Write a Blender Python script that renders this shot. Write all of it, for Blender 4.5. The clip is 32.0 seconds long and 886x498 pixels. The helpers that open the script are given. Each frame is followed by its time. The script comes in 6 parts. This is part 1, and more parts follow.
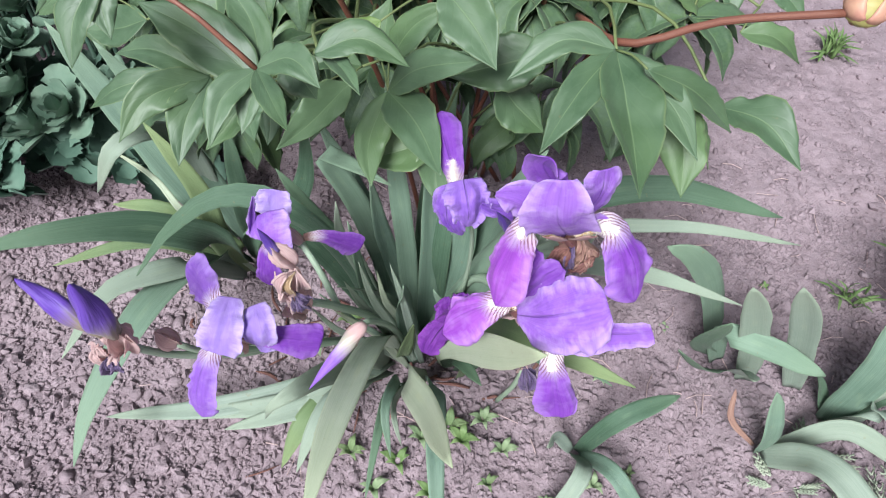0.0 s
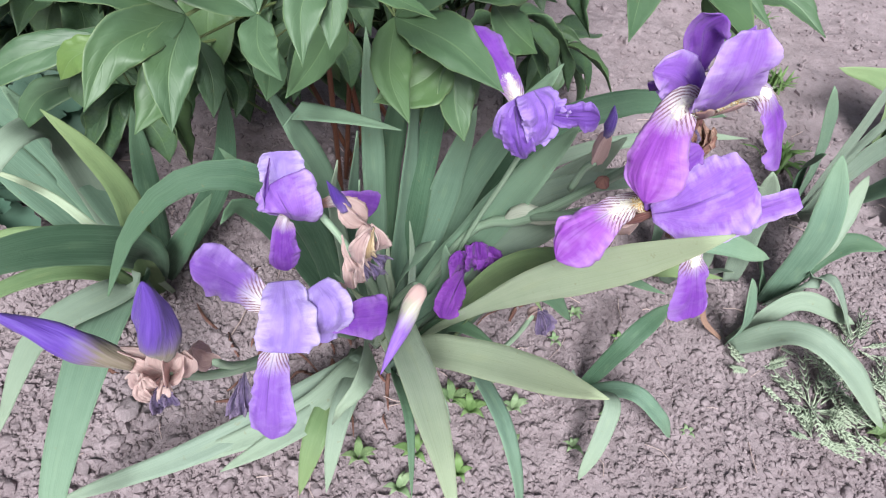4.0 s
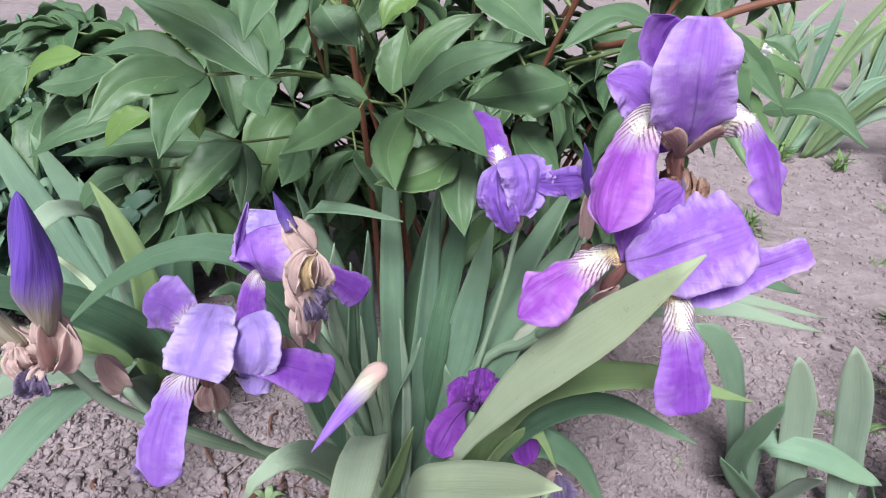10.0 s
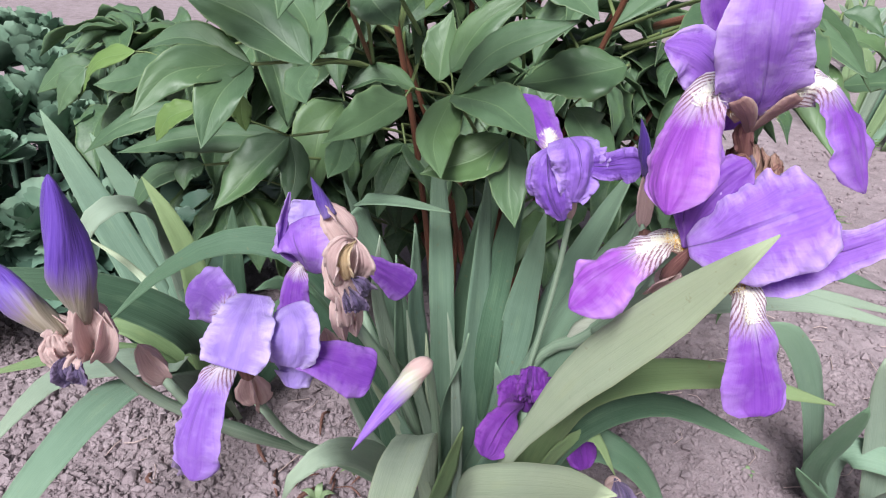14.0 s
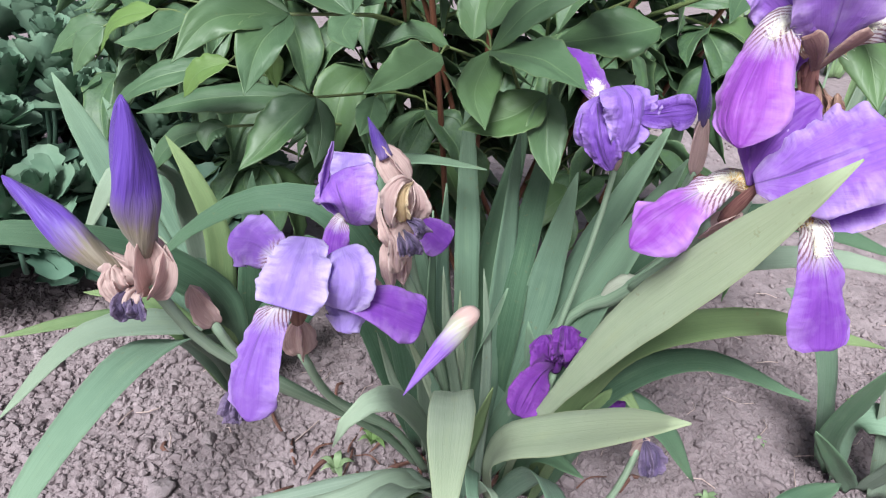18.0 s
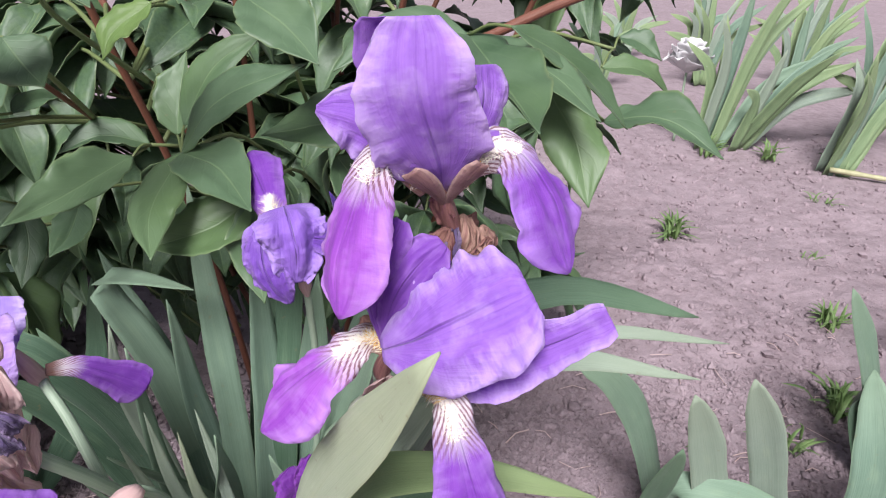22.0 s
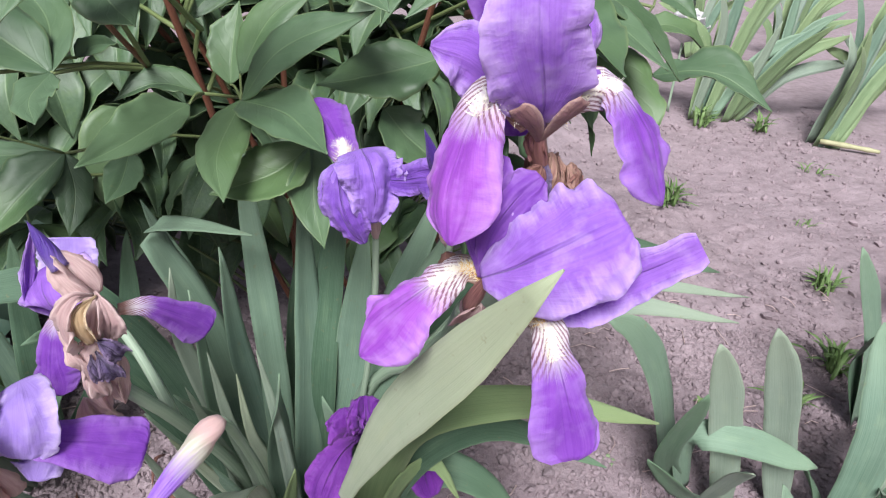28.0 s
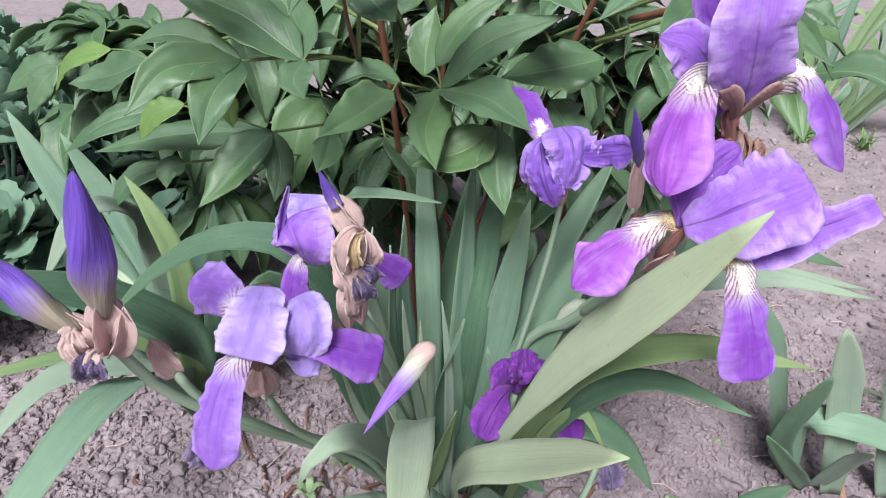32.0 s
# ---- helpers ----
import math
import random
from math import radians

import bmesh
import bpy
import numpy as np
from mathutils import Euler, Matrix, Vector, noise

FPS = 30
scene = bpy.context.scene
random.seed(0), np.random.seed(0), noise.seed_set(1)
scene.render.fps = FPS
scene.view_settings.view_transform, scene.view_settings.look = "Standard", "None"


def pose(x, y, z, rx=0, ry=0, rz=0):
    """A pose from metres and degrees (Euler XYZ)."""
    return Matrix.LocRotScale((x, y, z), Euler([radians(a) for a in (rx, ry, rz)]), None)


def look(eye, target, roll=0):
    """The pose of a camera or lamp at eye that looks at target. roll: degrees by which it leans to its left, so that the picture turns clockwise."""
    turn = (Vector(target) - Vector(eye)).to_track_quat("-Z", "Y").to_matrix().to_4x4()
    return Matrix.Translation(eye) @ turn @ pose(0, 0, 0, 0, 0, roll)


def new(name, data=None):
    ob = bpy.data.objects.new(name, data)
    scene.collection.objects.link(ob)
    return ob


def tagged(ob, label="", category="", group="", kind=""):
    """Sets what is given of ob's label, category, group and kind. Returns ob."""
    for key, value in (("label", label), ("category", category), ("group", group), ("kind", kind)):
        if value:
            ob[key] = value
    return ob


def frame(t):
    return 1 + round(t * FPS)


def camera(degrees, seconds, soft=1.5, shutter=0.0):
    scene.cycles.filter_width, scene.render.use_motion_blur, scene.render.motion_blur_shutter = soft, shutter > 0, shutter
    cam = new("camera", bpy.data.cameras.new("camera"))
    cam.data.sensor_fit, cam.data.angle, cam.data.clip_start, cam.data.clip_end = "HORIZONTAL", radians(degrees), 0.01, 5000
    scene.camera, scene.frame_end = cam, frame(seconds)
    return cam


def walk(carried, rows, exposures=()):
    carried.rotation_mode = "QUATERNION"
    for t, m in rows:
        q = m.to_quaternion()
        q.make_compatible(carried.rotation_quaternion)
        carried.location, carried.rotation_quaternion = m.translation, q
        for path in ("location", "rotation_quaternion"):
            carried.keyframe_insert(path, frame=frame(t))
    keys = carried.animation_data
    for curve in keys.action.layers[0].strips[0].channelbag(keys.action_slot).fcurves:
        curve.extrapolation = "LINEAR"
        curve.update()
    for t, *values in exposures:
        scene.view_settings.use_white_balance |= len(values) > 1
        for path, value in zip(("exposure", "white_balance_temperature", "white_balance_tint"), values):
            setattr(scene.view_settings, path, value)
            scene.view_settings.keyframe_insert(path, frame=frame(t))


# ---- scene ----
cam = camera(67.6, 32.0, 1.15)
PATH = [
    (0, (0.0223, -0.4017, 0.9346), (0.0038, -0.0317, 0.4626), 1.89),
    (0.5, (0.0169, -0.4018, 0.9262), (0.0106, -0.0345, 0.4517), 3.10),
    (1, (-0.0287, -0.4054, 0.9218), (-0.0173, -0.0320, 0.4522), 2.57),
    (1.5, (-0.0824, -0.4048, 0.9234), (-0.0526, -0.0333, 0.4532), 2.57),
    (2, (-0.1096, -0.4100, 0.9154), (-0.0375, -0.0410, 0.4478), 6.98),
    (2.5, (-0.1384, -0.4027, 0.8958), (-0.0422, -0.0417, 0.4263), 8.20),
    (3, (-0.1644, -0.3857, 0.8732), (-0.0447, -0.0305, 0.4047), 8.60),
    (3.5, (-0.1883, -0.3779, 0.8457), (-0.0381, -0.0270, 0.3827), 10.33),
    (5.5, (-0.2693, -0.3618, 0.7779), (-0.0894, 0.0039, 0.3375), 11.90),
    (6, (-0.2392, -0.3535, 0.7756), (-0.0541, 0.0129, 0.3379), 11.75),
    (6.5, (-0.1656, -0.3732, 0.7783), (-0.0255, 0.0115, 0.3398), 10.56),
    (7, (-0.1269, -0.4026, 0.7712), (-0.0330, 0.0089, 0.3447), 9.22),
    (7.5, (-0.1136, -0.4179, 0.7165), (-0.0021, 0.0383, 0.3431), 9.73),
    (8, (-0.0982, -0.4478, 0.6798), (0.0084, 0.0478, 0.3588), 7.36),
    (8.5, (-0.0944, -0.4668, 0.6868), (0.0123, 0.0433, 0.3896), 6.82),
    (9, (-0.0906, -0.4719, 0.6894), (-0.0003, 0.0502, 0.4079), 7.51),
    (9.5, (-0.0904, -0.4763, 0.6865), (-0.0173, 0.0505, 0.4088), 6.80),
    (10, (-0.0882, -0.4643, 0.6753), (-0.0256, 0.0628, 0.3954), 6.67),
    (10.5, (-0.0865, -0.4485, 0.6656), (-0.0312, 0.0814, 0.3897), 6.85),
    (11, (-0.0791, -0.4282, 0.6566), (-0.0152, 0.1010, 0.3811), 7.22),
    (11.5, (-0.0536, -0.4164, 0.6569), (0.0244, 0.1120, 0.3834), 6.61),
    (12, (-0.0357, -0.4041, 0.6596), (0.0156, 0.1271, 0.3854), 4.67),
    (12.5, (-0.0358, -0.4077, 0.6582), (-0.0018, 0.1219, 0.3783), 3.85),
    (13, (-0.0449, -0.4308, 0.6612), (-0.0217, 0.1013, 0.3850), 3.77),
    (13.5, (-0.0609, -0.4461, 0.6608), (-0.0439, 0.0858, 0.3836), 4.67),
    (14, (-0.0756, -0.4471, 0.6545), (-0.0670, 0.0829, 0.3735), 3.74),
    (14.5, (-0.0986, -0.4557, 0.6471), (-0.0998, 0.0736, 0.3645), 3.45),
    (15, (-0.1131, -0.4570, 0.6366), (-0.1115, 0.0700, 0.3498), 3.93),
    (15.5, (-0.1303, -0.4599, 0.6240), (-0.1297, 0.0614, 0.3269), 3.72),
    (17.5, (-0.1489, -0.4668, 0.6171), (-0.1276, 0.0605, 0.3317), 5.47),
    (18, (-0.1235, -0.4621, 0.6187), (-0.0967, 0.0665, 0.3361), 5.11),
    (18.5, (-0.0977, -0.4544, 0.6225), (-0.0620, 0.0752, 0.3427), 5.20),
    (19, (-0.0792, -0.4514, 0.6270), (-0.0389, 0.0782, 0.3479), 5.00),
    (19.5, (-0.0617, -0.4504, 0.6320), (-0.0259, 0.0797, 0.3533), 4.96),
    (20, (-0.0324, -0.4509, 0.6407), (-0.0037, 0.0797, 0.3620), 4.13),
    (20.5, (-0.0036, -0.4418, 0.6541), (0.0346, 0.0921, 0.3830), 3.95),
    (21, (0.0205, -0.4135, 0.6561), (0.0823, 0.1142, 0.3774), 3.70),
    (21.5, (0.0367, -0.3913, 0.6653), (0.1110, 0.1379, 0.3925), 2.74),
    (22, (0.0511, -0.3666, 0.6669), (0.1427, 0.1630, 0.4003), 2.97),
    (22.5, (0.0540, -0.3482, 0.6613), (0.1564, 0.1757, 0.3874), 3.31),
    (23, (0.0576, -0.3308, 0.6549), (0.1617, 0.1933, 0.3819), 2.97),
    (23.5, (0.0555, -0.3173, 0.6518), (0.1623, 0.2069, 0.3800), 3.46),
    (24, (0.0571, -0.3103, 0.6518), (0.1620, 0.2134, 0.3785), 3.11),
    (24.5, (0.0578, -0.3085, 0.6496), (0.1670, 0.2118, 0.3714), 3.49),
    (25, (0.0545, -0.3117, 0.6499), (0.1664, 0.2072, 0.3701), 4.01),
    (25.5, (0.0485, -0.3138, 0.6502), (0.1585, 0.2046, 0.3688), 4.05),
    (27.5, (0.0022, -0.3667, 0.6567), (0.1191, 0.1474, 0.3703), 4.37),
    (28, (-0.0090, -0.3825, 0.6547), (0.1002, 0.1328, 0.3673), 4.39),
    (28.5, (-0.0271, -0.4051, 0.6563), (0.0776, 0.1136, 0.3736), 4.67),
    (29, (-0.0388, -0.4189, 0.6587), (0.0583, 0.0999, 0.3733), 4.42),
    (29.5, (-0.0490, -0.4277, 0.6587), (0.0418, 0.0905, 0.3703), 4.20),
    (30, (-0.0793, -0.4439, 0.6615), (-0.0049, 0.0777, 0.3744), 4.10),
    (30.5, (-0.0976, -0.4605, 0.6615), (-0.0366, 0.0631, 0.3749), 3.90),
    (31, (-0.1080, -0.4696, 0.6584), (-0.0598, 0.0536, 0.3686), 3.80),
    (31.5, (-0.1246, -0.4718, 0.6589), (-0.0817, 0.0553, 0.3755), 4.14),
    (32, (-0.1107, -0.4648, 0.6555), (-0.0606, 0.0625, 0.3736), 4.12),
]
walk(cam, [(t, look(eye, target, roll)) for t, eye, target, roll in PATH], [(0, 0.84, 6140, 9), (3, 0.84, 6190, 6), (5.5, 0.88, 6290, -2), (8, 0.82, 6150, 1), (11, 0.84, 6250, 4), (13, 0.8, 6330, 11), (15, 0.86, 6190, 2), (17.5, 0.88, 6190, 1), (20, 0.86, 6240, 3), (21, 0.8, 6270, 10), (23, 0.73, 6440, 15), (26, 0.73, 6410, 16), (29, 0.85, 6260, 6), (32, 0.87, 6210, 3)])

# ---- light: a bright overcast day ----
world = bpy.data.worlds.new("overcast_sky")
scene.world = world
world.use_nodes = True
wn = world.node_tree
sky = wn.nodes.new("ShaderNodeTexSky")
sky.sky_type, sky.sun_disc = "NISHITA", False
sky.sun_elevation, sky.sun_rotation = radians(48), radians(200)
sky.air_density, sky.dust_density = 1.0, 3.0
grey = wn.nodes.new("ShaderNodeHueSaturation")
grey.inputs["Saturation"].default_value = 0.4
wn.links.new(sky.outputs[0], grey.inputs["Color"])
wn.links.new(grey.outputs[0], wn.nodes["Background"].inputs["Color"])
wn.nodes["Background"].inputs["Strength"].default_value = 0.052
lamp = bpy.data.lights.new("sun", "SUN")
lamp.energy, lamp.angle, lamp.color = 3.75, radians(22), (1.0, 0.985, 0.97)
new("sun", lamp).matrix_world = pose(0, 0, 8, 42, 0, -20)


# ---- materials ----
class Mat:
    """A node material under construction."""

    def __init__(self, name, rough=0.5, spec=0.5):
        self.m = bpy.data.materials.new(name)
        self.m.use_nodes = True
        self.t = self.m.node_tree
        self.b = self.t.nodes["Principled BSDF"]
        self.b.inputs["Roughness"].default_value = rough
        self.b.inputs["Specular IOR Level"].default_value = spec

    def node(self, kind, **values):
        n = self.t.nodes.new("ShaderNode" + kind)
        for k, v in values.items():
            if k in n.inputs:
                self.put(v, n.inputs[k])
            else:
                n.inputs[int(k[1:])].default_value = v
        return n

    def put(self, v, socket):
        if isinstance(v, bpy.types.NodeSocket):
            self.t.links.new(v, socket)
        else:
            socket.default_value = v

    def math(self, op, a, b=0.0, clamp=False):
        n = self.t.nodes.new("ShaderNodeMath")
        n.operation, n.use_clamp = op, clamp
        self.put(a, n.inputs[0])
        self.put(b, n.inputs[1])
        return n.outputs[0]

    def mix(self, fac, a, b):
        n = self.t.nodes.new("ShaderNodeMix")
        n.data_type = "RGBA"
        self.put(fac, n.inputs[0])
        for v, s in ((a, n.inputs[6]), (b, n.inputs[7])):
            self.put((*v, 1) if isinstance(v, tuple) else v, s)
        return n.outputs[2]

    def noise(self, vector, scale, detail=3.0, rough=0.55):
        n = self.node("TexNoise", Scale=scale, Detail=detail, Roughness=rough)
        self.t.links.new(vector, n.inputs["Vector"])
        return n.outputs[0]

    def ramp(self, v, lo, hi):
        n = self.t.nodes.new("ShaderNodeMapRange")
        self.put(v, n.inputs[0])
        n.inputs[1].default_value, n.inputs[2].default_value = lo, hi
        return n.outputs[0]

    def coords(self):
        tc = self.node("TexCoord")
        sep = self.t.nodes.new("ShaderNodeSeparateXYZ")
        self.t.links.new(tc.outputs["UV"], sep.inputs[0])
        self.uv, self.obj = tc.outputs["UV"], tc.outputs["Object"]
        self.u, self.v = sep.outputs[0], sep.outputs[1]
        self.rand = self.node("ObjectInfo").outputs["Random"]
        return self

    def stretch(self, vector, x, y, z=1.0):
        n = self.node("Mapping")
        self.t.links.new(vector, n.inputs[0])
        n.inputs["Scale"].default_value = (x, y, z)
        return n.outputs[0]

    def bump(self, height, strength, dist=0.002):
        n = self.node("Bump", Height=height, Strength=strength, Distance=dist)
        self.t.links.new(n.outputs[0], self.b.inputs["Normal"])
        self.normal = n.outputs[0]

    def done(self, color, glow=0.0, sheen=0.0, through_color=None):
        """glow: the share of light that shines through a thin leaf or petal."""
        self.put((*color, 1) if isinstance(color, tuple) else color, self.b.inputs["Base Color"])
        if sheen:
            self.b.inputs["Sheen Weight"].default_value = sheen
        if glow:
            tr = self.t.nodes.new("ShaderNodeBsdfTranslucent")
            lit = through_color or color
            self.put((*lit, 1) if isinstance(lit, tuple) else lit, tr.inputs["Color"])
            mx = self.t.nodes.new("ShaderNodeMixShader")
            mx.inputs[0].default_value = glow
            self.t.links.new(self.b.outputs[0], mx.inputs[1])
            self.t.links.new(tr.outputs[0], mx.inputs[2])
            self.t.links.new(mx.outputs[0], self.t.nodes["Material Output"].inputs[0])
        return self.m


def blade_mat(name, dark, light, tip, glow=0.25, rough=0.56):
    """Sword leaf: fine lengthwise ribs, blotches, a paler tip and leaf-to-leaf differences."""
    m = Mat(name, rough, 0.45).coords()
    ribs = m.noise(m.stretch(m.uv, 42, 1.3), 1.0, 3.0)
    blot = m.noise(m.obj, 34.0, 4.0)
    lines = m.noise(m.stretch(m.uv, 120, 0.7), 1.0, 1.0)
    base = m.mix(m.ramp(ribs, 0.3, 0.7), dark, light)
    base = m.mix(m.math("MULTIPLY", m.ramp(lines, 0.5, 0.6), 0.35), base, dark)
    base = m.mix(m.math("MULTIPLY", m.ramp(blot, 0.45, 0.75), 0.5), base, light)
    base = m.mix(m.math("MULTIPLY", m.ramp(m.noise(m.obj, 13.0, 3.0), 0.5, 0.7), 0.4), base, dark)
    streak = m.ramp(m.noise(m.stretch(m.uv, 75, 0.8), 1.0, 1.0), 0.64, 0.72)
    base = m.mix(m.math("MULTIPLY", streak, 0.55), base, light)
    base = m.mix(m.math("MULTIPLY", m.ramp(m.v, 0.7, 1.0), 0.6), base, tip)
    base = m.mix(m.math("MULTIPLY", m.rand, 0.45), base, tip)
    edge = m.ramp(m.math("ABSOLUTE", m.math("SUBTRACT", m.u, 0.5)), 0.465, 0.495)
    base = m.mix(m.math("MULTIPLY", edge, 0.75), base, tip)
    spots = m.ramp(m.noise(m.obj, 160.0, 2.0), 0.68, 0.76)
    base = m.mix(m.math("MULTIPLY", spots, 0.35), base, (0.24, 0.2, 0.1))
    stain = m.ramp(m.noise(m.stretch(m.uv, 3.0, 5.0), 1.0, 3.0), 0.56, 0.68)
    base = m.mix(m.math("MULTIPLY", stain, 0.4), base, tip)
    m.bump(m.math("ADD", m.math("ADD", ribs, m.math("MULTIPLY", lines, 0.6)), m.math("MULTIPLY", blot, 0.8)), 0.42, 0.0016)
    return m.done(base, glow, 0.05)


M_LEAF = blade_mat("iris_leaf", (0.045, 0.1, 0.058), (0.115, 0.198, 0.13), (0.165, 0.262, 0.158))
# pale leaves, whitened further by glare painted into the base colour
M_PALE = blade_mat("iris_leaf_pale", (0.29, 0.37, 0.27), (0.48, 0.54, 0.44), (0.43, 0.48, 0.3), 0.2)
M_SAGE = blade_mat("iris_leaf_sage", (0.195, 0.265, 0.212), (0.31, 0.378, 0.315), (0.32, 0.385, 0.28), 0.2)
M_LIME = blade_mat("iris_leaf_lime", (0.12, 0.2, 0.085), (0.21, 0.3, 0.145), (0.26, 0.33, 0.15), 0.25)
M_GREY = blade_mat("iris_leaf_grey", (0.104, 0.184, 0.135), (0.204, 0.305, 0.232), (0.243, 0.345, 0.23), 0.2)
# yellower green, paled so that distance haze is mixed into the leaf colour
M_FARHAZE = blade_mat("hazy_far_iris_leaf", (0.17, 0.27, 0.13), (0.29, 0.39, 0.22), (0.34, 0.43, 0.22), 0.3)


def peony_mat(name, dark, light, vein):
    """Peony leaflet: pale midrib, faint arching side veins, blotches, a soft waxy bloom and leaf-to-leaf differences."""
    m = Mat(name, 0.5, 0.62).coords()
    off = m.math("ABSOLUTE", m.math("SUBTRACT", m.u, 0.5))
    rib = m.ramp(off, 0.024, 0.004)
    arch = m.math("SUBTRACT", m.v, m.math("MULTIPLY", m.math("POWER", off, 0.8), 0.62))
    wob = m.math("ADD", m.math("MULTIPLY", arch, 40.0), m.math("MULTIPLY", m.noise(m.uv, 5.0), 4.0))
    side = m.math("MULTIPLY", m.ramp(m.math("SINE", wob), 0.75, 1.0), m.ramp(off, 0.48, 0.3))
    blot = m.noise(m.obj, 30.0, 4.0)
    fine = m.noise(m.obj, 260.0, 4.0, 0.65)
    base = m.mix(m.ramp(blot, 0.3, 0.72), dark, light)
    base = m.mix(m.math("MULTIPLY", m.rand, 0.5), base, vein)
    base = m.mix(m.math("MULTIPLY", m.ramp(m.rand, 0.88, 0.98), 0.4), base, (0.15, 0.25, 0.06))
    base = m.mix(m.math("MULTIPLY", m.ramp(m.noise(m.obj, 9.0, 2.0), 0.5, 0.7), 0.4), base, (0.105, 0.19, 0.05))
    base = m.mix(m.math("MULTIPLY", m.ramp(fine, 0.4, 0.75), 0.3), base, light)
    base = m.mix(m.math("MULTIPLY", side, 0.05), base, (0.2, 0.31, 0.15))
    base = m.mix(m.math("MULTIPLY", rib, 0.35), base, (0.25, 0.35, 0.17))
    edge = m.ramp(m.math("ADD", off, m.math("MULTIPLY", m.math("SUBTRACT", blot, 0.5), 0.05)), 0.47, 0.5)
    base = m.mix(m.math("MULTIPLY", edge, 0.45), base, (0.26, 0.33, 0.14))
    spots = m.ramp(m.noise(m.obj, 95.0, 2.0), 0.72, 0.78)
    base = m.mix(m.math("MULTIPLY", spots, 0.35), base, (0.2, 0.17, 0.08))
    m.put(m.math("ADD", m.math("MULTIPLY", blot, 0.25), 0.38), m.b.inputs["Roughness"])
    hgt = m.math("ADD", m.math("MULTIPLY", fine, 0.12), m.math("SUBTRACT", m.math("MULTIPLY", m.noise(m.uv, 4.0, 1.0), 0.8), m.math("ADD", m.math("MULTIPLY", side, 0.16), m.math("MULTIPLY", rib, 1.1))))
    m.bump(hgt, 0.3, 0.0018)
    return m.done(base, 0.26, 0.06, m.mix(0.5, base, (0.16, 0.24, 0.03)))


M_PEONY = peony_mat("peony_leaf", (0.044, 0.095, 0.044), (0.1, 0.17, 0.092), (0.142, 0.222, 0.128))
M_YOUNG = peony_mat("young_peony_leaf", (0.09, 0.165, 0.04), (0.15, 0.24, 0.06), (0.17, 0.26, 0.085))


def petal_mat(name, deep, pale, edge, haft=0.0, foot=False, glow=0.42, creases=1.0, ribs=1.0):
    """Iris petal: fan of fine veins, a midrib, crumpled relief, paler rim with highlights painted in; haft: how far the
    white throat with its dark veins reaches; foot: brown base.
    """
    m = Mat(name, 0.55, 0.3).coords()
    fan = m.math("DIVIDE", m.math("SUBTRACT", m.u, 0.5), m.math("ADD", m.v, 0.25))
    cmb = m.node("CombineXYZ", X=fan, Y=m.math("MULTIPLY", m.v, 0.35), Z=m.math("MULTIPLY", m.rand, 7.0)).outputs[0]
    vein = m.noise(m.stretch(cmb, 70, 2.0), 1.0, 2.0)
    broad = m.noise(m.stretch(cmb, 16, 2.5), 1.0, 2.0)
    soft = m.noise(m.obj, 42.0, 4.0)
    base = m.mix(m.math("ADD", m.math("MULTIPLY", m.ramp(vein, 0.3, 0.7), 0.22), m.math("ADD", m.math("MULTIPLY", m.ramp(broad, 0.25, 0.75), 0.3), m.math("MULTIPLY", m.ramp(soft, 0.3, 0.7), 0.4))), deep, pale)
    base = m.mix(m.math("MULTIPLY", m.ramp(m.noise(m.obj, 75.0, 3.0), 0.5, 0.8), 0.4), base, edge)
    off = m.math("ABSOLUTE", m.math("SUBTRACT", m.u, 0.5))
    ripple = m.noise(m.stretch(m.uv, 2.6, 17.0), 1.0, 3.0)
    # the rim's own pale tone, widened by broad highlights put into the colour
    rim = m.ramp(m.math("ADD", off, m.math("MULTIPLY", m.math("SUBTRACT", ripple, 0.5), 0.42)), 0.27, 0.5)
    base = m.mix(m.math("MULTIPLY", rim, 0.55), base, edge)
    rib = m.math("MULTIPLY", m.ramp(off, 0.022, 0.004), m.ramp(m.v, 0.9, 0.3))
    base = m.mix(m.math("MULTIPLY", rib, 0.5 * ribs), base, deep)
    if foot:
        low = m.ramp(m.math("ADD", m.v, m.math("MULTIPLY", m.math("SUBTRACT", vein, 0.5), 0.2)), 0.12, 0.03)
        net = m.ramp(m.noise(m.stretch(cmb, 60, 22), 1.0, 2.0), 0.4, 0.62)
        base = m.mix(m.math("MULTIPLY", low, 0.85), base, m.mix(net, (0.2, 0.07, 0.05), (0.55, 0.33, 0.26)))
    if haft:
        wob = m.math("ADD", m.v, m.math("MULTIPLY", m.math("SUBTRACT", vein, 0.5), 0.2))
        throat = m.ramp(m.math("ADD", wob, m.math("MULTIPLY", off, 0.12)), haft + 0.08, haft - 0.12)
        base = m.mix(throat, base, (0.8, 0.73, 0.79))
        lines = m.math("SINE", m.math("ADD", m.math("MULTIPLY", m.math("ADD", m.v, m.math("MULTIPLY", off, -0.55)), 105.0), m.math("MULTIPLY", vein, 6.0)))
        band = m.math("MULTIPLY", m.ramp(lines, 0.0, 0.6), m.math("MULTIPLY", m.ramp(m.v, haft + 0.06, haft - 0.06), m.ramp(off, 0.05, 0.14)))
        base = m.mix(m.math("MULTIPLY", band, 0.85), base, (0.2, 0.055, 0.09))
        core = m.math("MULTIPLY", m.ramp(m.v, haft * 0.55, haft * 0.2), 0.85)
        base = m.mix(core, base, (0.34, 0.17, 0.12))
    fine = m.noise(m.obj, 150.0, 5.0, 0.65)
    hgt = m.math("ADD", m.math("ADD", m.math("MULTIPLY", vein, 0.12), m.math("MULTIPLY", broad, 0.35)), m.math("MULTIPLY", fine, 0.5))
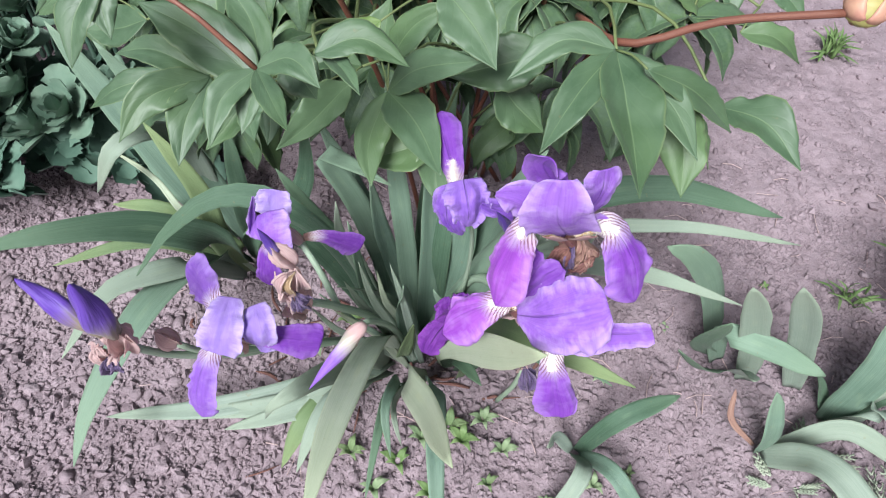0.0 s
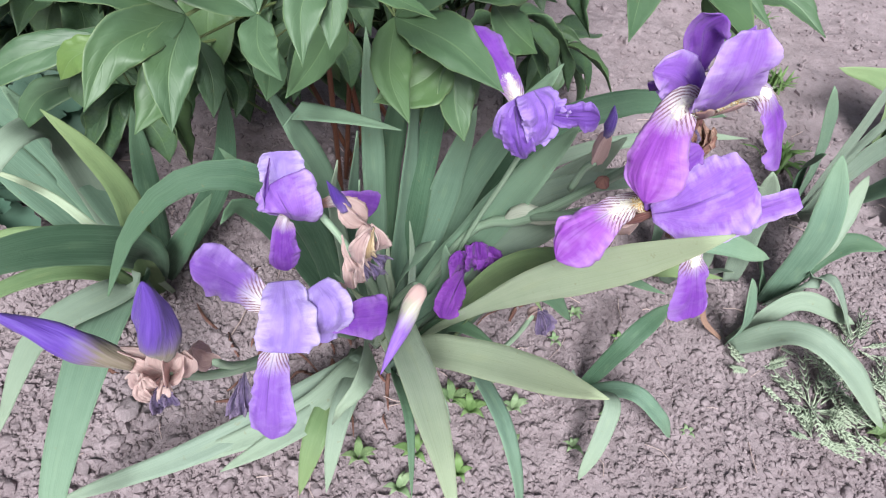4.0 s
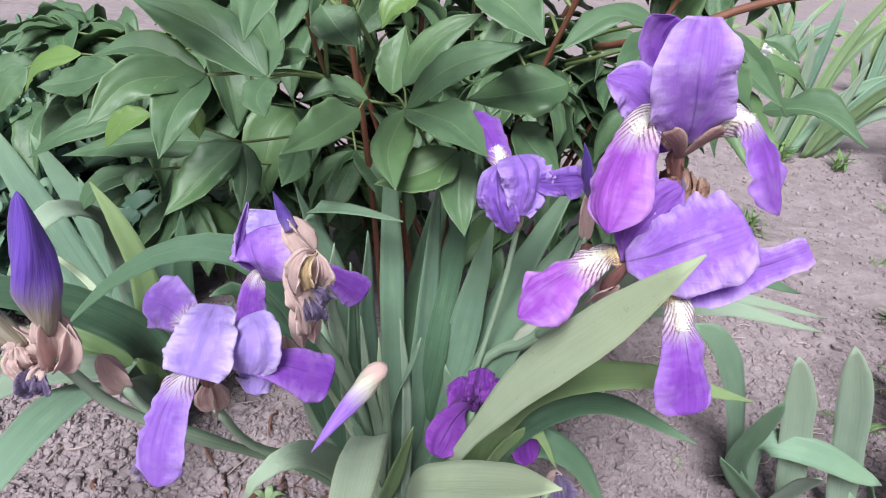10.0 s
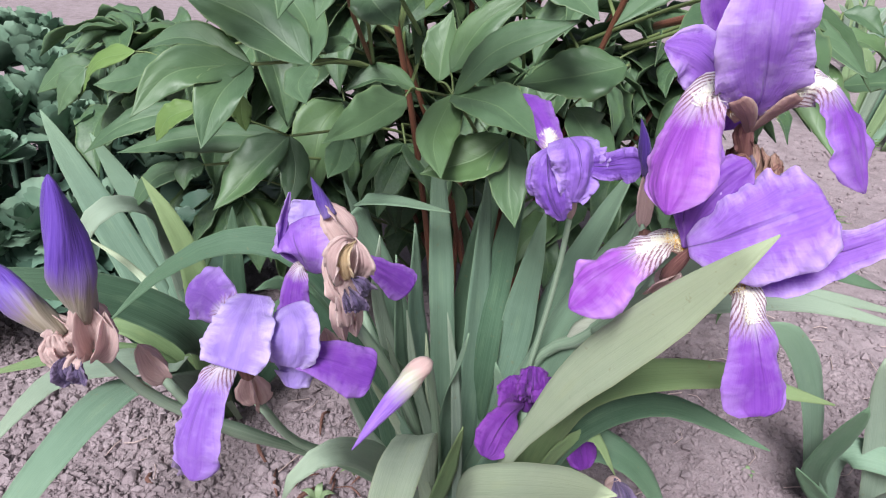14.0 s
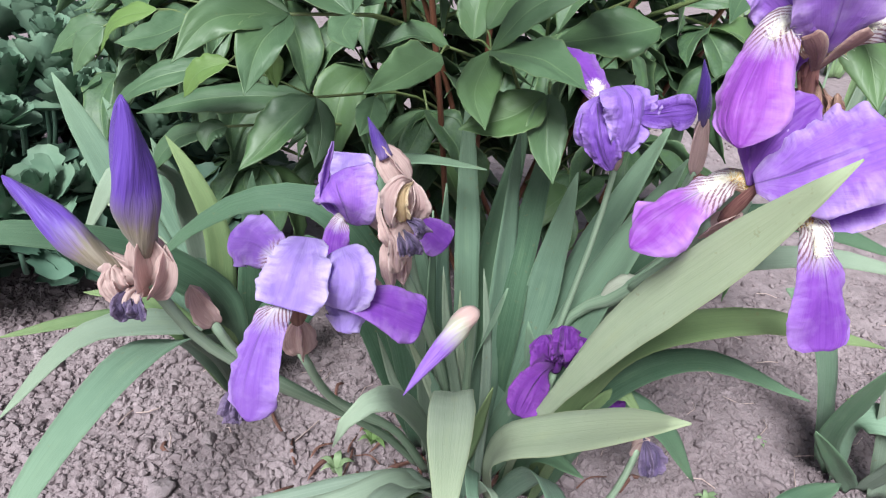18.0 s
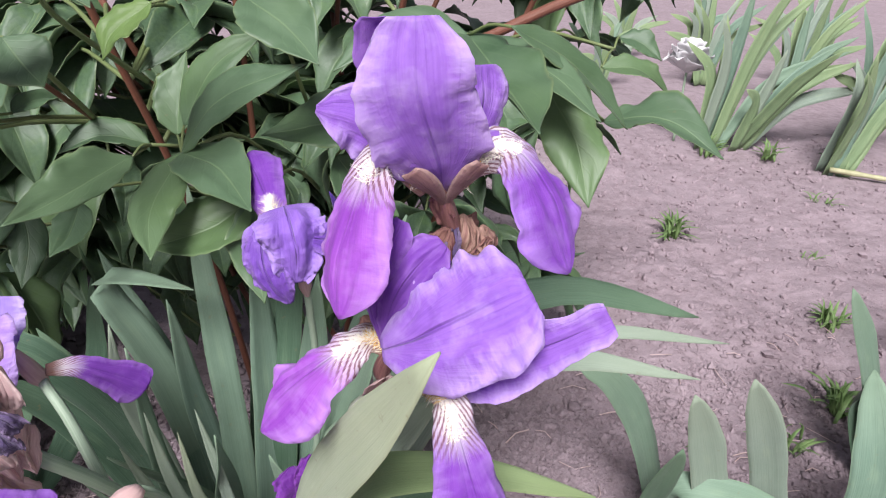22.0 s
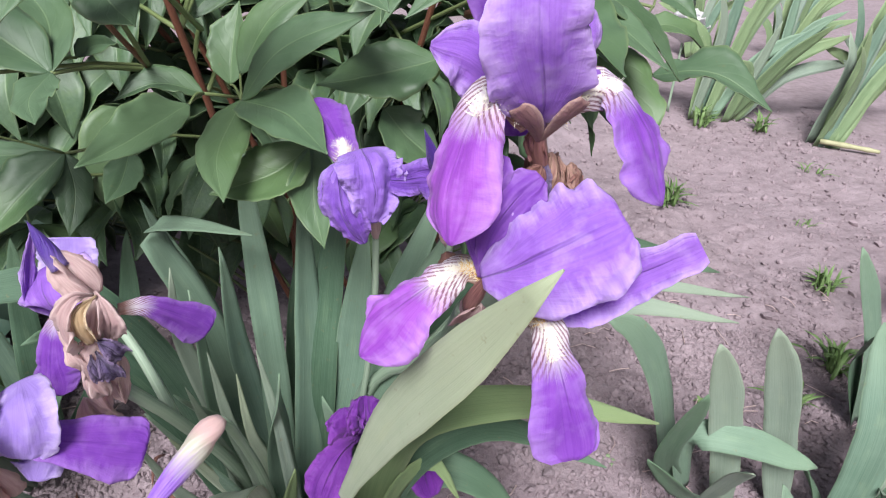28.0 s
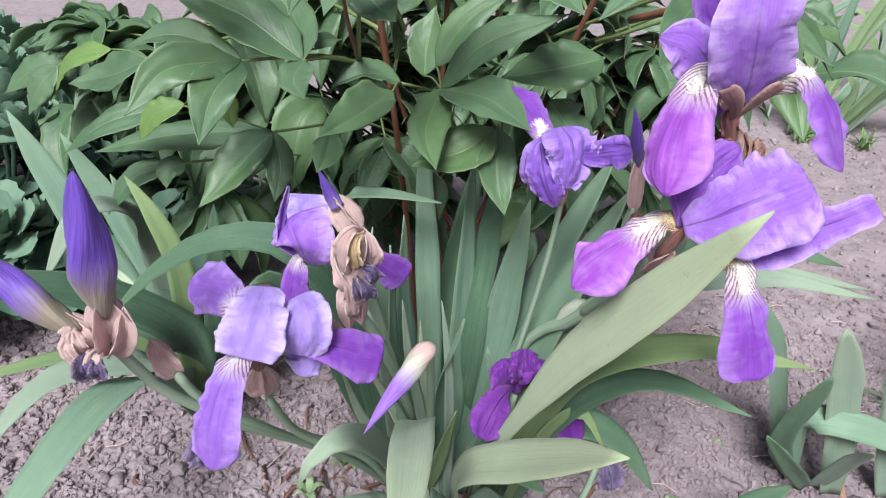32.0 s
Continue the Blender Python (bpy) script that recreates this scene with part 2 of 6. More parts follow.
    hgt = m.math("ADD", hgt, m.math("MULTIPLY", ripple, m.math("MULTIPLY", m.ramp(off, 0.12, 0.42), 0.8)))
    m.bump(m.math("SUBTRACT", hgt, m.math("MULTIPLY", rib, 0.8 * ribs)), 0.62 * creases, 0.0026)
    return m.done(base, glow, 0.1)


M_STD = petal_mat("standard_petal", (0.24, 0.088, 0.52), (0.45, 0.215, 0.74), (0.75, 0.58, 0.92), creases=1.35)
# lighter than M_STD: the light on and through the front petal is in its colours
M_STDFOOT_LIT = petal_mat("lit_standard_petal_with_brown_foot", (0.31, 0.125, 0.6), (0.54, 0.29, 0.82), (0.83, 0.69, 0.94), foot=True, glow=0.5)
M_LAV = petal_mat("pale_standard_petal", (0.33, 0.21, 0.62), (0.46, 0.33, 0.74), (0.76, 0.65, 0.89), creases=0.9, ribs=0.15)
M_FALL = petal_mat("fall_petal", (0.175, 0.035, 0.42), (0.318, 0.104, 0.575), (0.45, 0.245, 0.685), haft=0.3)
M_LONGFALL = petal_mat("long_fall_petal", (0.2, 0.04, 0.45), (0.36, 0.125, 0.63), (0.52, 0.32, 0.76), haft=0.46)
M_ROSE = petal_mat("rosy_fall_petal", (0.25, 0.04, 0.46), (0.5, 0.155, 0.68), (0.64, 0.38, 0.8), haft=0.46)
M_PALEFALL = petal_mat("pale_fall_petal", (0.22, 0.08, 0.49), (0.35, 0.17, 0.63), (0.54, 0.38, 0.77), haft=0.36)
M_DEEP = petal_mat("deep_violet_petal", (0.19, 0.05, 0.42), (0.31, 0.11, 0.56), (0.46, 0.26, 0.66))
M_HAFT = petal_mat("brown_veined_petal_foot", (0.17, 0.075, 0.08), (0.36, 0.21, 0.19), (0.5, 0.34, 0.3), glow=0.2)
M_DARK = petal_mat("wilted_petal", (0.075, 0.01, 0.17), (0.18, 0.028, 0.32), (0.25, 0.06, 0.4), glow=0.2, creases=2.0)
M_FADE = petal_mat("fading_petal", (0.12, 0.035, 0.34), (0.25, 0.11, 0.53), (0.4, 0.24, 0.66), glow=0.25, creases=1.6)
M_FADEPALE = petal_mat("fading_pale_petal", (0.2, 0.085, 0.48), (0.34, 0.185, 0.64), (0.52, 0.38, 0.78), glow=0.25, creases=1.4)
M_STRAW = petal_mat("withered_petal", (0.42, 0.27, 0.28), (0.6, 0.43, 0.42), (0.73, 0.59, 0.57), glow=0.35, creases=0.6)
M_GOLDSTRAW = petal_mat("withered_yellow_petal", (0.42, 0.27, 0.15), (0.62, 0.47, 0.29), (0.72, 0.6, 0.45), glow=0.35, creases=0.5)
M_NIGHT = petal_mat("shrivelled_petal", (0.045, 0.03, 0.085), (0.14, 0.095, 0.22), (0.28, 0.2, 0.33), glow=0.1, creases=2.0)


def bud_mat(name, low, middle, top_dark, top, from_v, to_v, blush=None):
    m = Mat(name, 0.5, 0.3).coords()
    vein = m.noise(m.stretch(m.uv, 20, 2.5), 1.0, 3.0)
    crown = m.mix(m.ramp(vein, 0.15, 0.85), top_dark, top)
    foot = m.mix(m.ramp(vein, 0.3, 0.7), low, middle)
    at = m.math("ADD", m.v, m.math("MULTIPLY", m.math("SUBTRACT", vein, 0.5), 0.3))
    if blush:
        foot = m.mix(m.ramp(m.v, 0.27, 0.17), foot, blush)
    m.bump(vein, 0.6, 0.002)
    return m.done(m.mix(m.ramp(at, from_v, to_v), foot, crown), 0.1, 0.1)


M_BUD = bud_mat("bud_petal", (0.15, 0.125, 0.085), (0.25, 0.2, 0.17), (0.07, 0.026, 0.26), (0.155, 0.075, 0.43), 0.24, 0.5)
M_SLIMBUD = bud_mat("slim_bud_petal", (0.42, 0.41, 0.3), (0.58, 0.52, 0.5), (0.14, 0.05, 0.36), (0.32, 0.16, 0.56), 0.32, 0.52, (0.6, 0.4, 0.39))
M_INDIGO = bud_mat("indigo_petal", (0.1, 0.06, 0.22), (0.2, 0.14, 0.36), (0.03, 0.012, 0.14), (0.1, 0.04, 0.3), 0.1, 0.4)


def plain_mat(name, a, b, scale=40.0, rough=0.6, glow=0.0, bump=0.4, lengthwise=False):
    m = Mat(name, rough, 0.35).coords()
    n = m.noise(m.stretch(m.uv, 22, 2.0), 1.0, 3.0) if lengthwise else m.noise(m.obj, scale, 5.0)
    fine = m.noise(m.obj, scale * 6, 3.0)
    base = m.mix(m.ramp(n, 0.32, 0.7), a, b)
    base = m.mix(m.math("MULTIPLY", m.rand, 0.3), base, b)
    m.bump(m.math("ADD", n, m.math("MULTIPLY", fine, 0.5)), bump, 0.002)
    return m.done(base, glow)


M_SPATHE = plain_mat("papery_spathe", (0.56, 0.37, 0.37), (0.77, 0.6, 0.58), 60, 0.7, 0.42, 0.5, True)
M_HUSK = plain_mat("dry_spathe", (0.11, 0.036, 0.042), (0.32, 0.17, 0.13), 70, 0.7, 0.1, 0.8, True)
M_HUSKPALE = plain_mat("pale_dry_spathe", (0.2, 0.09, 0.08), (0.48, 0.31, 0.24), 60, 0.7, 0.1, 0.8, True)
M_TUBE = plain_mat("flower_tube", (0.15, 0.055, 0.06), (0.32, 0.16, 0.14), 60, 0.5, 0.1, 0.4, True)
M_STEM = plain_mat("iris_stem", (0.19, 0.27, 0.19), (0.32, 0.4, 0.3), 30, 0.5, 0.0, 0.3, True)
M_REDSTEM = plain_mat("peony_stem", (0.11, 0.042, 0.034), (0.22, 0.09, 0.055), 30, 0.45, 0.0, 0.3, True)
M_GREENSTEM = plain_mat("peony_stalk", (0.1, 0.15, 0.055), (0.17, 0.2, 0.085), 30, 0.45, 0.0, 0.3, True)
M_BEARD = plain_mat("beard_hair", (0.75, 0.66, 0.5), (0.85, 0.82, 0.78), 50, 0.8)
M_GOLD = plain_mat("golden_beard_hair", (0.6, 0.33, 0.05), (0.8, 0.56, 0.2), 50, 0.8)
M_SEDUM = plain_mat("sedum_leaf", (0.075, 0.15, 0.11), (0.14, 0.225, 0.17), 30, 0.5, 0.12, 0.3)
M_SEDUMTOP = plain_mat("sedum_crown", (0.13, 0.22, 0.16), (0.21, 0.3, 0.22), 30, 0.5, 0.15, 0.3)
M_WEED = plain_mat("weed_leaf", (0.14, 0.24, 0.08), (0.24, 0.35, 0.14), 40, 0.5, 0.3, 0.2)
M_PALEWEED = plain_mat("feathery_weed", (0.2, 0.29, 0.15), (0.32, 0.4, 0.24), 40, 0.5, 0.25, 0.2)
M_SILVER = plain_mat("silvery_feathery_weed", (0.34, 0.4, 0.3), (0.5, 0.55, 0.43), 40, 0.6, 0.2, 0.2)
M_WHITE = plain_mat("white_petal", (0.72, 0.7, 0.72), (0.84, 0.83, 0.84), 40, 0.6, 0.3, 0.3)
M_BRACT = plain_mat("papery_bract", (0.42, 0.45, 0.36), (0.62, 0.62, 0.54), 50, 0.6, 0.25, 0.4, True)
M_ROOT = plain_mat("pale_root", (0.28, 0.28, 0.16), (0.42, 0.4, 0.25), 40, 0.6, 0.0, 0.4)
M_PBUD = plain_mat("peony_bud", (0.25, 0.27, 0.08), (0.42, 0.36, 0.14), 45, 0.5, 0.1, 0.3)
M_PBUDRED = plain_mat("peony_bud_blush", (0.36, 0.14, 0.13), (0.5, 0.3, 0.2), 45, 0.5, 0.1, 0.3)


def soil_mat(name, k=1.0, dry=0.0):
    m = Mat(name, 0.95, 0.12).coords()
    big = m.noise(m.obj, 3.2 * k, 5.0)
    mid = m.noise(m.obj, 30.0 * k, 6.0, 0.65)
    fine = m.noise(m.obj, 210.0 * k, 5.0, 0.7)
    base = m.mix(m.ramp(mid, 0.3, 0.7), (0.175, 0.132, 0.147), (0.325, 0.258, 0.285))
    base = m.mix(m.math("MULTIPLY", m.ramp(big, 0.4, 0.7), 0.35), base, (0.365, 0.295, 0.325))
    base = m.mix(m.math("MULTIPLY", m.ramp(fine, 0.52, 0.75), 0.45), base, (0.43, 0.355, 0.38))
    # shade of the crevices painted in where the fine relief is low
    base = m.mix(m.math("MULTIPLY", m.ramp(fine, 0.42, 0.3), 0.45), base, (0.09, 0.064, 0.07))
    base = m.mix(m.math("MULTIPLY", m.rand, 0.2), base, (0.4, 0.325, 0.35))
    base = m.mix(dry, base, (0.44, 0.365, 0.395))
    m.bump(m.math("ADD", mid, m.math("MULTIPLY", fine, 0.6)), 0.75, 0.007)
    return m.done(base)


M_SOIL = soil_mat("dry_soil")
M_CLOD = soil_mat("dry_soil_clod", 0.012, 0.3)


# ---- mesh makers ----
def finish(name, verts, faces, uvs, mat, smooth=True):
    me = bpy.data.meshes.new(name)
    me.from_pydata([tuple(map(float, v)) for v in verts], [], faces)
    if uvs is not None:
        layer = me.uv_layers.new(name="UVMap")
        idx = np.empty(len(me.loops), dtype=np.int32)
        me.loops.foreach_get("vertex_index", idx)
        layer.data.foreach_set("uv", np.asarray(uvs, dtype=np.float32)[idx].ravel())
    if smooth:
        me.polygons.foreach_set("use_smooth", np.ones(len(me.polygons), dtype=bool))
    me.materials.append(mat)
    me.update()
    return me


def part(name, me, parent=None, label=""):
    """Links a mesh made in world places as one part under a thing (an Empty) or under a part."""
    ob = new(name, me)
    ob.parent = parent
    if parent is not None and parent.type == "EMPTY":
        ob.location = -parent.location
    if label:
        ob["label"] = label
    return ob


def thing(name, at, label, category, group="", kind=""):
    ob = new(name)
    ob.empty_display_size = 0.02
    ob.location = at
    return tagged(ob, label, category, group, kind)


def curve(points, n):
    """n + 1 places on a smooth line through the given points (Catmull-Rom, even in length)."""
    p = np.array(points, float)
    if len(p) == 2:
        p = np.array([p[0], (p[0] + p[1]) / 2, p[1]])
    q = np.vstack([2 * p[0] - p[1], p, 2 * p[-1] - p[-2]])
    out = []
    for i in range(len(p) - 1):
        a, b, c, d = q[i : i + 4]
        for s in np.linspace(0, 1, 12, endpoint=False):
            out.append(0.5 * (2 * b + (c - a) * s + (2 * a - 5 * b + 4 * c - d) * s**2 + (3 * b - a - 3 * c + d) * s**3))
    out = np.array(out + [p[-1]])
    run = np.r_[0, np.cumsum(np.linalg.norm(np.diff(out, axis=0), axis=1))]
    return np.stack([np.interp(np.linspace(0, run[-1], n + 1), run, out[:, k]) for k in range(3)], 1)


def unit(v):
    return v / np.maximum(np.linalg.norm(v, axis=-1, keepdims=True), 1e-9)


def shell(name, grid, thick, mat):
    """A closed thin body round a grid of places [along][across], with its rim."""
    nv, nu = grid.shape[0], grid.shape[1]
    du, dv = np.gradient(grid, axis=1), np.gradient(grid, axis=0)
    nrm = unit(np.cross(du, dv))
    u, v = np.meshgrid(np.linspace(0, 1, nu), np.linspace(0, 1, nv))
    taper = np.minimum(1, 6 * np.minimum(u, 1 - u) + 0.25)[..., None]
    verts = np.concatenate([(grid + nrm * thick / 2 * taper).reshape(-1, 3), (grid - nrm * thick / 2 * taper).reshape(-1, 3)])
    uv = np.stack([u.ravel(), v.ravel()], 1)
    k, n = nv * nu, nu
    faces = []
    for i in range(nv - 1):
        for j in range(nu - 1):
            a = i * n + j
            faces.append((a, a + 1, a + n + 1, a + n))
            faces.append((k + a, k + a + n, k + a + n + 1, k + a + 1))
    rim = [j for j in range(n)] + [i * n + n - 1 for i in range(1, nv)] + [(nv - 1) * n + j for j in range(n - 2, -1, -1)] + [i * n for i in range(nv - 2, 0, -1)]
    for a, b in zip(rim, rim[1:] + rim[:1]):
        faces.append((b, a, k + a, k + b))
    return finish(name, verts, faces, np.vstack([uv, uv]), mat)


SWORD = ((0, 0.62), (0.15, 0.86), (0.4, 1.0), (0.65, 0.9), (0.85, 0.58), (0.95, 0.27), (1, 0.03))
BROAD = ((0, 0.5), (0.25, 0.72), (0.5, 0.98), (0.7, 1.0), (0.84, 0.78), (0.94, 0.38), (1, 0.03))
LEAFLET = ((0, 0.05), (0.05, 0.32), (0.15, 0.72), (0.3, 0.96), (0.46, 1.0), (0.63, 0.84), (0.78, 0.54), (0.89, 0.26), (0.96, 0.09), (1, 0.02))
FALL = ((0, 0.24), (0.13, 0.42), (0.3, 0.62), (0.45, 0.74), (0.6, 0.87), (0.73, 0.98), (0.81, 1.0), (0.89, 0.88), (0.95, 0.64), (0.985, 0.36), (1, 0.1))
BLADE = ((0, 0.66), (0.2, 0.88), (0.5, 1.0), (0.72, 0.95), (0.86, 0.74), (0.95, 0.42), (1, 0.05))
SQUARE = ((0, 0.26), (0.2, 0.4), (0.45, 0.62), (0.7, 0.86), (0.86, 1.0), (0.94, 0.94), (0.98, 0.76), (1, 0.45))
FLARE = ((0, 0.2), (0.13, 0.34), (0.3, 0.52), (0.45, 0.66), (0.6, 0.84), (0.74, 1.0), (0.84, 0.98), (0.91, 0.76), (0.96, 0.44), (0.99, 0.2), (1, 0.06))
STANDARD = ((0, 0.12), (0.12, 0.22), (0.3, 0.58), (0.52, 0.92), (0.74, 1.0), (0.92, 0.78), (1, 0.34))


def crumples(u, v, size, seed):
    """Smooth random relief over a sheet, between about -1 and 1, at three scales."""
    r = np.random.default_rng(seed)
    total = np.zeros_like(u)
    for k, gain in ((1, 1.0), (2.1, 0.55), (4.3, 0.3)):
        table = r.uniform(-1, 1, (64, 64))
        x, y = (u + 1) * size * k * 0.6 + 3, v * size * k + 3
        i, j = x.astype(int), y.astype(int)
        a, b = x - i, y - j
        a, b = a * a * (3 - 2 * a), b * b * (3 - 2 * b)
        g = lambda p, q: table[p % 64, q % 64]
        total += gain * ((g(i, j) * (1 - a) + g(i + 1, j) * a) * (1 - b) + (g(i, j + 1) * (1 - a) + g(i + 1, j + 1) * a) * b)
    return total


def ribbon(name, points, face, width, mat, shape=SWORD, face_tip=None, fold=0.0, cup=0.0, ruffle=0.0, waves=4.0, thick=0.0012, nu=6, nv=16, seed=0, crinkle=0.0, skew=0.0):
    """A leaf or petal along a line. face: the way its upper side looks (and face_tip at its end). fold: a V along the midrib;
    cup: a round hollow; ruffle: waves of the rim; crinkle: crumples all over; all as shares of the half width."""
    rng = np.random.default_rng(seed)
    line = curve(points, nv)
    tan = unit(np.gradient(line, axis=0))
    v = np.linspace(0, 1, nv + 1)
    f0, f1 = np.array(face, float), np.array(face if face_tip is None else face_tip, float)
    want = f0 + (f1 - f0) * v[:, None]
    nrm = unit(want - (want * tan).sum(1, keepdims=True) * tan)
    side = np.cross(tan, nrm)
    xs, ys = zip(*shape)
    half = width / 2 * np.interp(v, xs, ys)
    u = np.linspace(-1, 1, nu + 1)
    ph = rng.uniform(0, 6.28, 6)
    wave = np.sin(v[:, None] * waves * 6.28 + ph[0] + np.sign(u) * ph[1]) + 0.5 * np.sin(v[:, None] * waves * 15.1 + ph[2] + np.sign(u) * ph[3])
    if crinkle:
        uu, vv = np.meshgrid(u, v)
        wave = 1.5 * crumples(np.sign(uu), vv, waves * 2.4, seed + 3)
    lift = fold * np.abs(u) + cup * u**2 + ruffle * wave * np.abs(u) ** 2.8 * np.minimum(1, 5 * v)[:, None]
    if crinkle:
        lift = lift + crinkle * (1.3 * crumples(uu, vv * 0.4, 4.2, seed + 7) + 0.5 * crumples(uu, vv, 5.0, seed + 6)) * np.minimum(1, 4 * vv)
        rim = np.abs(uu) ** 4
        lift = lift + crinkle * 1.5 * rim * crumples(uu, vv, 11.0, seed + 8) * np.minimum(1, 3 * vv)
    across = u[None, :] * (1 + 0.04 * wave * np.abs(u)) + skew * v[:, None] * (1 - u[None, :] ** 2)
    if crinkle:
        across = across * (1 + 0.04 * np.abs(uu) ** 3 * crumples(np.sign(uu), vv, 9.0, seed + 9))
    grid = line[:, None] + side[:, None] * (half[:, None] * across)[..., None] + nrm[:, None] * (half[:, None] * lift)[..., None]
    return shell(name, grid, thick, mat)


def tube(name, points, r0, r1, mat, sides=8, n=12, knots=()):
    """A stem along a line, from radius r0 to r1, with swellings at the given shares of its length."""
    line = curve(points, n)
    tan = unit(np.gradient(line, axis=0))
    ref = np.array((0.31, 0.17, 0.93)) if abs(tan[:, 2]).mean() < 0.8 else np.array((0.95, 0.2, 0.1))
    a = unit(np.cross(tan, ref))
    b = np.cross(tan, a)
    v = np.linspace(0, 1, n + 1)
    rad = r0 + (r1 - r0) * v
    for at, more in knots:
        rad = rad * (1 + more * np.exp(-(((v - at) * 14) ** 2)))
    ang = np.linspace(0, 2 * np.pi, sides, endpoint=False)
    rings = line[:, None] + rad[:, None, None] * (np.cos(ang)[None, :, None] * a[:, None] + np.sin(ang)[None, :, None] * b[:, None])
    verts = rings.reshape(-1, 3)
    faces = [(i * sides + j, i * sides + (j + 1) % sides, (i + 1) * sides + (j + 1) % sides, (i + 1) * sides + j) for i in range(n) for j in range(sides)]
    faces += [tuple(range(sides))[::-1], tuple(n * sides + j for j in range(sides))]
    uv = [(j / sides, i / n) for i in range(n + 1) for j in range(sides)]
    return finish(name, verts, faces, uv, mat)


def spindle(name, points, radius, mat, shape, sides=12, n=14, twist=0.0, lobes=0, lump=0.0, flat=1.0, seed=0):
    """A bud, pod or husk: a round body along a line with the given outline, twisted and lobed."""
    rng = np.random.default_rng(seed)
    line = curve(points, n)
    tan = unit(np.gradient(line, axis=0))
    a = unit(np.cross(tan, np.array((0.3, 0.9, 0.25))))
    b = np.cross(tan, a)
    v = np.linspace(0, 1, n + 1)
    xs, ys = zip(*shape)
    rad = radius * np.interp(v, xs, ys)
    ang = np.linspace(0, 2 * np.pi, sides, endpoint=False)[None, :] + twist * v[:, None]
    ph = rng.uniform(0, 6.28, 4)
    r = rad[:, None] * (1 + (0.12 * np.cos(lobes * (ang - 2 * twist * v[:, None])) if lobes else 0) + lump * (np.sin(3 * ang + 9 * v[:, None] + ph[0]) + np.sin(5 * ang - 14 * v[:, None] + ph[1])))
    rings = line[:, None] + r[..., None] * (np.cos(ang)[..., None] * a[:, None] + flat * np.sin(ang)[..., None] * b[:, None])
    faces = [(i * sides + j, i * sides + (j + 1) % sides, (i + 1) * sides + (j + 1) % sides, (i + 1) * sides + j) for i in range(n) for j in range(sides)]
    faces += [tuple(range(sides))[::-1], tuple(n * sides + j for j in range(sides))]
    uv = [(j / sides, i / n) for i in range(n + 1) for j in range(sides)]
    return finish(name, rings.reshape(-1, 3), faces, uv, mat)


def hairs(name, line, face, spread, length, count, mat, seed=0, gauge=0.0005):
    """A beard: short tapered hairs standing along the first part of a fall's midrib."""
    rng = np.random.default_rng(seed)
    line = curve(line, 20)
    tan = unit(np.gradient(line, axis=0))
    nrm = unit(np.array(face, float)[None] - (tan @ np.array(face, float))[:, None] * tan)
    side = np.cross(tan, nrm)
    verts, faces = [], []
    for _ in range(count):
        i = rng.integers(0, 21)
        off = rng.normal(0, spread)
        root = line[i] + side[i] * off + tan[i] * rng.uniform(-0.001, 0.001)
        tip = root + (nrm[i] + side[i] * (off / spread * 0.35 + rng.normal(0, 0.2)) + tan[i] * rng.normal(0.1, 0.25)) * length * rng.uniform(0.7, 1.2)
        k = len(verts)
        verts += [root + side[i] * gauge, root - side[i] * gauge * 0.5 + tan[i] * gauge, root - side[i] * gauge * 0.5 - tan[i] * gauge, tip]
        faces += [(k, k + 1, k + 3), (k + 1, k + 2, k + 3), (k + 2, k, k + 3)]
    return finish(name, verts, faces, None, mat)


V = lambda *a: np.array(a, float)
LENS = ((0, 0.25), (0.2, 0.8), (0.45, 1.0), (0.7, 0.72), (0.9, 0.28), (1, 0.03))
POD = ((0, 0.5), (0.25, 1.0), (0.6, 0.9), (1, 0.45))
CONE = ((0, 1.0), (0.35, 0.95), (0.65, 0.62), (0.88, 0.24), (1, 0.03))
LATE = ((0, 0.2), (0.3, 0.3), (0.45, 0.45), (0.58, 0.76), (0.72, 1.0), (0.85, 0.84), (0.94, 0.45), (1, 0.03))


# ---- ground ----
def relief(x, y):
    n = noise.noise
    near = min(1.0, 2.2 / (0.4 + math.hypot(x, y - 0.3)))
    h = 0.02 * n(Vector((x * 1.3, y * 1.3, 3)))
    h += near * (0.014 * n(Vector((x * 6, y * 6, 1))) + 0.007 * n(Vector((x * 15, y * 15, 5))) + 0.005 * abs(n(Vector((x * 38, y * 38, 9)))) + 0.003 * n(Vector((x * 90, y * 90, 2))))
    return h - 0.012


def spread(n, fine, wide):
    s = np.linspace(-1, 1, n)
    return fine * s + (wide - fine) * np.sign(s) * np.abs(s) ** 15


def ground():
    xs, ys = spread(460, 1.25, 90) + 0.2, spread(460, 1.25, 90) + 0.4
    verts = [(x, y, relief(x, y)) for y in ys for x in xs]
    k = len(xs)
    faces = [(i * k + j, i * k + j + 1, (i + 1) * k + j + 1, (i + 1) * k + j) for i in range(len(ys) - 1) for j in range(k - 1)]
    ob = new("ground", finish("ground", verts, faces, None, M_SOIL))
    return tagged(ob, "dry crumbly grey-brown garden soil with small clods", "soil", kind="structure")


GROUND = ground()


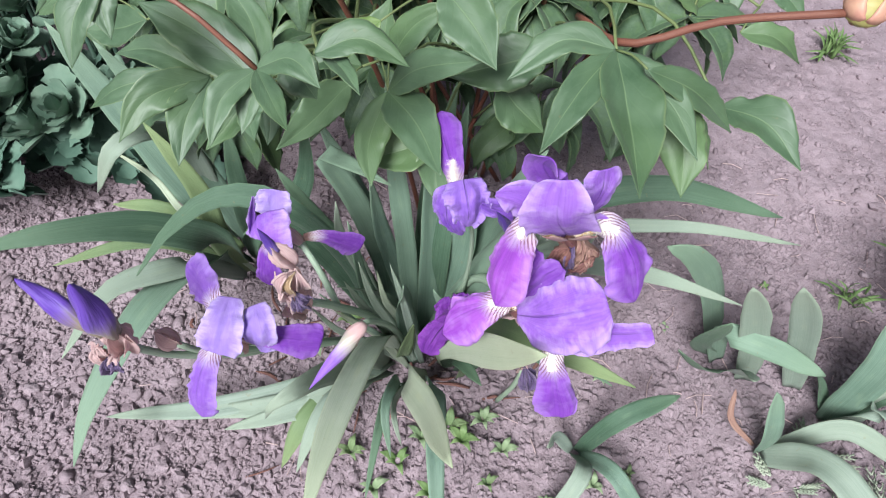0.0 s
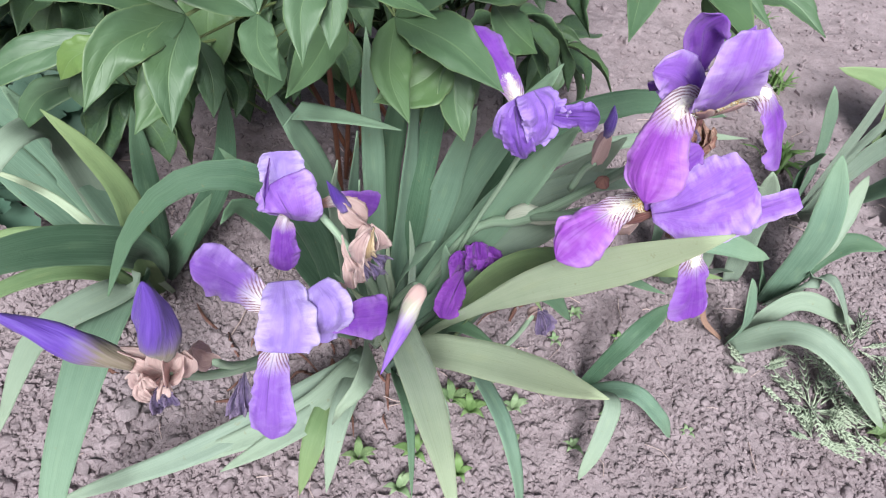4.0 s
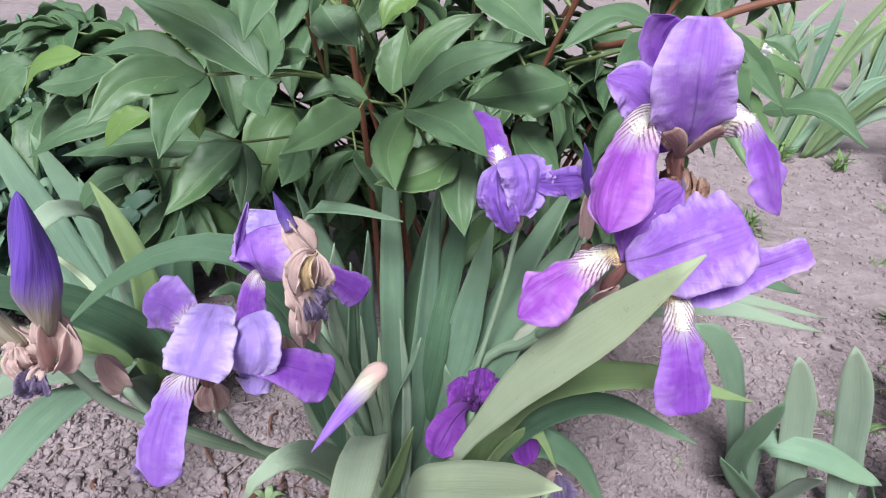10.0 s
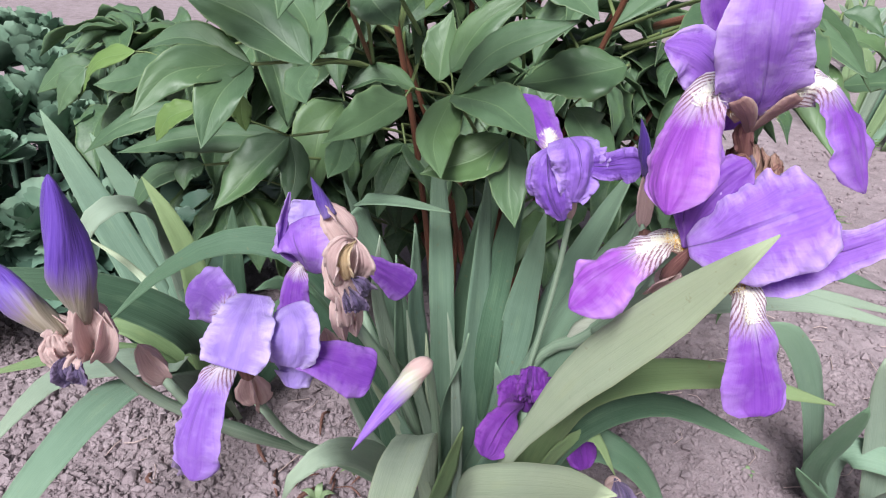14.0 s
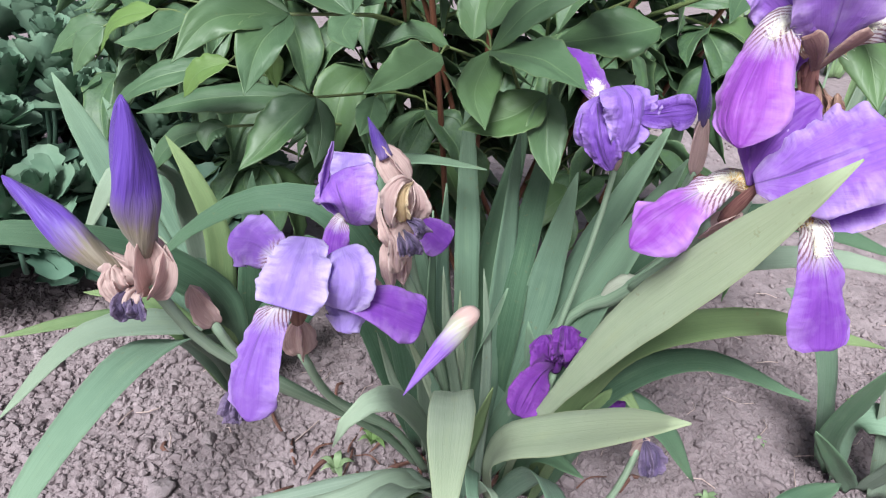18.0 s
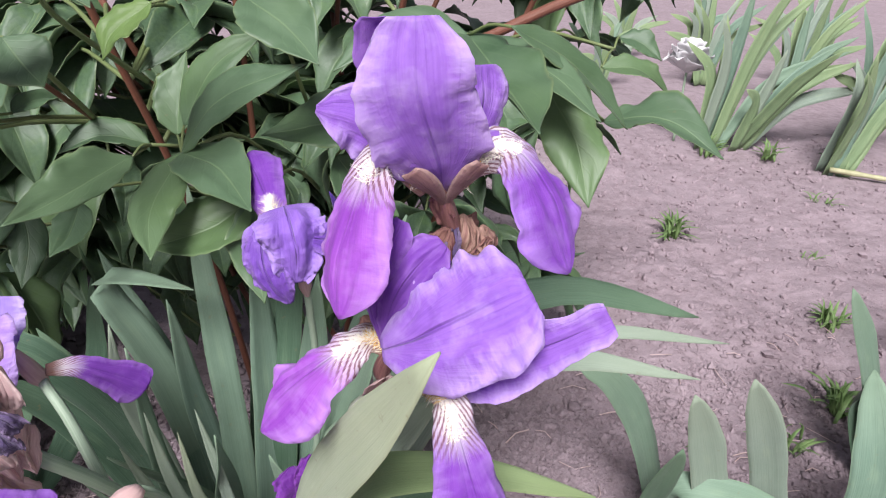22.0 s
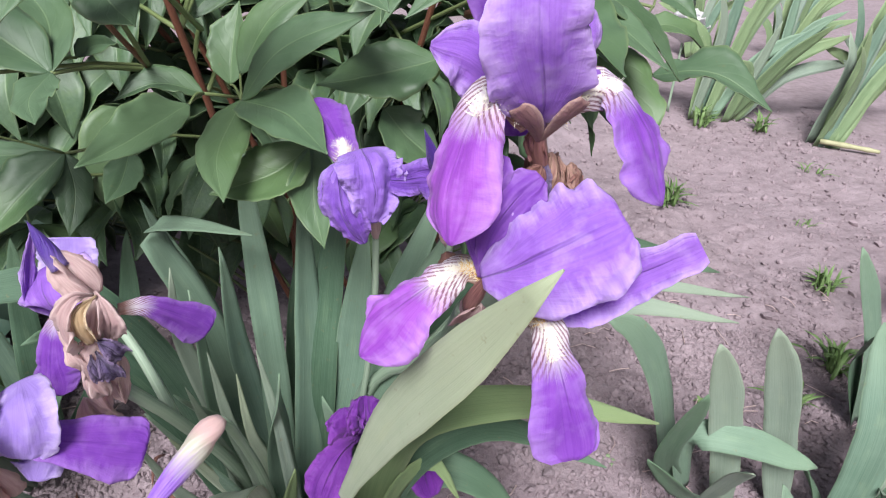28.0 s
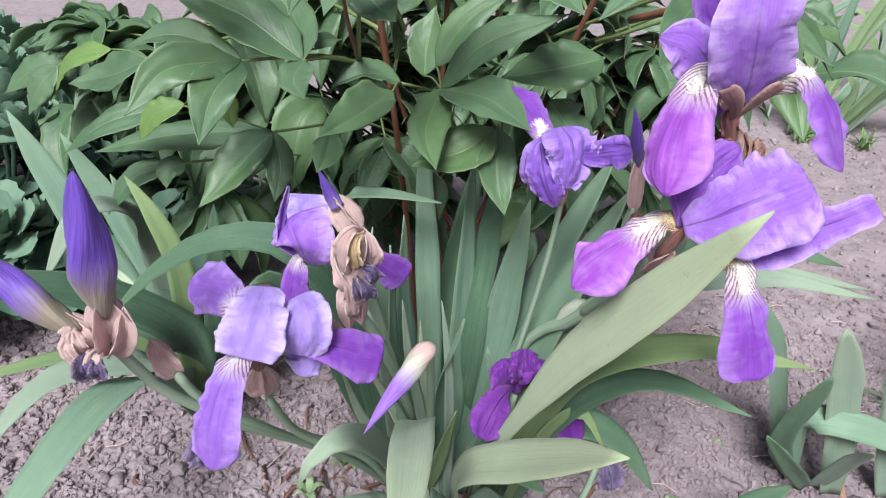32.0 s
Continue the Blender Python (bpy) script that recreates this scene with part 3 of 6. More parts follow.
# ---- iris leaves ----
def blades(clump, rows, seed, fold=0.16, start=0):
    """Rows: points from the root to the tip, width, the way the flat side looks, material, and the way at the tip."""
    for i, (pts, width, face, m, *more) in enumerate(rows, start):
        tip = [q for q in more if len(q) == 3]
        shape = next((q for q in more if len(q) > 3), SWORD)
        r = np.random.default_rng(seed * 7 + i)
        pts = [list(q) for q in pts]
        if len(pts) == 3:
            pts = [pts[0], [a + b for a, b in zip(pts[1], r.normal(0, 0.011, 3))], [a + b for a, b in zip(pts[2], r.normal(0, 0.009, 3))]]
            tip = tip or [tuple(np.array(face) + r.normal(0, 0.45, 3))]
        part("leaf", ribbon("leaf", pts, face, width, m, shape, fold=fold, ruffle=0.04, waves=1.7, thick=0.0016, nu=6, nv=22, seed=seed + i, face_tip=tip[0] if tip else None), clump)


main = thing("iris_leaf_clump", (-0.03, 0.13, 0), "dense clump of grey-green sword-shaped iris leaves rising from bare soil", "iris leaves")
blades(main, [
    ([(0.0, 0.1, 0), (0.0, 0.03, 0.15), (0.03, -0.058, 0.335), (0.066, -0.13, 0.457), (0.086, -0.168, 0.524)], 0.037, (-0.45, -0.65, 0.6), M_PALE, LATE),
    ([(-0.02, 0.08, 0), (-0.035, -0.02, 0.18), (-0.002, -0.11, 0.288), (0.026, -0.203, 0.387)], 0.038, (-0.2, -0.5, 0.85), M_PALE, BROAD),
    ([(0.02, 0.1, 0), (0.05, 0.02, 0.25), (0.112, -0.07, 0.365), (0.19, -0.112, 0.379)], 0.038, (0, -0.6, 0.8), M_LIME),
    ([(0.03, 0.1, 0), (0.06, 0.04, 0.19), (0.12, -0.01, 0.285), (0.19, -0.069, 0.296)], 0.03, (0, -0.6, 0.8), M_LEAF),
    ([(0.03, 0.09, 0), (0.08, 0.06, 0.16), (0.13, 0.04, 0.17), (0.184, 0.03, 0.1)], 0.038, (0.2, -0.6, 0.8), M_LEAF),
    ([(0.03, 0.08, 0), (0.05, 0.04, 0.16), (0.08, 0.02, 0.22), (0.105, 0.0, 0.19)], 0.02, (0.3, -0.7, 0.6), M_LIME),
], 10)
blades(main, [
    ([(-0.04, 0.1, 0), (-0.045, 0.05, 0.2), (-0.046, 0.007, 0.343)], 0.032, (0.3, -1, 0.2), M_GREY),
    ([(-0.06, 0.1, 0), (-0.075, 0.03, 0.19), (-0.087, -0.09, 0.29), (-0.096, -0.19, 0.33), (-0.1, -0.25, 0.33)], 0.034, (-0.1, -0.2, 0.9), M_PALE, BROAD),
    ([(-0.02, 0.07, 0), (0.0, -0.02, 0.15), (0.006, -0.11, 0.2), (0.013, -0.17, 0.17), (0.02, -0.21, 0.1)], 0.026, (0.3, -0.3, 0.9), M_GREY),
    ([(-0.05, 0.06, 0), (-0.066, 0.0, 0.09), (-0.07, -0.07, 0.12), (-0.08, -0.14, 0.07)], 0.014, (0.2, -0.3, 0.9), M_LEAF),
    ([(-0.06, 0.06, 0), (-0.055, 0.0, 0.13), (-0.06, -0.06, 0.17), (-0.05, -0.1, 0.12)], 0.016, (0.2, -0.3, 0.9), M_GREY),
    ([(-0.08, 0.1, 0), (-0.1, 0.02, 0.15), (-0.125, -0.07, 0.27), (-0.143, -0.116, 0.314), (-0.161, -0.127, 0.304), (-0.169, -0.131, 0.285)], 0.036, (0.3, -0.5, 0.8), M_SAGE),
], 10, start=6)
blades(main, [
    ([(-0.08, 0.1, 0), (-0.12, 0.03, 0.08), (-0.28, -0.035, 0.09), (-0.46, -0.05, 0.05)], 0.032, (0, -0.3, 1), M_SAGE),
    ([(-0.09, 0.1, 0), (-0.13, 0.0, 0.08), (-0.2, -0.045, 0.1), (-0.28, -0.066, 0.08)], 0.032, (0, -0.3, 1), M_SAGE),
    ([(-0.09, 0.09, 0), (-0.13, 0.01, 0.08), (-0.17, -0.05, 0.1), (-0.2, -0.1, 0.05)], 0.036, (-0.2, -0.3, 1), M_LIME),
    ([(-0.08, 0.08, 0), (-0.12, 0.0, 0.1), (-0.15, -0.06, 0.12), (-0.172, -0.115, 0.08)], 0.03, (-0.2, -0.3, 1), M_SAGE),
    ([(-0.08, 0.1, 0), (-0.12, 0.02, 0.09), (-0.2, -0.03, 0.1), (-0.36, -0.05, 0.07)], 0.03, (0, -0.3, 1), M_SAGE),
    ([(-0.1, 0.16, 0), (-0.14, 0.14, 0.22), (-0.2, 0.115, 0.34), (-0.27, 0.105, 0.355), (-0.315, 0.06, 0.345), (-0.335, 0.0, 0.335)], 0.036, (-0.3, -0.7, 0.6), M_LEAF),
], 10, start=12)
blades(main, [
    ([(-0.1, 0.17, 0), (-0.17, 0.15, 0.2), (-0.22, 0.12, 0.3), (-0.24, 0.08, 0.32)], 0.034, (0.1, -0.7, 0.6), M_LEAF),
    ([(0.03, 0.2, 0), (0.12, 0.2, 0.25), (0.26, 0.19, 0.335), (0.43, 0.189, 0.297)], 0.042, (0, -0.7, 0.7), M_LEAF),
    ([(0.03, 0.18, 0), (0.12, 0.16, 0.25), (0.28, 0.15, 0.31), (0.45, 0.155, 0.285)], 0.02, (0, -0.7, 0.7), M_SAGE),
    ([(0.03, 0.14, 0), (0.09, 0.09, 0.28), (0.2, 0.03, 0.37), (0.311, -0.006, 0.372)], 0.028, (0, -0.7, 0.7), M_SAGE),
    ([(-0.07, 0.2, 0), (-0.12, 0.19, 0.25), (-0.158, 0.18, 0.36), (-0.122, 0.142, 0.391), (-0.062, 0.098, 0.403)], 0.034, (0.3, -0.8, 0.3), M_GREY, (0, -0.25, 1)),
    ([(-0.02, 0.13, 0), (0.03, 0.09, 0.24), (0.085, 0.03, 0.455)], 0.052, (-0.6, -0.8, 0.3), M_GREY),
], 10, start=18)
blades(main, [
    ([(0.0, 0.14, 0), (0.07, 0.1, 0.22), (0.16, 0.05, 0.41)], 0.066, (-0.6, -0.8, 0.3), M_SAGE),
    ([(0.0, 0.13, 0), (0.05, 0.08, 0.18), (0.12, 0.02, 0.34)], 0.05, (-0.5, -0.8, 0.4), M_SAGE),
    ([(0.01, 0.16, 0), (0.06, 0.15, 0.24), (0.12, 0.12, 0.44)], 0.045, (-0.6, -0.8, 0.3), M_GREY),
    ([(-0.02, 0.15, 0), (0.02, 0.15, 0.2), (0.04, 0.15, 0.4)], 0.04, (-0.4, -0.9, 0.2), M_GREY),
    ([(-0.02, 0.17, 0), (0.0, 0.18, 0.2), (0.01, 0.2, 0.43)], 0.036, (-0.2, -1, 0.2), M_LEAF),
    ([(-0.05, 0.16, 0), (-0.06, 0.18, 0.2), (-0.085, 0.21, 0.44)], 0.03, (0.2, -1, 0.1), M_GREY),
], 10, start=24)
blades(main, [
    ([(-0.05, 0.18, 0), (-0.075, 0.17, 0.2), (-0.1, 0.15, 0.36)], 0.026, (0.3, -1, 0.1), M_GREY),
    ([(-0.06, 0.15, 0), (-0.09, 0.11, 0.2), (-0.115, 0.07, 0.37)], 0.022, (0.4, -1, 0.1), M_GREY),
    ([(-0.05, 0.13, 0), (-0.08, 0.08, 0.16), (-0.11, 0.03, 0.3)], 0.018, (0.3, -1, 0.1), M_GREY),
    ([(-0.06, 0.13, 0), (-0.1, 0.06, 0.17), (-0.13, 0.01, 0.31)], 0.014, (0.3, -1, 0.1), M_GREY),
    ([(-0.03, 0.15, 0), (-0.03, 0.16, 0.2), (-0.025, 0.18, 0.42)], 0.036, (0.1, -1, 0.1), M_GREY),
    ([(-0.04, 0.17, 0), (-0.03, 0.22, 0.2), (0.0, 0.28, 0.4)], 0.036, (0.1, -1, 0.1), M_LEAF),
], 10, start=30)
blades(main, [
    ([(-0.08, 0.17, 0), (-0.12, 0.2, 0.2), (-0.18, 0.24, 0.38)], 0.032, (0.3, -1, 0.2), M_GREY),
    ([(-0.09, 0.18, 0), (-0.16, 0.2, 0.18), (-0.25, 0.22, 0.3)], 0.034, (0.2, -0.8, 0.5), M_LEAF),
    ([(-0.03, 0.12, 0), (-0.02, 0.08, 0.13), (0.0, 0.05, 0.26)], 0.026, (0.2, -1, 0.2), M_GREY),
    ([(-0.02, 0.12, 0), (0.01, 0.1, 0.12), (0.05, 0.08, 0.25)], 0.024, (-0.3, -1, 0.2), M_LEAF),
    ([(0.0, 0.1, 0), (0.02, 0.06, 0.08), (0.06, 0.02, 0.12)], 0.026, (-0.2, -0.8, 0.5), M_LEAF),
    ([(-0.06, 0.11, 0), (-0.05, 0.08, 0.08), (-0.03, 0.05, 0.17)], 0.022, (0.2, -1, 0.2), M_LIME),
], 10, start=36)
blades(main, [
    ([(-0.09, 0.15, 0), (-0.11, 0.12, 0.2), (-0.128, 0.1, 0.31), (-0.125, 0.09, 0.38)], 0.02, (0.5, -0.9, 0.2), M_SAGE),
    ([(-0.05, 0.06, 0), (-0.052, -0.03, 0.14), (-0.045, -0.08, 0.19), (-0.035, -0.1, 0.16)], 0.013, (0.3, -0.5, 0.8), M_SAGE),
    ([(-0.05, 0.09, 0), (-0.085, 0.055, 0.15), (-0.105, 0.03, 0.22), (-0.125, 0.01, 0.28)], 0.012, (0.4, -0.9, 0.2), M_PALE),
    ([(-0.05, 0.1, 0), (-0.08, 0.065, 0.16), (-0.098, 0.045, 0.24), (-0.112, 0.03, 0.31)], 0.014, (0.4, -0.9, 0.2), M_SAGE),
    ([(-0.04, 0.1, 0), (-0.07, 0.065, 0.17), (-0.086, 0.05, 0.25), (-0.096, 0.045, 0.33)], 0.013, (0.3, -0.9, 0.2), M_SAGE),
    ([(-0.04, 0.11, 0), (-0.06, 0.075, 0.17), (-0.072, 0.06, 0.23), (-0.078, 0.055, 0.3)], 0.012, (0.3, -0.9, 0.2), M_PALE),
], 10, start=42)
blades(main, [
    ([(-0.06, 0.1, 0), (-0.1, 0.06, 0.12), (-0.13, 0.03, 0.2), (-0.15, 0.01, 0.28)], 0.012, (0.4, -0.9, 0.3), M_SAGE),
    ([(-0.03, 0.1, 0), (-0.04, 0.065, 0.15), (-0.048, 0.05, 0.25), (-0.06, 0.045, 0.33)], 0.012, (0.2, -0.9, 0.2), M_SAGE),
], 10, start=48)

left = thing("iris_leaf_clump", (-0.37, 0.27, 0), "iris leaf fan with one twisted yellow-green leaf, on soil", "iris leaves")
blades(left, [
    ([(-0.35, 0.25, 0), (-0.343, 0.2, 0.15), (-0.338, 0.185, 0.27), (-0.362, 0.19, 0.34), (-0.389, 0.204, 0.375)], 0.035, (0.5, -1, 0.2), M_LIME),
    ([(-0.35, 0.28, 0), (-0.335, 0.2, 0.14), (-0.345, 0.145, 0.23), (-0.4, 0.1, 0.295), (-0.464, 0.045, 0.335), (-0.53, 0.01, 0.34)], 0.046, (0, -0.6, 0.8), M_LEAF),
    ([(-0.35, 0.25, 0), (-0.345, 0.16, 0.14), (-0.36, 0.1, 0.212), (-0.42, 0.04, 0.235), (-0.455, -0.045, 0.21)], 0.036, (-0.2, -0.6, 0.8), M_SAGE),
    ([(-0.35, 0.25, 0), (-0.352, 0.17, 0.13), (-0.365, 0.08, 0.2), (-0.385, 0.0, 0.214), (-0.413, -0.093, 0.182), (-0.425, -0.15, 0.14)], 0.05, (-0.2, -0.5, 0.9), M_GREY),
    ([(-0.39, 0.33, 0), (-0.41, 0.3, 0.25), (-0.43, 0.2, 0.34), (-0.49, 0.19, 0.25)], 0.036, (0.2, -0.6, 0.8), M_SAGE),
    ([(-0.33, 0.25, 0), (-0.38, 0.2, 0.2), (-0.43, 0.235, 0.24), (-0.5, 0.262, 0.27)], 0.012, (0, -0.6, 0.8), M_PALE),
], 80)
blades(left, [
    ([(-0.37, 0.3, 0), (-0.44, 0.29, 0.11), (-0.54, 0.277, 0.13)], 0.03, (0, -0.6, 0.8), M_LIME),
    ([(-0.4, 0.32, 0), (-0.5, 0.36, 0.2), (-0.62, 0.4, 0.38)], 0.05, (0.5, -0.7, 0.5), M_GREY),
    ([(-0.38, 0.33, 0), (-0.45, 0.36, 0.2), (-0.54, 0.4, 0.36)], 0.045, (0.5, -0.8, 0.4), M_GREY),
    ([(-0.36, 0.32, 0), (-0.4, 0.33, 0.18), (-0.45, 0.33, 0.33)], 0.04, (0.3, -0.9, 0.3), M_GREY),
    ([(-0.34, 0.3, 0), (-0.32, 0.28, 0.15), (-0.31, 0.27, 0.3)], 0.034, (0.2, -0.9, 0.3), M_LEAF),
    ([(-0.34, 0.28, 0), (-0.29, 0.24, 0.14), (-0.25, 0.21, 0.24)], 0.032, (-0.2, -0.9, 0.4), M_LEAF),
], 80, start=6)
blades(left, [
    ([(-0.33, 0.3, 0), (-0.26, 0.3, 0.16), (-0.21, 0.31, 0.3)], 0.036, (0, -0.9, 0.3), M_LEAF),
    ([(-0.36, 0.25, 0), (-0.4, 0.2, 0.13), (-0.464, 0.172, 0.164), (-0.56, 0.12, 0.165)], 0.024, (0, -0.5, 0.8), M_LIME),
], 80, start=12)


def fan(at, label, rows, seed, name="iris_leaf_fan"):
    ob = thing(name, (*at, 0), label, "iris leaves", "young iris fans")
    blades(ob, [(*q, BLADE) for q in rows], seed, 0.2)
    return ob


fan((0.46, 0.15), "young fan of blue-green iris leaves standing in open soil", [
    ([(0.55, 0.11, -0.005), (0.51, 0.105, 0.12), (0.468, 0.09, 0.22), (0.425, 0.075, 0.302)], 0.04, (-0.4, -1, 0.2), M_SAGE),
    ([(0.478, 0.118, -0.005), (0.452, 0.116, 0.1), (0.415, 0.104, 0.2), (0.38, 0.09, 0.275)], 0.04, (-0.2, -1, 0.2), M_SAGE),
    ([(0.44, 0.19, -0.005), (0.385, 0.175, 0.15), (0.33, 0.16, 0.24), (0.285, 0.15, 0.27)], 0.042, (0.5, -1, 0.3), M_GREY),
    ([(0.44, 0.16, -0.005), (0.39, 0.11, 0.1), (0.345, 0.06, 0.245)], 0.03, (-0.3, -1, 0.2), M_LEAF),
    ([(0.44, 0.15, -0.005), (0.405, 0.125, 0.11), (0.45, 0.1, 0.128), (0.545, 0.075, 0.1)], 0.036, (0, -0.8, 0.7), M_GREY),
    ([(0.45, 0.13, -0.005), (0.38, 0.1, 0.07), (0.33, 0.07, 0.125)], 0.026, (-0.3, -0.8, 0.4), M_LEAF),
    ([(0.46, 0.13, -0.005), (0.44, 0.06, 0.1), (0.42, 0.02, 0.17)], 0.024, (-0.3, -0.8, 0.4), M_SAGE),
], 120)
fan((0.478, 0.0), "low iris fan with spreading grey-green leaves on soil", [
    ([(0.478, 0.0, -0.005), (0.455, 0.01, 0.08), (0.445, 0.017, 0.145)], 0.032, (0, -0.8, 0.5), M_GREY),
    ([(0.478, -0.005, -0.005), (0.51, -0.05, 0.09), (0.55, -0.11, 0.09), (0.6, -0.19, 0.03)], 0.042, (0, -0.4, 0.9), M_SAGE),
    ([(0.48, 0.0, -0.005), (0.55, -0.02, 0.07), (0.655, -0.037, 0.06)], 0.03, (0, -0.4, 0.9), M_SAGE),
    ([(0.47, 0.01, -0.005), (0.45, 0.03, 0.05), (0.43, 0.04, 0.09)], 0.009, (0, -0.6, 0.8), M_HUSKPALE),
], 130)
fan((0.586, 0.055), "spreading iris fan of broad grey-green leaves", [
    ([(0.586, 0.055, -0.005), (0.594, 0.054, 0.15), (0.6, 0.118, 0.285)], 0.045, (-0.7, -0.7, 0.4), M_GREY),
    ([(0.586, 0.05, -0.005), (0.6, 0.01, 0.1), (0.645, -0.06, 0.07)], 0.034, (0, -0.5, 0.9), M_SAGE),
    ([(0.59, 0.06, -0.005), (0.65, 0.05, 0.12), (0.73, 0.03, 0.13)], 0.036, (0, -0.5, 0.9), M_LEAF),
    ([(0.6, 0.07, -0.005), (0.64, 0.1, 0.12), (0.7, 0.13, 0.2)], 0.034, (0, -0.8, 0.6), M_SAGE),
    ([(0.59, 0.07, -0.005), (0.56, 0.08, 0.08), (0.52, 0.09, 0.13)], 0.024, (0, -0.7, 0.7), M_LEAF),
], 140)
fan((0.77, 0.24), "upright iris fan beside weeds in open soil", [
    ([(0.77, 0.24, -0.005), (0.7, 0.23, 0.16), (0.64, 0.23, 0.31)], 0.036, (0.4, -1, 0.2), M_GREY),
    ([(0.77, 0.24, -0.005), (0.73, 0.22, 0.1), (0.685, 0.214, 0.185)], 0.026, (0.3, -1, 0.3), M_LEAF),
    ([(0.79, 0.24, -0.005), (0.76, 0.23, 0.2), (0.74, 0.22, 0.36)], 0.036, (0.2, -1, 0.2), M_SAGE),
    ([(0.8, 0.23, -0.005), (0.82, 0.2, 0.18), (0.86, 0.16, 0.32)], 0.036, (-0.2, -1, 0.2), M_SAGE),
    ([(0.8, 0.22, -0.005), (0.76, 0.13, 0.16), (0.74, 0.08, 0.22)], 0.034, (0, -0.9, 0.4), M_GREY),
    ([(0.78, 0.22, -0.005), (0.7, 0.14, 0.1), (0.61, 0.09, 0.11)], 0.03, (0, -0.5, 0.8), M_SAGE),
    ([(0.81, 0.25, -0.005), (0.9, 0.26, 0.18), (0.97, 0.27, 0.3)], 0.036, (0, -0.9, 0.3), M_SAGE),
], 150)
fan((0.21, -0.022), "small low iris fan with four bent leaves", [
    ([(0.21, -0.022, -0.005), (0.25, -0.035, 0.1), (0.335, 0.022, 0.145)], 0.026, (-0.2, -0.6, 0.8), M_LEAF),
    ([(0.212, -0.026, -0.005), (0.238, -0.075, 0.07), (0.27, -0.11, 0.05), (0.295, -0.125, 0.01)], 0.024, (0, -0.4, 0.9), M_GREY),
    ([(0.205, -0.028, -0.005), (0.2, -0.08, 0.08), (0.178, -0.115, 0.065), (0.14, -0.152, 0.02)], 0.024, (0, -0.3, 0.9), M_SAGE),
    ([(0.2, -0.022, -0.005), (0.17, -0.04, 0.06), (0.143, -0.055, 0.1)], 0.018, (0.2, -0.6, 0.8), M_SAGE),
], 160)


# ---- iris flowers ----
def petal(parent, name, pts, face, width, mat, shape, cup=0.0, ruffle=0.1, waves=2.6, seed=0, label="", crinkle=0.05, face_tip=None, fold=0.0, skew=0.0):
    return part(name, ribbon(name, pts, face, width, mat, shape, cup=cup, ruffle=ruffle, waves=waves, thick=0.0008, nu=26, nv=40, seed=seed, crinkle=crinkle, face_tip=face_tip, fold=fold, skew=skew), parent, label)


def fall(parent, pts, face, width, seed, cup=-0.25, mat=None, beard=True, face_tip=None, ruffle=0.12, shape=FALL, gold=True):
    """A hanging petal with its beard of pale hairs, golden towards the throat."""
    petal(parent, "fall", pts, face, width * 1.03, mat or M_FALL, shape, cup=cup, ruffle=ruffle, waves=3.3, seed=seed, face_tip=face_tip, skew=0.3 * (-1) ** seed, crinkle=0.06)
    if beard:
        line = curve(pts, 40)[2:17]
        part("beard", hairs("beard", line, face, 0.0017, 0.0036, 620, M_BEARD, seed, 0.00022), parent, "white hairy beard")
        if gold:
            part("beard", hairs("beard", line[:7], face, 0.0013, 0.0032, 220, M_GOLD, seed + 900, 0.0003), parent, "golden hairy beard")


def crumple(parent, name, rows, label=""):
    """A withered bloom: curled and twisted dry petals."""
    for i, (pts, face, width, mat, twist) in enumerate(rows):
        part(name, ribbon(name, pts, face, width, mat, STANDARD, cup=0.35, ruffle=0.3, waves=2, thick=0.001, nu=14, nv=24, seed=500 + i + int(abs(pts[0][0]) * 1000), crinkle=0.26, face_tip=twist), parent, label)


def spathe(parent, pts, r, label="pinkish papery spathe"):
    """A papery sheath of two cupped halves round the foot of a bud."""
    shape = ((0, 0.42), (0.14, 0.86), (0.35, 1.0), (0.6, 0.92), (0.8, 0.6), (0.93, 0.24), (1, 0.03))
    tilt = 0.6 if pts[0][0] < -0.25 else -0.4
    for k, face in enumerate(((tilt, -1, 0.35), (-tilt, 1, 0.2))):
        part("spathe", ribbon("spathe", pts, face, r * 1.85, M_SPATHE, shape, cup=-0.85, fold=-0.15, ruffle=0.05, thick=0.0009, nu=12, nv=16, seed=int(abs(pts[0][2]) * 1000) + k, crinkle=0.09), parent, label)


def stalk(at, label):
    return thing("iris_flower_stalk", at, label, "iris", "flowering irises")


ab = stalk((-0.02, 0.14, 0), "tall iris stalk with two open violet flowers with bearded falls")
part("stem", tube("stem", [(-0.02, 0.14, -0.01), (0.03, 0.09, 0.24), (0.068, 0.034, 0.325), (0.1, -0.02, 0.43), (0.114, -0.058, 0.505)], 0.006, 0.004, M_STEM, 10, 20, ((0.62, 0.55),)), ab)
part("stem", tube("stem", [(0.068, 0.034, 0.325), (0.075, -0.02, 0.385), (0.07, -0.075, 0.445)], 0.005, 0.004, M_STEM, 8, 10), ab)
part("bract", ribbon("bract", [(0.05, 0.054, 0.296), (0.063, 0.032, 0.327), (0.085, 0.004, 0.347)], (-0.3, -0.8, 0.5), 0.026, M_BRACT, LENS, cup=-0.8, nu=8, nv=12), ab)
fa = part("flower", spindle("flower", [(0.112, -0.062, 0.516), (0.103, -0.073, 0.54), (0.097, -0.082, 0.56)], 0.0052, M_TUBE, POD, lobes=3), ab, "upright violet flower with pale bearded throat")
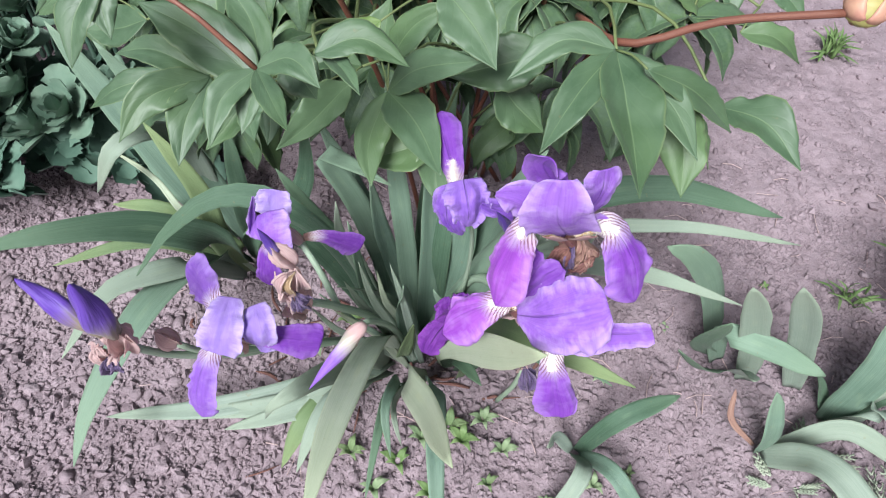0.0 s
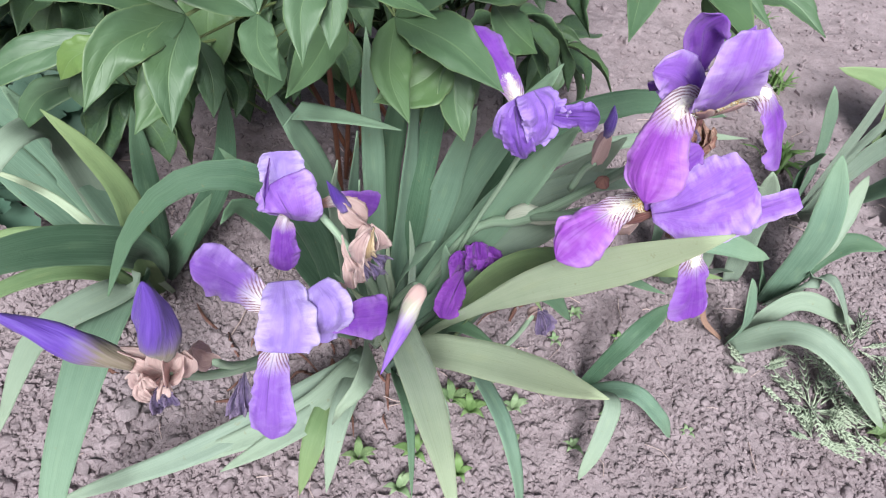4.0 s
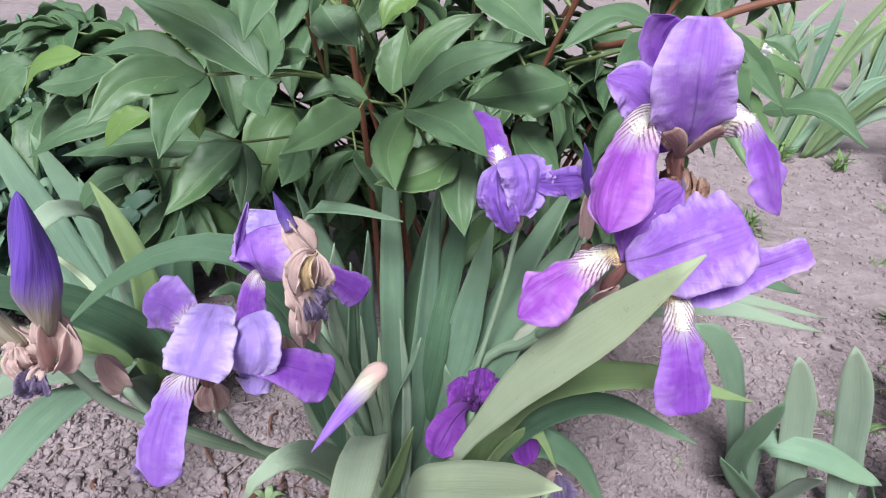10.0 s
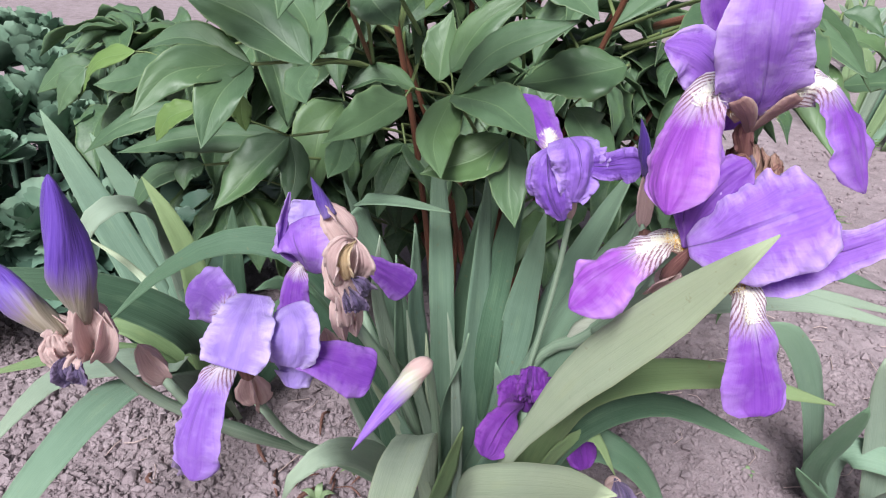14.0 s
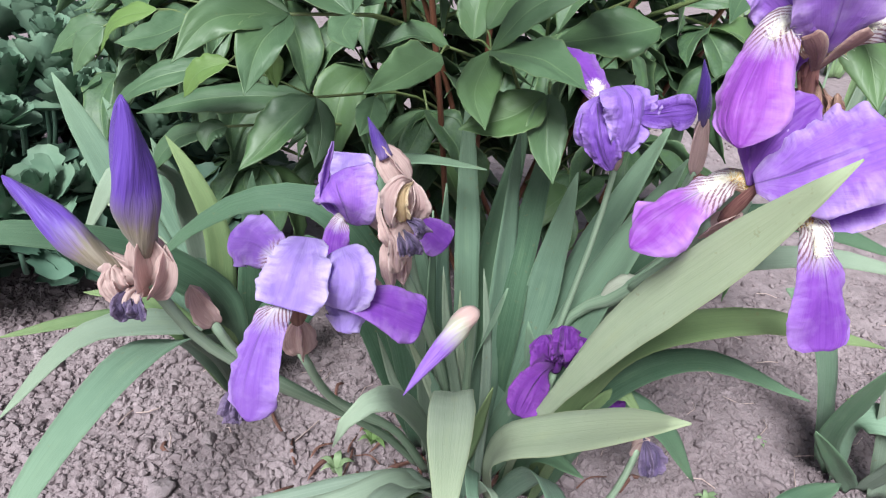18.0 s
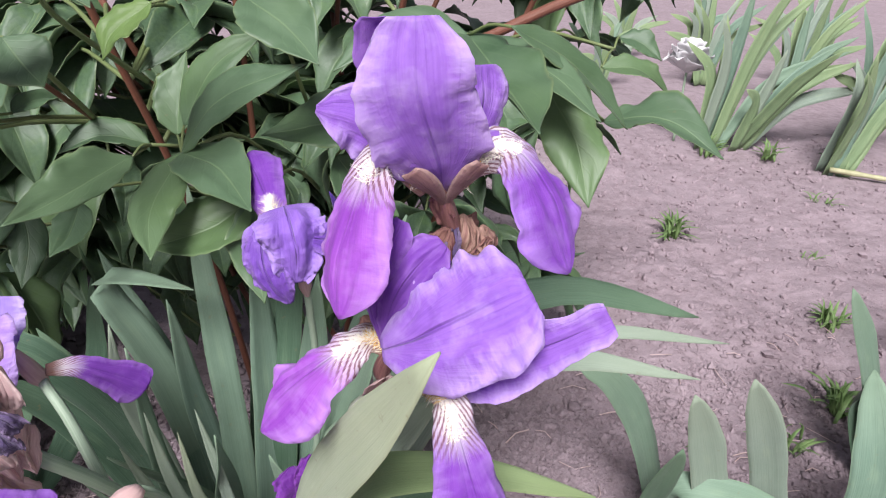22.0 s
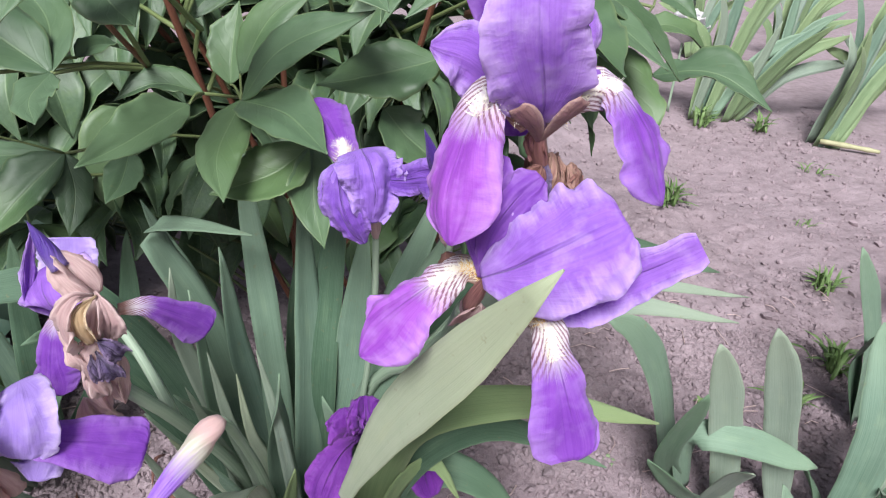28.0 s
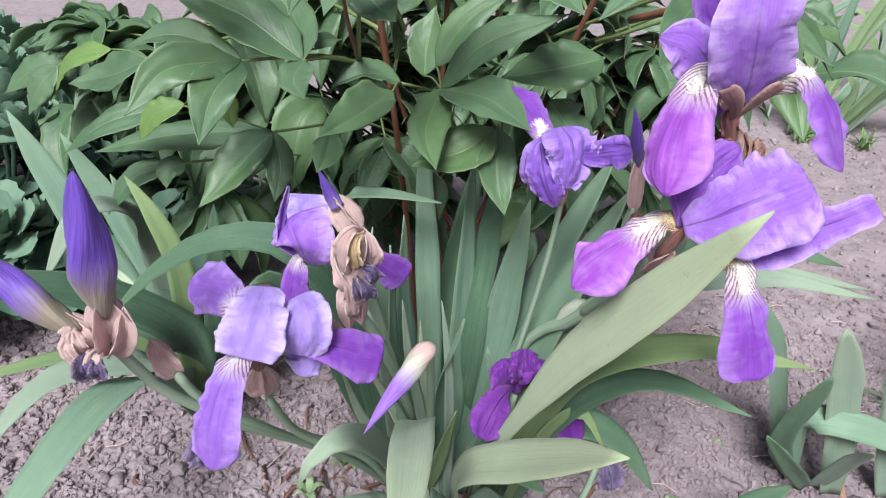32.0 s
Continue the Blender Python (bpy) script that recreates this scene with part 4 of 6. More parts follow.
petal(fa, "standard", [(0.1, -0.079, 0.55), (0.094, -0.094, 0.573), (0.083, -0.109, 0.604), (0.081, -0.104, 0.634)], (-0.1, -1, 0.12), 0.052, M_STDFOOT_LIT, ((0, 0.12), (0.1, 0.2), (0.16, 0.36), (0.23, 0.74), (0.31, 0.92), (0.45, 0.96), (0.64, 1.0), (0.82, 0.86), (0.93, 0.66), (1, 0.38)), cup=-0.06, ruffle=0.1, waves=3.8, seed=1, crinkle=0.045)
petal(fa, "standard", [(0.092, -0.078, 0.557), (0.076, -0.081, 0.576), (0.06, -0.081, 0.588), (0.042, -0.081, 0.592)], (-0.25, -0.9, 0.4), 0.036, M_STD, ((0, 0.14), (0.15, 0.4), (0.35, 0.85), (0.55, 1.0), (0.75, 0.86), (0.9, 0.5), (1, 0.1)), cup=-0.2, ruffle=0.15, waves=3.0, seed=2, crinkle=0.055, skew=0.15)
petal(fa, "standard", [(0.1, -0.074, 0.558), (0.112, -0.072, 0.575), (0.118, -0.07, 0.592), (0.117, -0.066, 0.609)], (0.35, -0.9, 0.25), 0.031, M_STD, ((0, 0.12), (0.15, 0.4), (0.4, 0.9), (0.7, 1.0), (0.9, 0.95), (0.97, 0.8), (1, 0.55)), cup=-0.25, ruffle=0.12, seed=3, crinkle=0.04)
petal(fa, "standard", [(0.09, -0.072, 0.575), (0.08, -0.07, 0.6), (0.073, -0.073, 0.616), (0.076, -0.08, 0.629)], (-0.2, -0.9, 0.3), 0.03, M_DEEP, STANDARD, cup=0.3, ruffle=0.15, seed=60, crinkle=0.06)
part("haft", ribbon("haft", [(0.1, -0.079, 0.546), (0.095, -0.087, 0.554), (0.088, -0.094, 0.562), (0.081, -0.097, 0.568)], (-0.3, -0.85, -0.3), 0.0125, M_HAFT, ((0, 0.25), (0.3, 0.6), (0.6, 0.95), (0.85, 1.0), (1, 0.7)), cup=-0.3, nu=10, nv=14, seed=61, crinkle=0.03), fa, "brown veined foot of a fall")
part("haft", ribbon("haft", [(0.101, -0.079, 0.546), (0.105, -0.087, 0.556), (0.109, -0.094, 0.565), (0.114, -0.097, 0.572)], (0.3, -0.85, -0.3), 0.0125, M_HAFT, ((0, 0.25), (0.3, 0.6), (0.6, 0.95), (0.85, 1.0), (1, 0.7)), cup=-0.3, nu=10, nv=14, seed=62, crinkle=0.03), fa, "brown veined foot of a fall")
fall(fa, [(0.091, -0.087, 0.556), (0.078, -0.089, 0.571), (0.066, -0.092, 0.57), (0.056, -0.103, 0.545), (0.05, -0.12, 0.51)], (-0.3, -0.7, 0.6), 0.043, 4, mat=M_ROSE, face_tip=(-0.85, -0.5, 0.3), shape=FLARE)
fall(fa, [(0.102, -0.084, 0.556), (0.115, -0.089, 0.573), (0.127, -0.096, 0.578), (0.141, -0.108, 0.56), (0.151, -0.12, 0.529)], (0.3, -0.7, 0.6), 0.043, 5, mat=M_LONGFALL, face_tip=(0.65, -0.6, 0.4), shape=FLARE)
fall(fa, [(0.098, -0.074, 0.558), (0.1, -0.055, 0.57), (0.103, -0.035, 0.56), (0.105, -0.025, 0.53)], (0, 1, 0.5), 0.036, 30)
part("style", ribbon("style", [(0.096, -0.086, 0.558), (0.085, -0.094, 0.572), (0.075, -0.096, 0.582)], (-0.2, -0.9, 0.5), 0.012, M_STD, FALL, cup=-0.6, nu=8, nv=10, seed=41), fa)
part("style", ribbon("style", [(0.1, -0.084, 0.558), (0.113, -0.088, 0.574), (0.122, -0.088, 0.584)], (0.2, -0.9, 0.5), 0.012, M_STD, FALL, cup=-0.6, nu=8, nv=10, seed=42), fa)
part("dry_spathe", spindle("dry_spathe", [(0.108, -0.052, 0.494), (0.113, -0.062, 0.511), (0.112, -0.068, 0.536)], 0.0145, M_HUSKPALE, LENS, 24, 22, lump=0.2, lobes=3, twist=2, seed=4), ab, "dry reddish-brown papery husk")
crumple(ab, "dry_spathe", [
    ([(0.106, -0.058, 0.498), (0.1, -0.074, 0.512), (0.104, -0.078, 0.532)], (-0.5, -0.9, 0.2), 0.015, M_HUSK, (-0.8, -0.5, 0.2)),
    ([(0.116, -0.06, 0.498), (0.123, -0.075, 0.513), (0.118, -0.078, 0.533)], (0.4, -0.9, 0.2), 0.017, M_HUSKPALE, (0.8, -0.5, 0.2)),
    ([(0.114, -0.066, 0.507), (0.121, -0.076, 0.517), (0.124, -0.074, 0.53)], (0.3, -0.9, 0.3), 0.012, M_HUSKPALE, (0.6, -0.5, 0.5)),
    ([(0.116, -0.068, 0.534), (0.118, -0.08, 0.524), (0.113, -0.08, 0.508)], (0.2, -1, 0.2), 0.009, M_HUSKPALE, (-0.3, -0.9, 0.2)),
    ([(0.104, -0.072, 0.505), (0.112, -0.084, 0.514), (0.124, -0.08, 0.528)], (0.1, -1, 0.3), 0.0085, M_HUSK, (0.5, -0.8, 0.3)),
    ([(0.109, -0.068, 0.534), (0.105, -0.081, 0.524), (0.108, -0.08, 0.508)], (-0.2, -1, 0.2), 0.01, M_NIGHT, (0.2, -0.9, 0.2)),
    ([(0.108, -0.066, 0.528), (0.101, -0.074, 0.54), (0.097, -0.077, 0.55)], (-0.3, -0.9, 0.3), 0.012, M_TUBE, (-0.6, -0.7, 0.2)),
    ([(0.112, -0.05, 0.496), (0.114, -0.05, 0.512), (0.112, -0.056, 0.53)], (0.2, 0.9, 0.2), 0.02, M_HUSK, (0.3, 0.9, 0.2)),
], "dry reddish-brown papery husk")
fb = part("flower", spindle("flower", [(0.07, -0.085, 0.45), (0.071, -0.098, 0.468), (0.073, -0.11, 0.486)], 0.0046, M_TUBE, POD, lobes=3), ab, "nodding violet flower with spread petals")
spathe(ab, [(0.07, -0.072, 0.432), (0.071, -0.086, 0.447), (0.074, -0.1, 0.463)], 0.0085)
petal(fb, "standard", [(0.069, -0.112, 0.487), (0.088, -0.121, 0.499), (0.11, -0.124, 0.511), (0.134, -0.121, 0.521)], (-0.3, -0.68, 0.7), 0.063, M_STD, ((0, 0.2), (0.12, 0.5), (0.36, 0.98), (0.5, 1.0), (0.72, 0.93), (0.92, 0.74), (1, 0.42)), cup=-0.14, ruffle=0.1, waves=2.2, seed=6, crinkle=0.08, fold=0.12, skew=-0.12)
petal(fb, "standard", [(0.07, -0.105, 0.483), (0.074, -0.102, 0.505), (0.084, -0.1, 0.522), (0.098, -0.097, 0.534)], (-0.2, -0.9, 0.4), 0.027, M_DEEP, STANDARD, cup=-0.3, ruffle=0.22, waves=3, seed=7, crinkle=0.09)
petal(fb, "standard", [(0.07, -0.104, 0.483), (0.067, -0.098, 0.505), (0.071, -0.094, 0.525), (0.079, -0.09, 0.543)], (-0.4, -0.9, 0.2), 0.021, M_DEEP, STANDARD, cup=-0.4, ruffle=0.22, waves=3, seed=43, crinkle=0.1)
fall(fb, [(0.076, -0.104, 0.478), (0.066, -0.097, 0.484), (0.054, -0.095, 0.477), (0.032, -0.098, 0.459), (0.01, -0.104, 0.436)], (-0.4, -0.5, 0.8), 0.042, 8, mat=M_ROSE, face_tip=(-0.65, -0.3, 0.75), shape=FLARE)
fall(fb, [(0.085, -0.118, 0.472), (0.096, -0.133, 0.474), (0.1, -0.144, 0.46), (0.105, -0.154, 0.436), (0.111, -0.16, 0.407)], (0, -1, 0.3), 0.037, 9, mat=M_LONGFALL, cup=-0.15, shape=SQUARE)
petal(fb, "fall", [(0.1, -0.116, 0.478), (0.122, -0.123, 0.486), (0.143, -0.13, 0.498), (0.166, -0.138, 0.516)], (0, -0.8, 0.6), 0.038, M_STD, ((0, 0.85), (0.25, 1.0), (0.45, 0.9), (0.66, 0.6), (0.82, 0.48), (0.93, 0.54), (1, 0.4)), cup=0.12, ruffle=0.1, seed=10, fold=0.1)
part("stem", tube("stem", [(0.078, 0.0, 0.4), (0.072, -0.015, 0.44), (0.07, -0.028, 0.462)], 0.0035, 0.003, M_STEM, 8, 8), ab)
spathe(ab, [(0.07, -0.028, 0.46), (0.066, -0.034, 0.485), (0.06, -0.042, 0.51)], 0.006)
part("bud", spindle("bud", [(0.064, -0.036, 0.495), (0.055, -0.046, 0.52), (0.046, -0.053, 0.543)], 0.0047, M_INDIGO, LENS, twist=2, lobes=3), ab, "dark indigo closed bud")
part("spathe", spindle("spathe", [(0.068, -0.05, 0.455), (0.062, -0.055, 0.47)], 0.006, M_HUSK, LENS, lump=0.1), ab)

cc = stalk((0.0, 0.12, 0), "thin iris stalk with one small crumpled fading violet flower")
part("stem", tube("stem", [(0.0, 0.12, -0.01), (0.026, 0.08, 0.25), (0.031, 0.045, 0.37), (0.028, 0.016, 0.45)], 0.0038, 0.0024, M_STEM, 8, 16), cc)
part("spathe", spindle("spathe", [(0.0285, 0.018, 0.442), (0.027, 0.012, 0.458), (0.024, 0.008, 0.472)], 0.0042, M_SPATHE, POD, lobes=3), cc)
fc = part("flower", spindle("flower", [(0.024, 0.008, 0.468), (0.018, 0.008, 0.49)], 0.006, M_FADE, POD, lobes=3), cc, "small crumpled fading violet flower")
fall(fc, [(0.012, 0.008, 0.487), (0.008, 0.032, 0.497), (0.0, 0.062, 0.509), (-0.009, 0.094, 0.516)], (-0.2, -0.6, 0.8), 0.03, 11, gold=False)
petal(fc, "standard", [(0.018, 0.014, 0.507), (0.022, -0.002, 0.502), (0.025, -0.007, 0.484), (0.024, -0.004, 0.464)], (0.15, -1, 0.35), 0.043, M_FADEPALE, ((0, 0.75), (0.25, 1.0), (0.5, 0.92), (0.8, 0.66), (1, 0.3)), cup=-0.15, ruffle=0.2, seed=12, crinkle=0.13)
petal(fc, "standard", [(0.003, 0.012, 0.494), (0.005, -0.001, 0.479), (0.011, -0.004, 0.463), (0.019, -0.002, 0.448)], (-0.3, -1, 0.2), 0.03, M_FADE, ((0, 0.6), (0.3, 1.0), (0.6, 0.9), (0.85, 0.6), (1, 0.2)), cup=-0.2, ruffle=0.26, seed=44, crinkle=0.15)
petal(fc, "standard", [(0.008, 0.016, 0.5), (-0.002, 0.01, 0.49), (-0.002, 0.006, 0.474), (0.006, 0.006, 0.458)], (-0.6, -1, 0.2), 0.024, M_FADEPALE, STANDARD, cup=-0.4, ruffle=0.2, seed=45, crinkle=0.08)
petal(fc, "standard", [(0.022, 0.02, 0.5), (0.03, 0.022, 0.485), (0.028, 0.02, 0.462)], (0.6, 0.6, 0.2), 0.03, M_FADE, STANDARD, cup=-0.3, ruffle=0.15, seed=49, crinkle=0.08)
petal(fc, "fall", [(0.026, 0.008, 0.49), (0.04, -0.002, 0.492), (0.052, -0.012, 0.498), (0.064, -0.02, 0.502)], (0, -1, 0.3), 0.026, M_FADE, FALL, ruffle=0.2, seed=13)

df = stalk((-0.06, 0.12, 0), "iris stalk with a violet flower and a withered straw-coloured bloom")
part("stem", tube("stem", [(-0.06, 0.12, -0.01), (-0.083, 0.06, 0.18), (-0.112, -0.005, 0.31), (-0.132, -0.042, 0.375)], 0.0052, 0.0045, M_STEM, 10, 16), df)
part("stem", tube("stem", [(-0.112, -0.005, 0.31), (-0.135, 0.018, 0.35), (-0.155, 0.035, 0.375)], 0.004, 0.0035, M_STEM, 8, 8), df)
fd = part("flower", spindle("flower", [(-0.152, 0.035, 0.368), (-0.16, 0.035, 0.382), (-0.168, 0.037, 0.395)], 0.0065, M_SPATHE, POD), df, "half-closed violet flower")
CUP = ((0, 0.25), (0.2, 0.68), (0.5, 0.95), (0.8, 1.0), (0.95, 0.9), (1, 0.75))
petal(fd, "standard", [(-0.1756, 0.023, 0.377), (-0.178, 0.011, 0.399), (-0.182, 0.016, 0.411), (-0.186, 0.033, 0.417)], (-0.3, -0.85, 0.5), 0.057, M_STD, ((0, 0.3), (0.15, 0.62), (0.4, 0.86), (0.75, 1.0), (0.93, 0.98), (1, 0.9)), cup=-0.2, ruffle=0.07, waves=2, seed=14, crinkle=0.05, skew=-0.2)
petal(fd, "standard", [(-0.1781, 0.031, 0.386), (-0.1796, 0.047, 0.403), (-0.18, 0.057, 0.4141), (-0.18, 0.061, 0.424)], (-0.1, -0.9, 0.4), 0.038, M_LAV, CUP, cup=0.1, ruffle=0.14, waves=3, seed=46, crinkle=0.05)
petal(fd, "standard", [(-0.186, 0.028, 0.381), (-0.1978, 0.024, 0.3979), (-0.1972, 0.028, 0.4173), (-0.1915, 0.033, 0.4428)], (0.9, -0.55, 0.1), 0.013, M_STD, ((0, 0.3), (0.3, 0.9), (0.6, 1.0), (0.85, 0.55), (1, 0.2)), cup=0.25, ruffle=0.22, waves=4, seed=47, crinkle=0.1)
fall(fd, [(-0.15, 0.035, 0.38), (-0.13, 0.039, 0.378), (-0.112, 0.045, 0.364), (-0.094, 0.051, 0.346)], (0.2, -0.9, 0.5), 0.031, 15, ruffle=0.06, shape=SQUARE, beard=False)
fall(fd, [(-0.178, 0.031, 0.38), (-0.184, 0.019, 0.38), (-0.187, 0.009, 0.36), (-0.186, 0.003, 0.332)], (0, -0.9, 0.4), 0.028, 16, beard=False)
part("withered_bloom", spindle("withered_bloom", [(-0.132, -0.048, 0.384), (-0.133, -0.055, 0.408), (-0.131, -0.056, 0.43), (-0.13, -0.053, 0.446)], 0.0095, M_SPATHE, ((0, 0.4), (0.25, 0.7), (0.6, 1.0), (0.85, 0.75), (1, 0.3)), 20, 24, lump=0.09, lobes=2, twist=1.5, seed=9), df, "withered pinkish papery bloom")
crumple(df, "withered_petal", [
    ([(-0.149, -0.055, 0.441), (-0.147, -0.062, 0.427), (-0.1405, -0.065, 0.412), (-0.1358, -0.06, 0.3988)], (-0.7, -0.8, 0.1), 0.0095, M_SPATHE, (-0.2, -0.95, 0.1)),
    ([(-0.1276, -0.062, 0.4535), (-0.1342, -0.07, 0.457), (-0.1402, -0.073, 0.4486), (-0.141, -0.071, 0.433), (-0.1376, -0.068, 0.4237)], (-0.2, -1, 0.3), 0.014, M_STRAW, (-0.5, -0.8, 0)),
    ([(-0.1264, -0.062, 0.4528), (-0.132, -0.072, 0.4504), (-0.1337, -0.073, 0.4401), (-0.1315, -0.068, 0.4268)], (0.1, -1, 0.3), 0.0095, M_GOLDSTRAW, (0.3, -0.9, 0)),
    ([(-0.128, -0.058, 0.453), (-0.1225, -0.065, 0.447), (-0.1215, -0.065, 0.436), (-0.1246, -0.06, 0.4225)], (0.2, -0.9, 0.3), 0.0135, M_STRAW, (0.5, -0.8, 0.1)),
    ([(-0.1405, -0.06, 0.422), (-0.1372, -0.066, 0.4106), (-0.1353, -0.063, 0.3954), (-0.1335, -0.057, 0.381)], (-0.2, -1, 0.1), 0.0115, M_STRAW, (0.2, -0.9, 0)),
    ([(-0.134, -0.06, 0.425), (-0.131, -0.067, 0.411), (-0.1295, -0.063, 0.396)], (0.3, -1, 0.1), 0.01, M_SPATHE, (0.1, -0.9, 0)),
], "withered straw and pink petal")
crumple(df, "withered_tip", [
    ([(-0.13, -0.066, 0.427), (-0.1215, -0.073, 0.4265), (-0.1176, -0.068, 0.4165)], (0.2, -0.9, 0.3), 0.0115, M_NIGHT, (0.6, -0.7, 0.2)),
    ([(-0.131, -0.067, 0.42), (-0.1245, -0.074, 0.415), (-0.1211, -0.068, 0.403)], (0.1, -0.9, 0.1), 0.0115, M_NIGHT, (0.2, -0.9, -0.2)),
    ([(-0.134, -0.067, 0.418), (-0.131, -0.072, 0.411), (-0.1285, -0.068, 0.402)], (0, -1, 0.1), 0.008, M_NIGHT, (0.2, -0.9, 0)),
], "shrivelled blue-violet petal")
spathe(df, [(-0.1305, -0.05, 0.4455), (-0.1399, -0.051, 0.4588), (-0.151, -0.047, 0.4735)], 0.0088)
part("bud", spindle("bud", [(-0.1455, -0.049, 0.463), (-0.1529, -0.046, 0.4766), (-0.1585, -0.044, 0.4885)], 0.0052, M_INDIGO, CONE, twist=2), df, "dark indigo closed bud")
spathe(df, [(-0.142, -0.03, 0.33), (-0.15, -0.04, 0.35), (-0.152, -0.045, 0.37)], 0.008)
spathe(df, [(-0.129, -0.04, 0.396), (-0.131, -0.047, 0.384), (-0.129, -0.046, 0.364)], 0.0062)
spathe(df, [(-0.142, -0.046, 0.4), (-0.1405, -0.052, 0.3851), (-0.1367, -0.048, 0.3598)], 0.0052)

ff = stalk((-0.09, 0.13, 0), "leaning iris stalk with a wide open violet flower")
part("stem", tube("stem", [(-0.09, 0.13, -0.01), (-0.13, 0.06, 0.12), (-0.185, -0.01, 0.22), (-0.204, -0.055, 0.305)], 0.0052, 0.0035, M_STEM, 10, 16, ((0.6, 0.4),)), ff)
spathe(ff, [(-0.204, -0.056, 0.303), (-0.203, -0.066, 0.325), (-0.201, -0.075, 0.35)], 0.0105)
fo = part("flower", spindle("flower", [(-0.202, -0.073, 0.345), (-0.2, -0.082, 0.362), (-0.198, -0.088, 0.378)], 0.0075, M_HUSK, POD, lobes=3), ff, "wide open pale violet flower")
petal(fo, "standard", [(-0.195, -0.066, 0.409), (-0.196, -0.089, 0.407), (-0.1985, -0.104, 0.398), (-0.202, -0.112, 0.382)], (0, -0.75, 0.7), 0.0465, M_LAV, ((0, 0.5), (0.1, 0.64), (0.4, 0.84), (0.75, 1.0), (0.93, 0.97), (1, 0.85)), cup=-0.05, ruffle=0.07, waves=3, seed=17, crinkle=0.055)
petal(fo, "standard", [(-0.1712, -0.07, 0.405), (-0.1653, -0.088, 0.4025), (-0.1642, -0.096, 0.3912), (-0.1685, -0.094, 0.3715)], (0.1, -0.9, 0.4), 0.036, M_LAV, ((0, 0.6), (0.2, 0.9), (0.6, 1.0), (0.9, 0.9), (1, 0.6)), cup=-0.15, ruffle=0.06, waves=2, seed=18, crinkle=0.06)
petal(fo, "standard", [(-0.19, -0.08, 0.374), (-0.175, -0.08, 0.37), (-0.165, -0.085, 0.362), (-0.168, -0.09, 0.35)], (0.2, -0.8, 0.2), 0.03, M_LAV, STANDARD, cup=-0.4, ruffle=0.2, seed=48)
fall(fo, [(-0.2, -0.078, 0.382), (-0.218, -0.062, 0.391), (-0.24, -0.036, 0.389), (-0.264, -0.01, 0.377)], (-0.2, -0.7, 0.7), 0.042, 19, beard=False, mat=M_PALEFALL)
fall(fo, [(-0.202, -0.087, 0.37), (-0.207, -0.105, 0.378), (-0.213, -0.122, 0.37), (-0.217, -0.141, 0.35), (-0.219, -0.15, 0.322)], (-0.3, -0.9, 0.4), 0.036, 20, cup=-0.25, mat=M_PALEFALL, beard=False)
petal(fo, "fall", [(-0.192, -0.085, 0.374), (-0.17, -0.088, 0.379), (-0.143, -0.085, 0.371), (-0.113, -0.075, 0.352)], (0.1, -0.7, 0.7), 0.039, M_FALL, SQUARE, cup=-0.06, ruffle=0.06, seed=21, skew=-0.1)

gg = stalk((-0.1, 0.14, 0), "leaning iris stalk with two closed indigo buds and a withered bloom")
part("stem", tube("stem", [(-0.1, 0.14, -0.01), (-0.15, 0.06, 0.12), (-0.225, -0.05, 0.27), (-0.262, -0.095, 0.34), (-0.28, -0.12, 0.4)], 0.005, 0.0038, M_STEM, 10, 20, ((0.68, 0.5),)), gg)
part("stem", tube("stem", [(-0.225, -0.05, 0.27), (-0.245, -0.075, 0.315), (-0.256, -0.088, 0.35)], 0.004, 0.0035, M_STEM, 8, 8), gg)
spathe(gg, [(-0.255, -0.087, 0.35), (-0.261, -0.092, 0.366), (-0.266, -0.095, 0.384)], 0.0088)
spathe(gg, [(-0.278, -0.118, 0.395), (-0.276, -0.124, 0.415), (-0.276, -0.128, 0.44)], 0.0125)
spathe(gg, [(-0.282, -0.118, 0.394), (-0.296, -0.111, 0.402), (-0.314, -0.103, 0.411)], 0.0075)
spathe(gg, [(-0.28, -0.12, 0.39), (-0.268, -0.126, 0.41), (-0.265, -0.126, 0.43)], 0.0075)
part("bud", spindle("bud", [(-0.278, -0.122, 0.422), (-0.276, -0.13, 0.46), (-0.273, -0.136, 0.519)], 0.0128, M_BUD, ((0, 0.4), (0.15, 0.7), (0.38, 1.0), (0.6, 0.86), (0.84, 0.48), (0.95, 0.26), (1, 0.06)), 16, 20, twist=1.6, lobes=3), gg, "closed indigo bud")
part("bud", spindle("bud", [(-0.302, -0.112, 0.4), (-0.335, -0.1, 0.42), (-0.372, -0.09, 0.45)], 0.0108, M_BUD, ((0, 0.4), (0.15, 0.7), (0.38, 1.0), (0.6, 0.86), (0.84, 0.48), (0.95, 0.26), (1, 0.06)), 16, 20, twist=1.6, lobes=3), gg, "closed indigo bud")
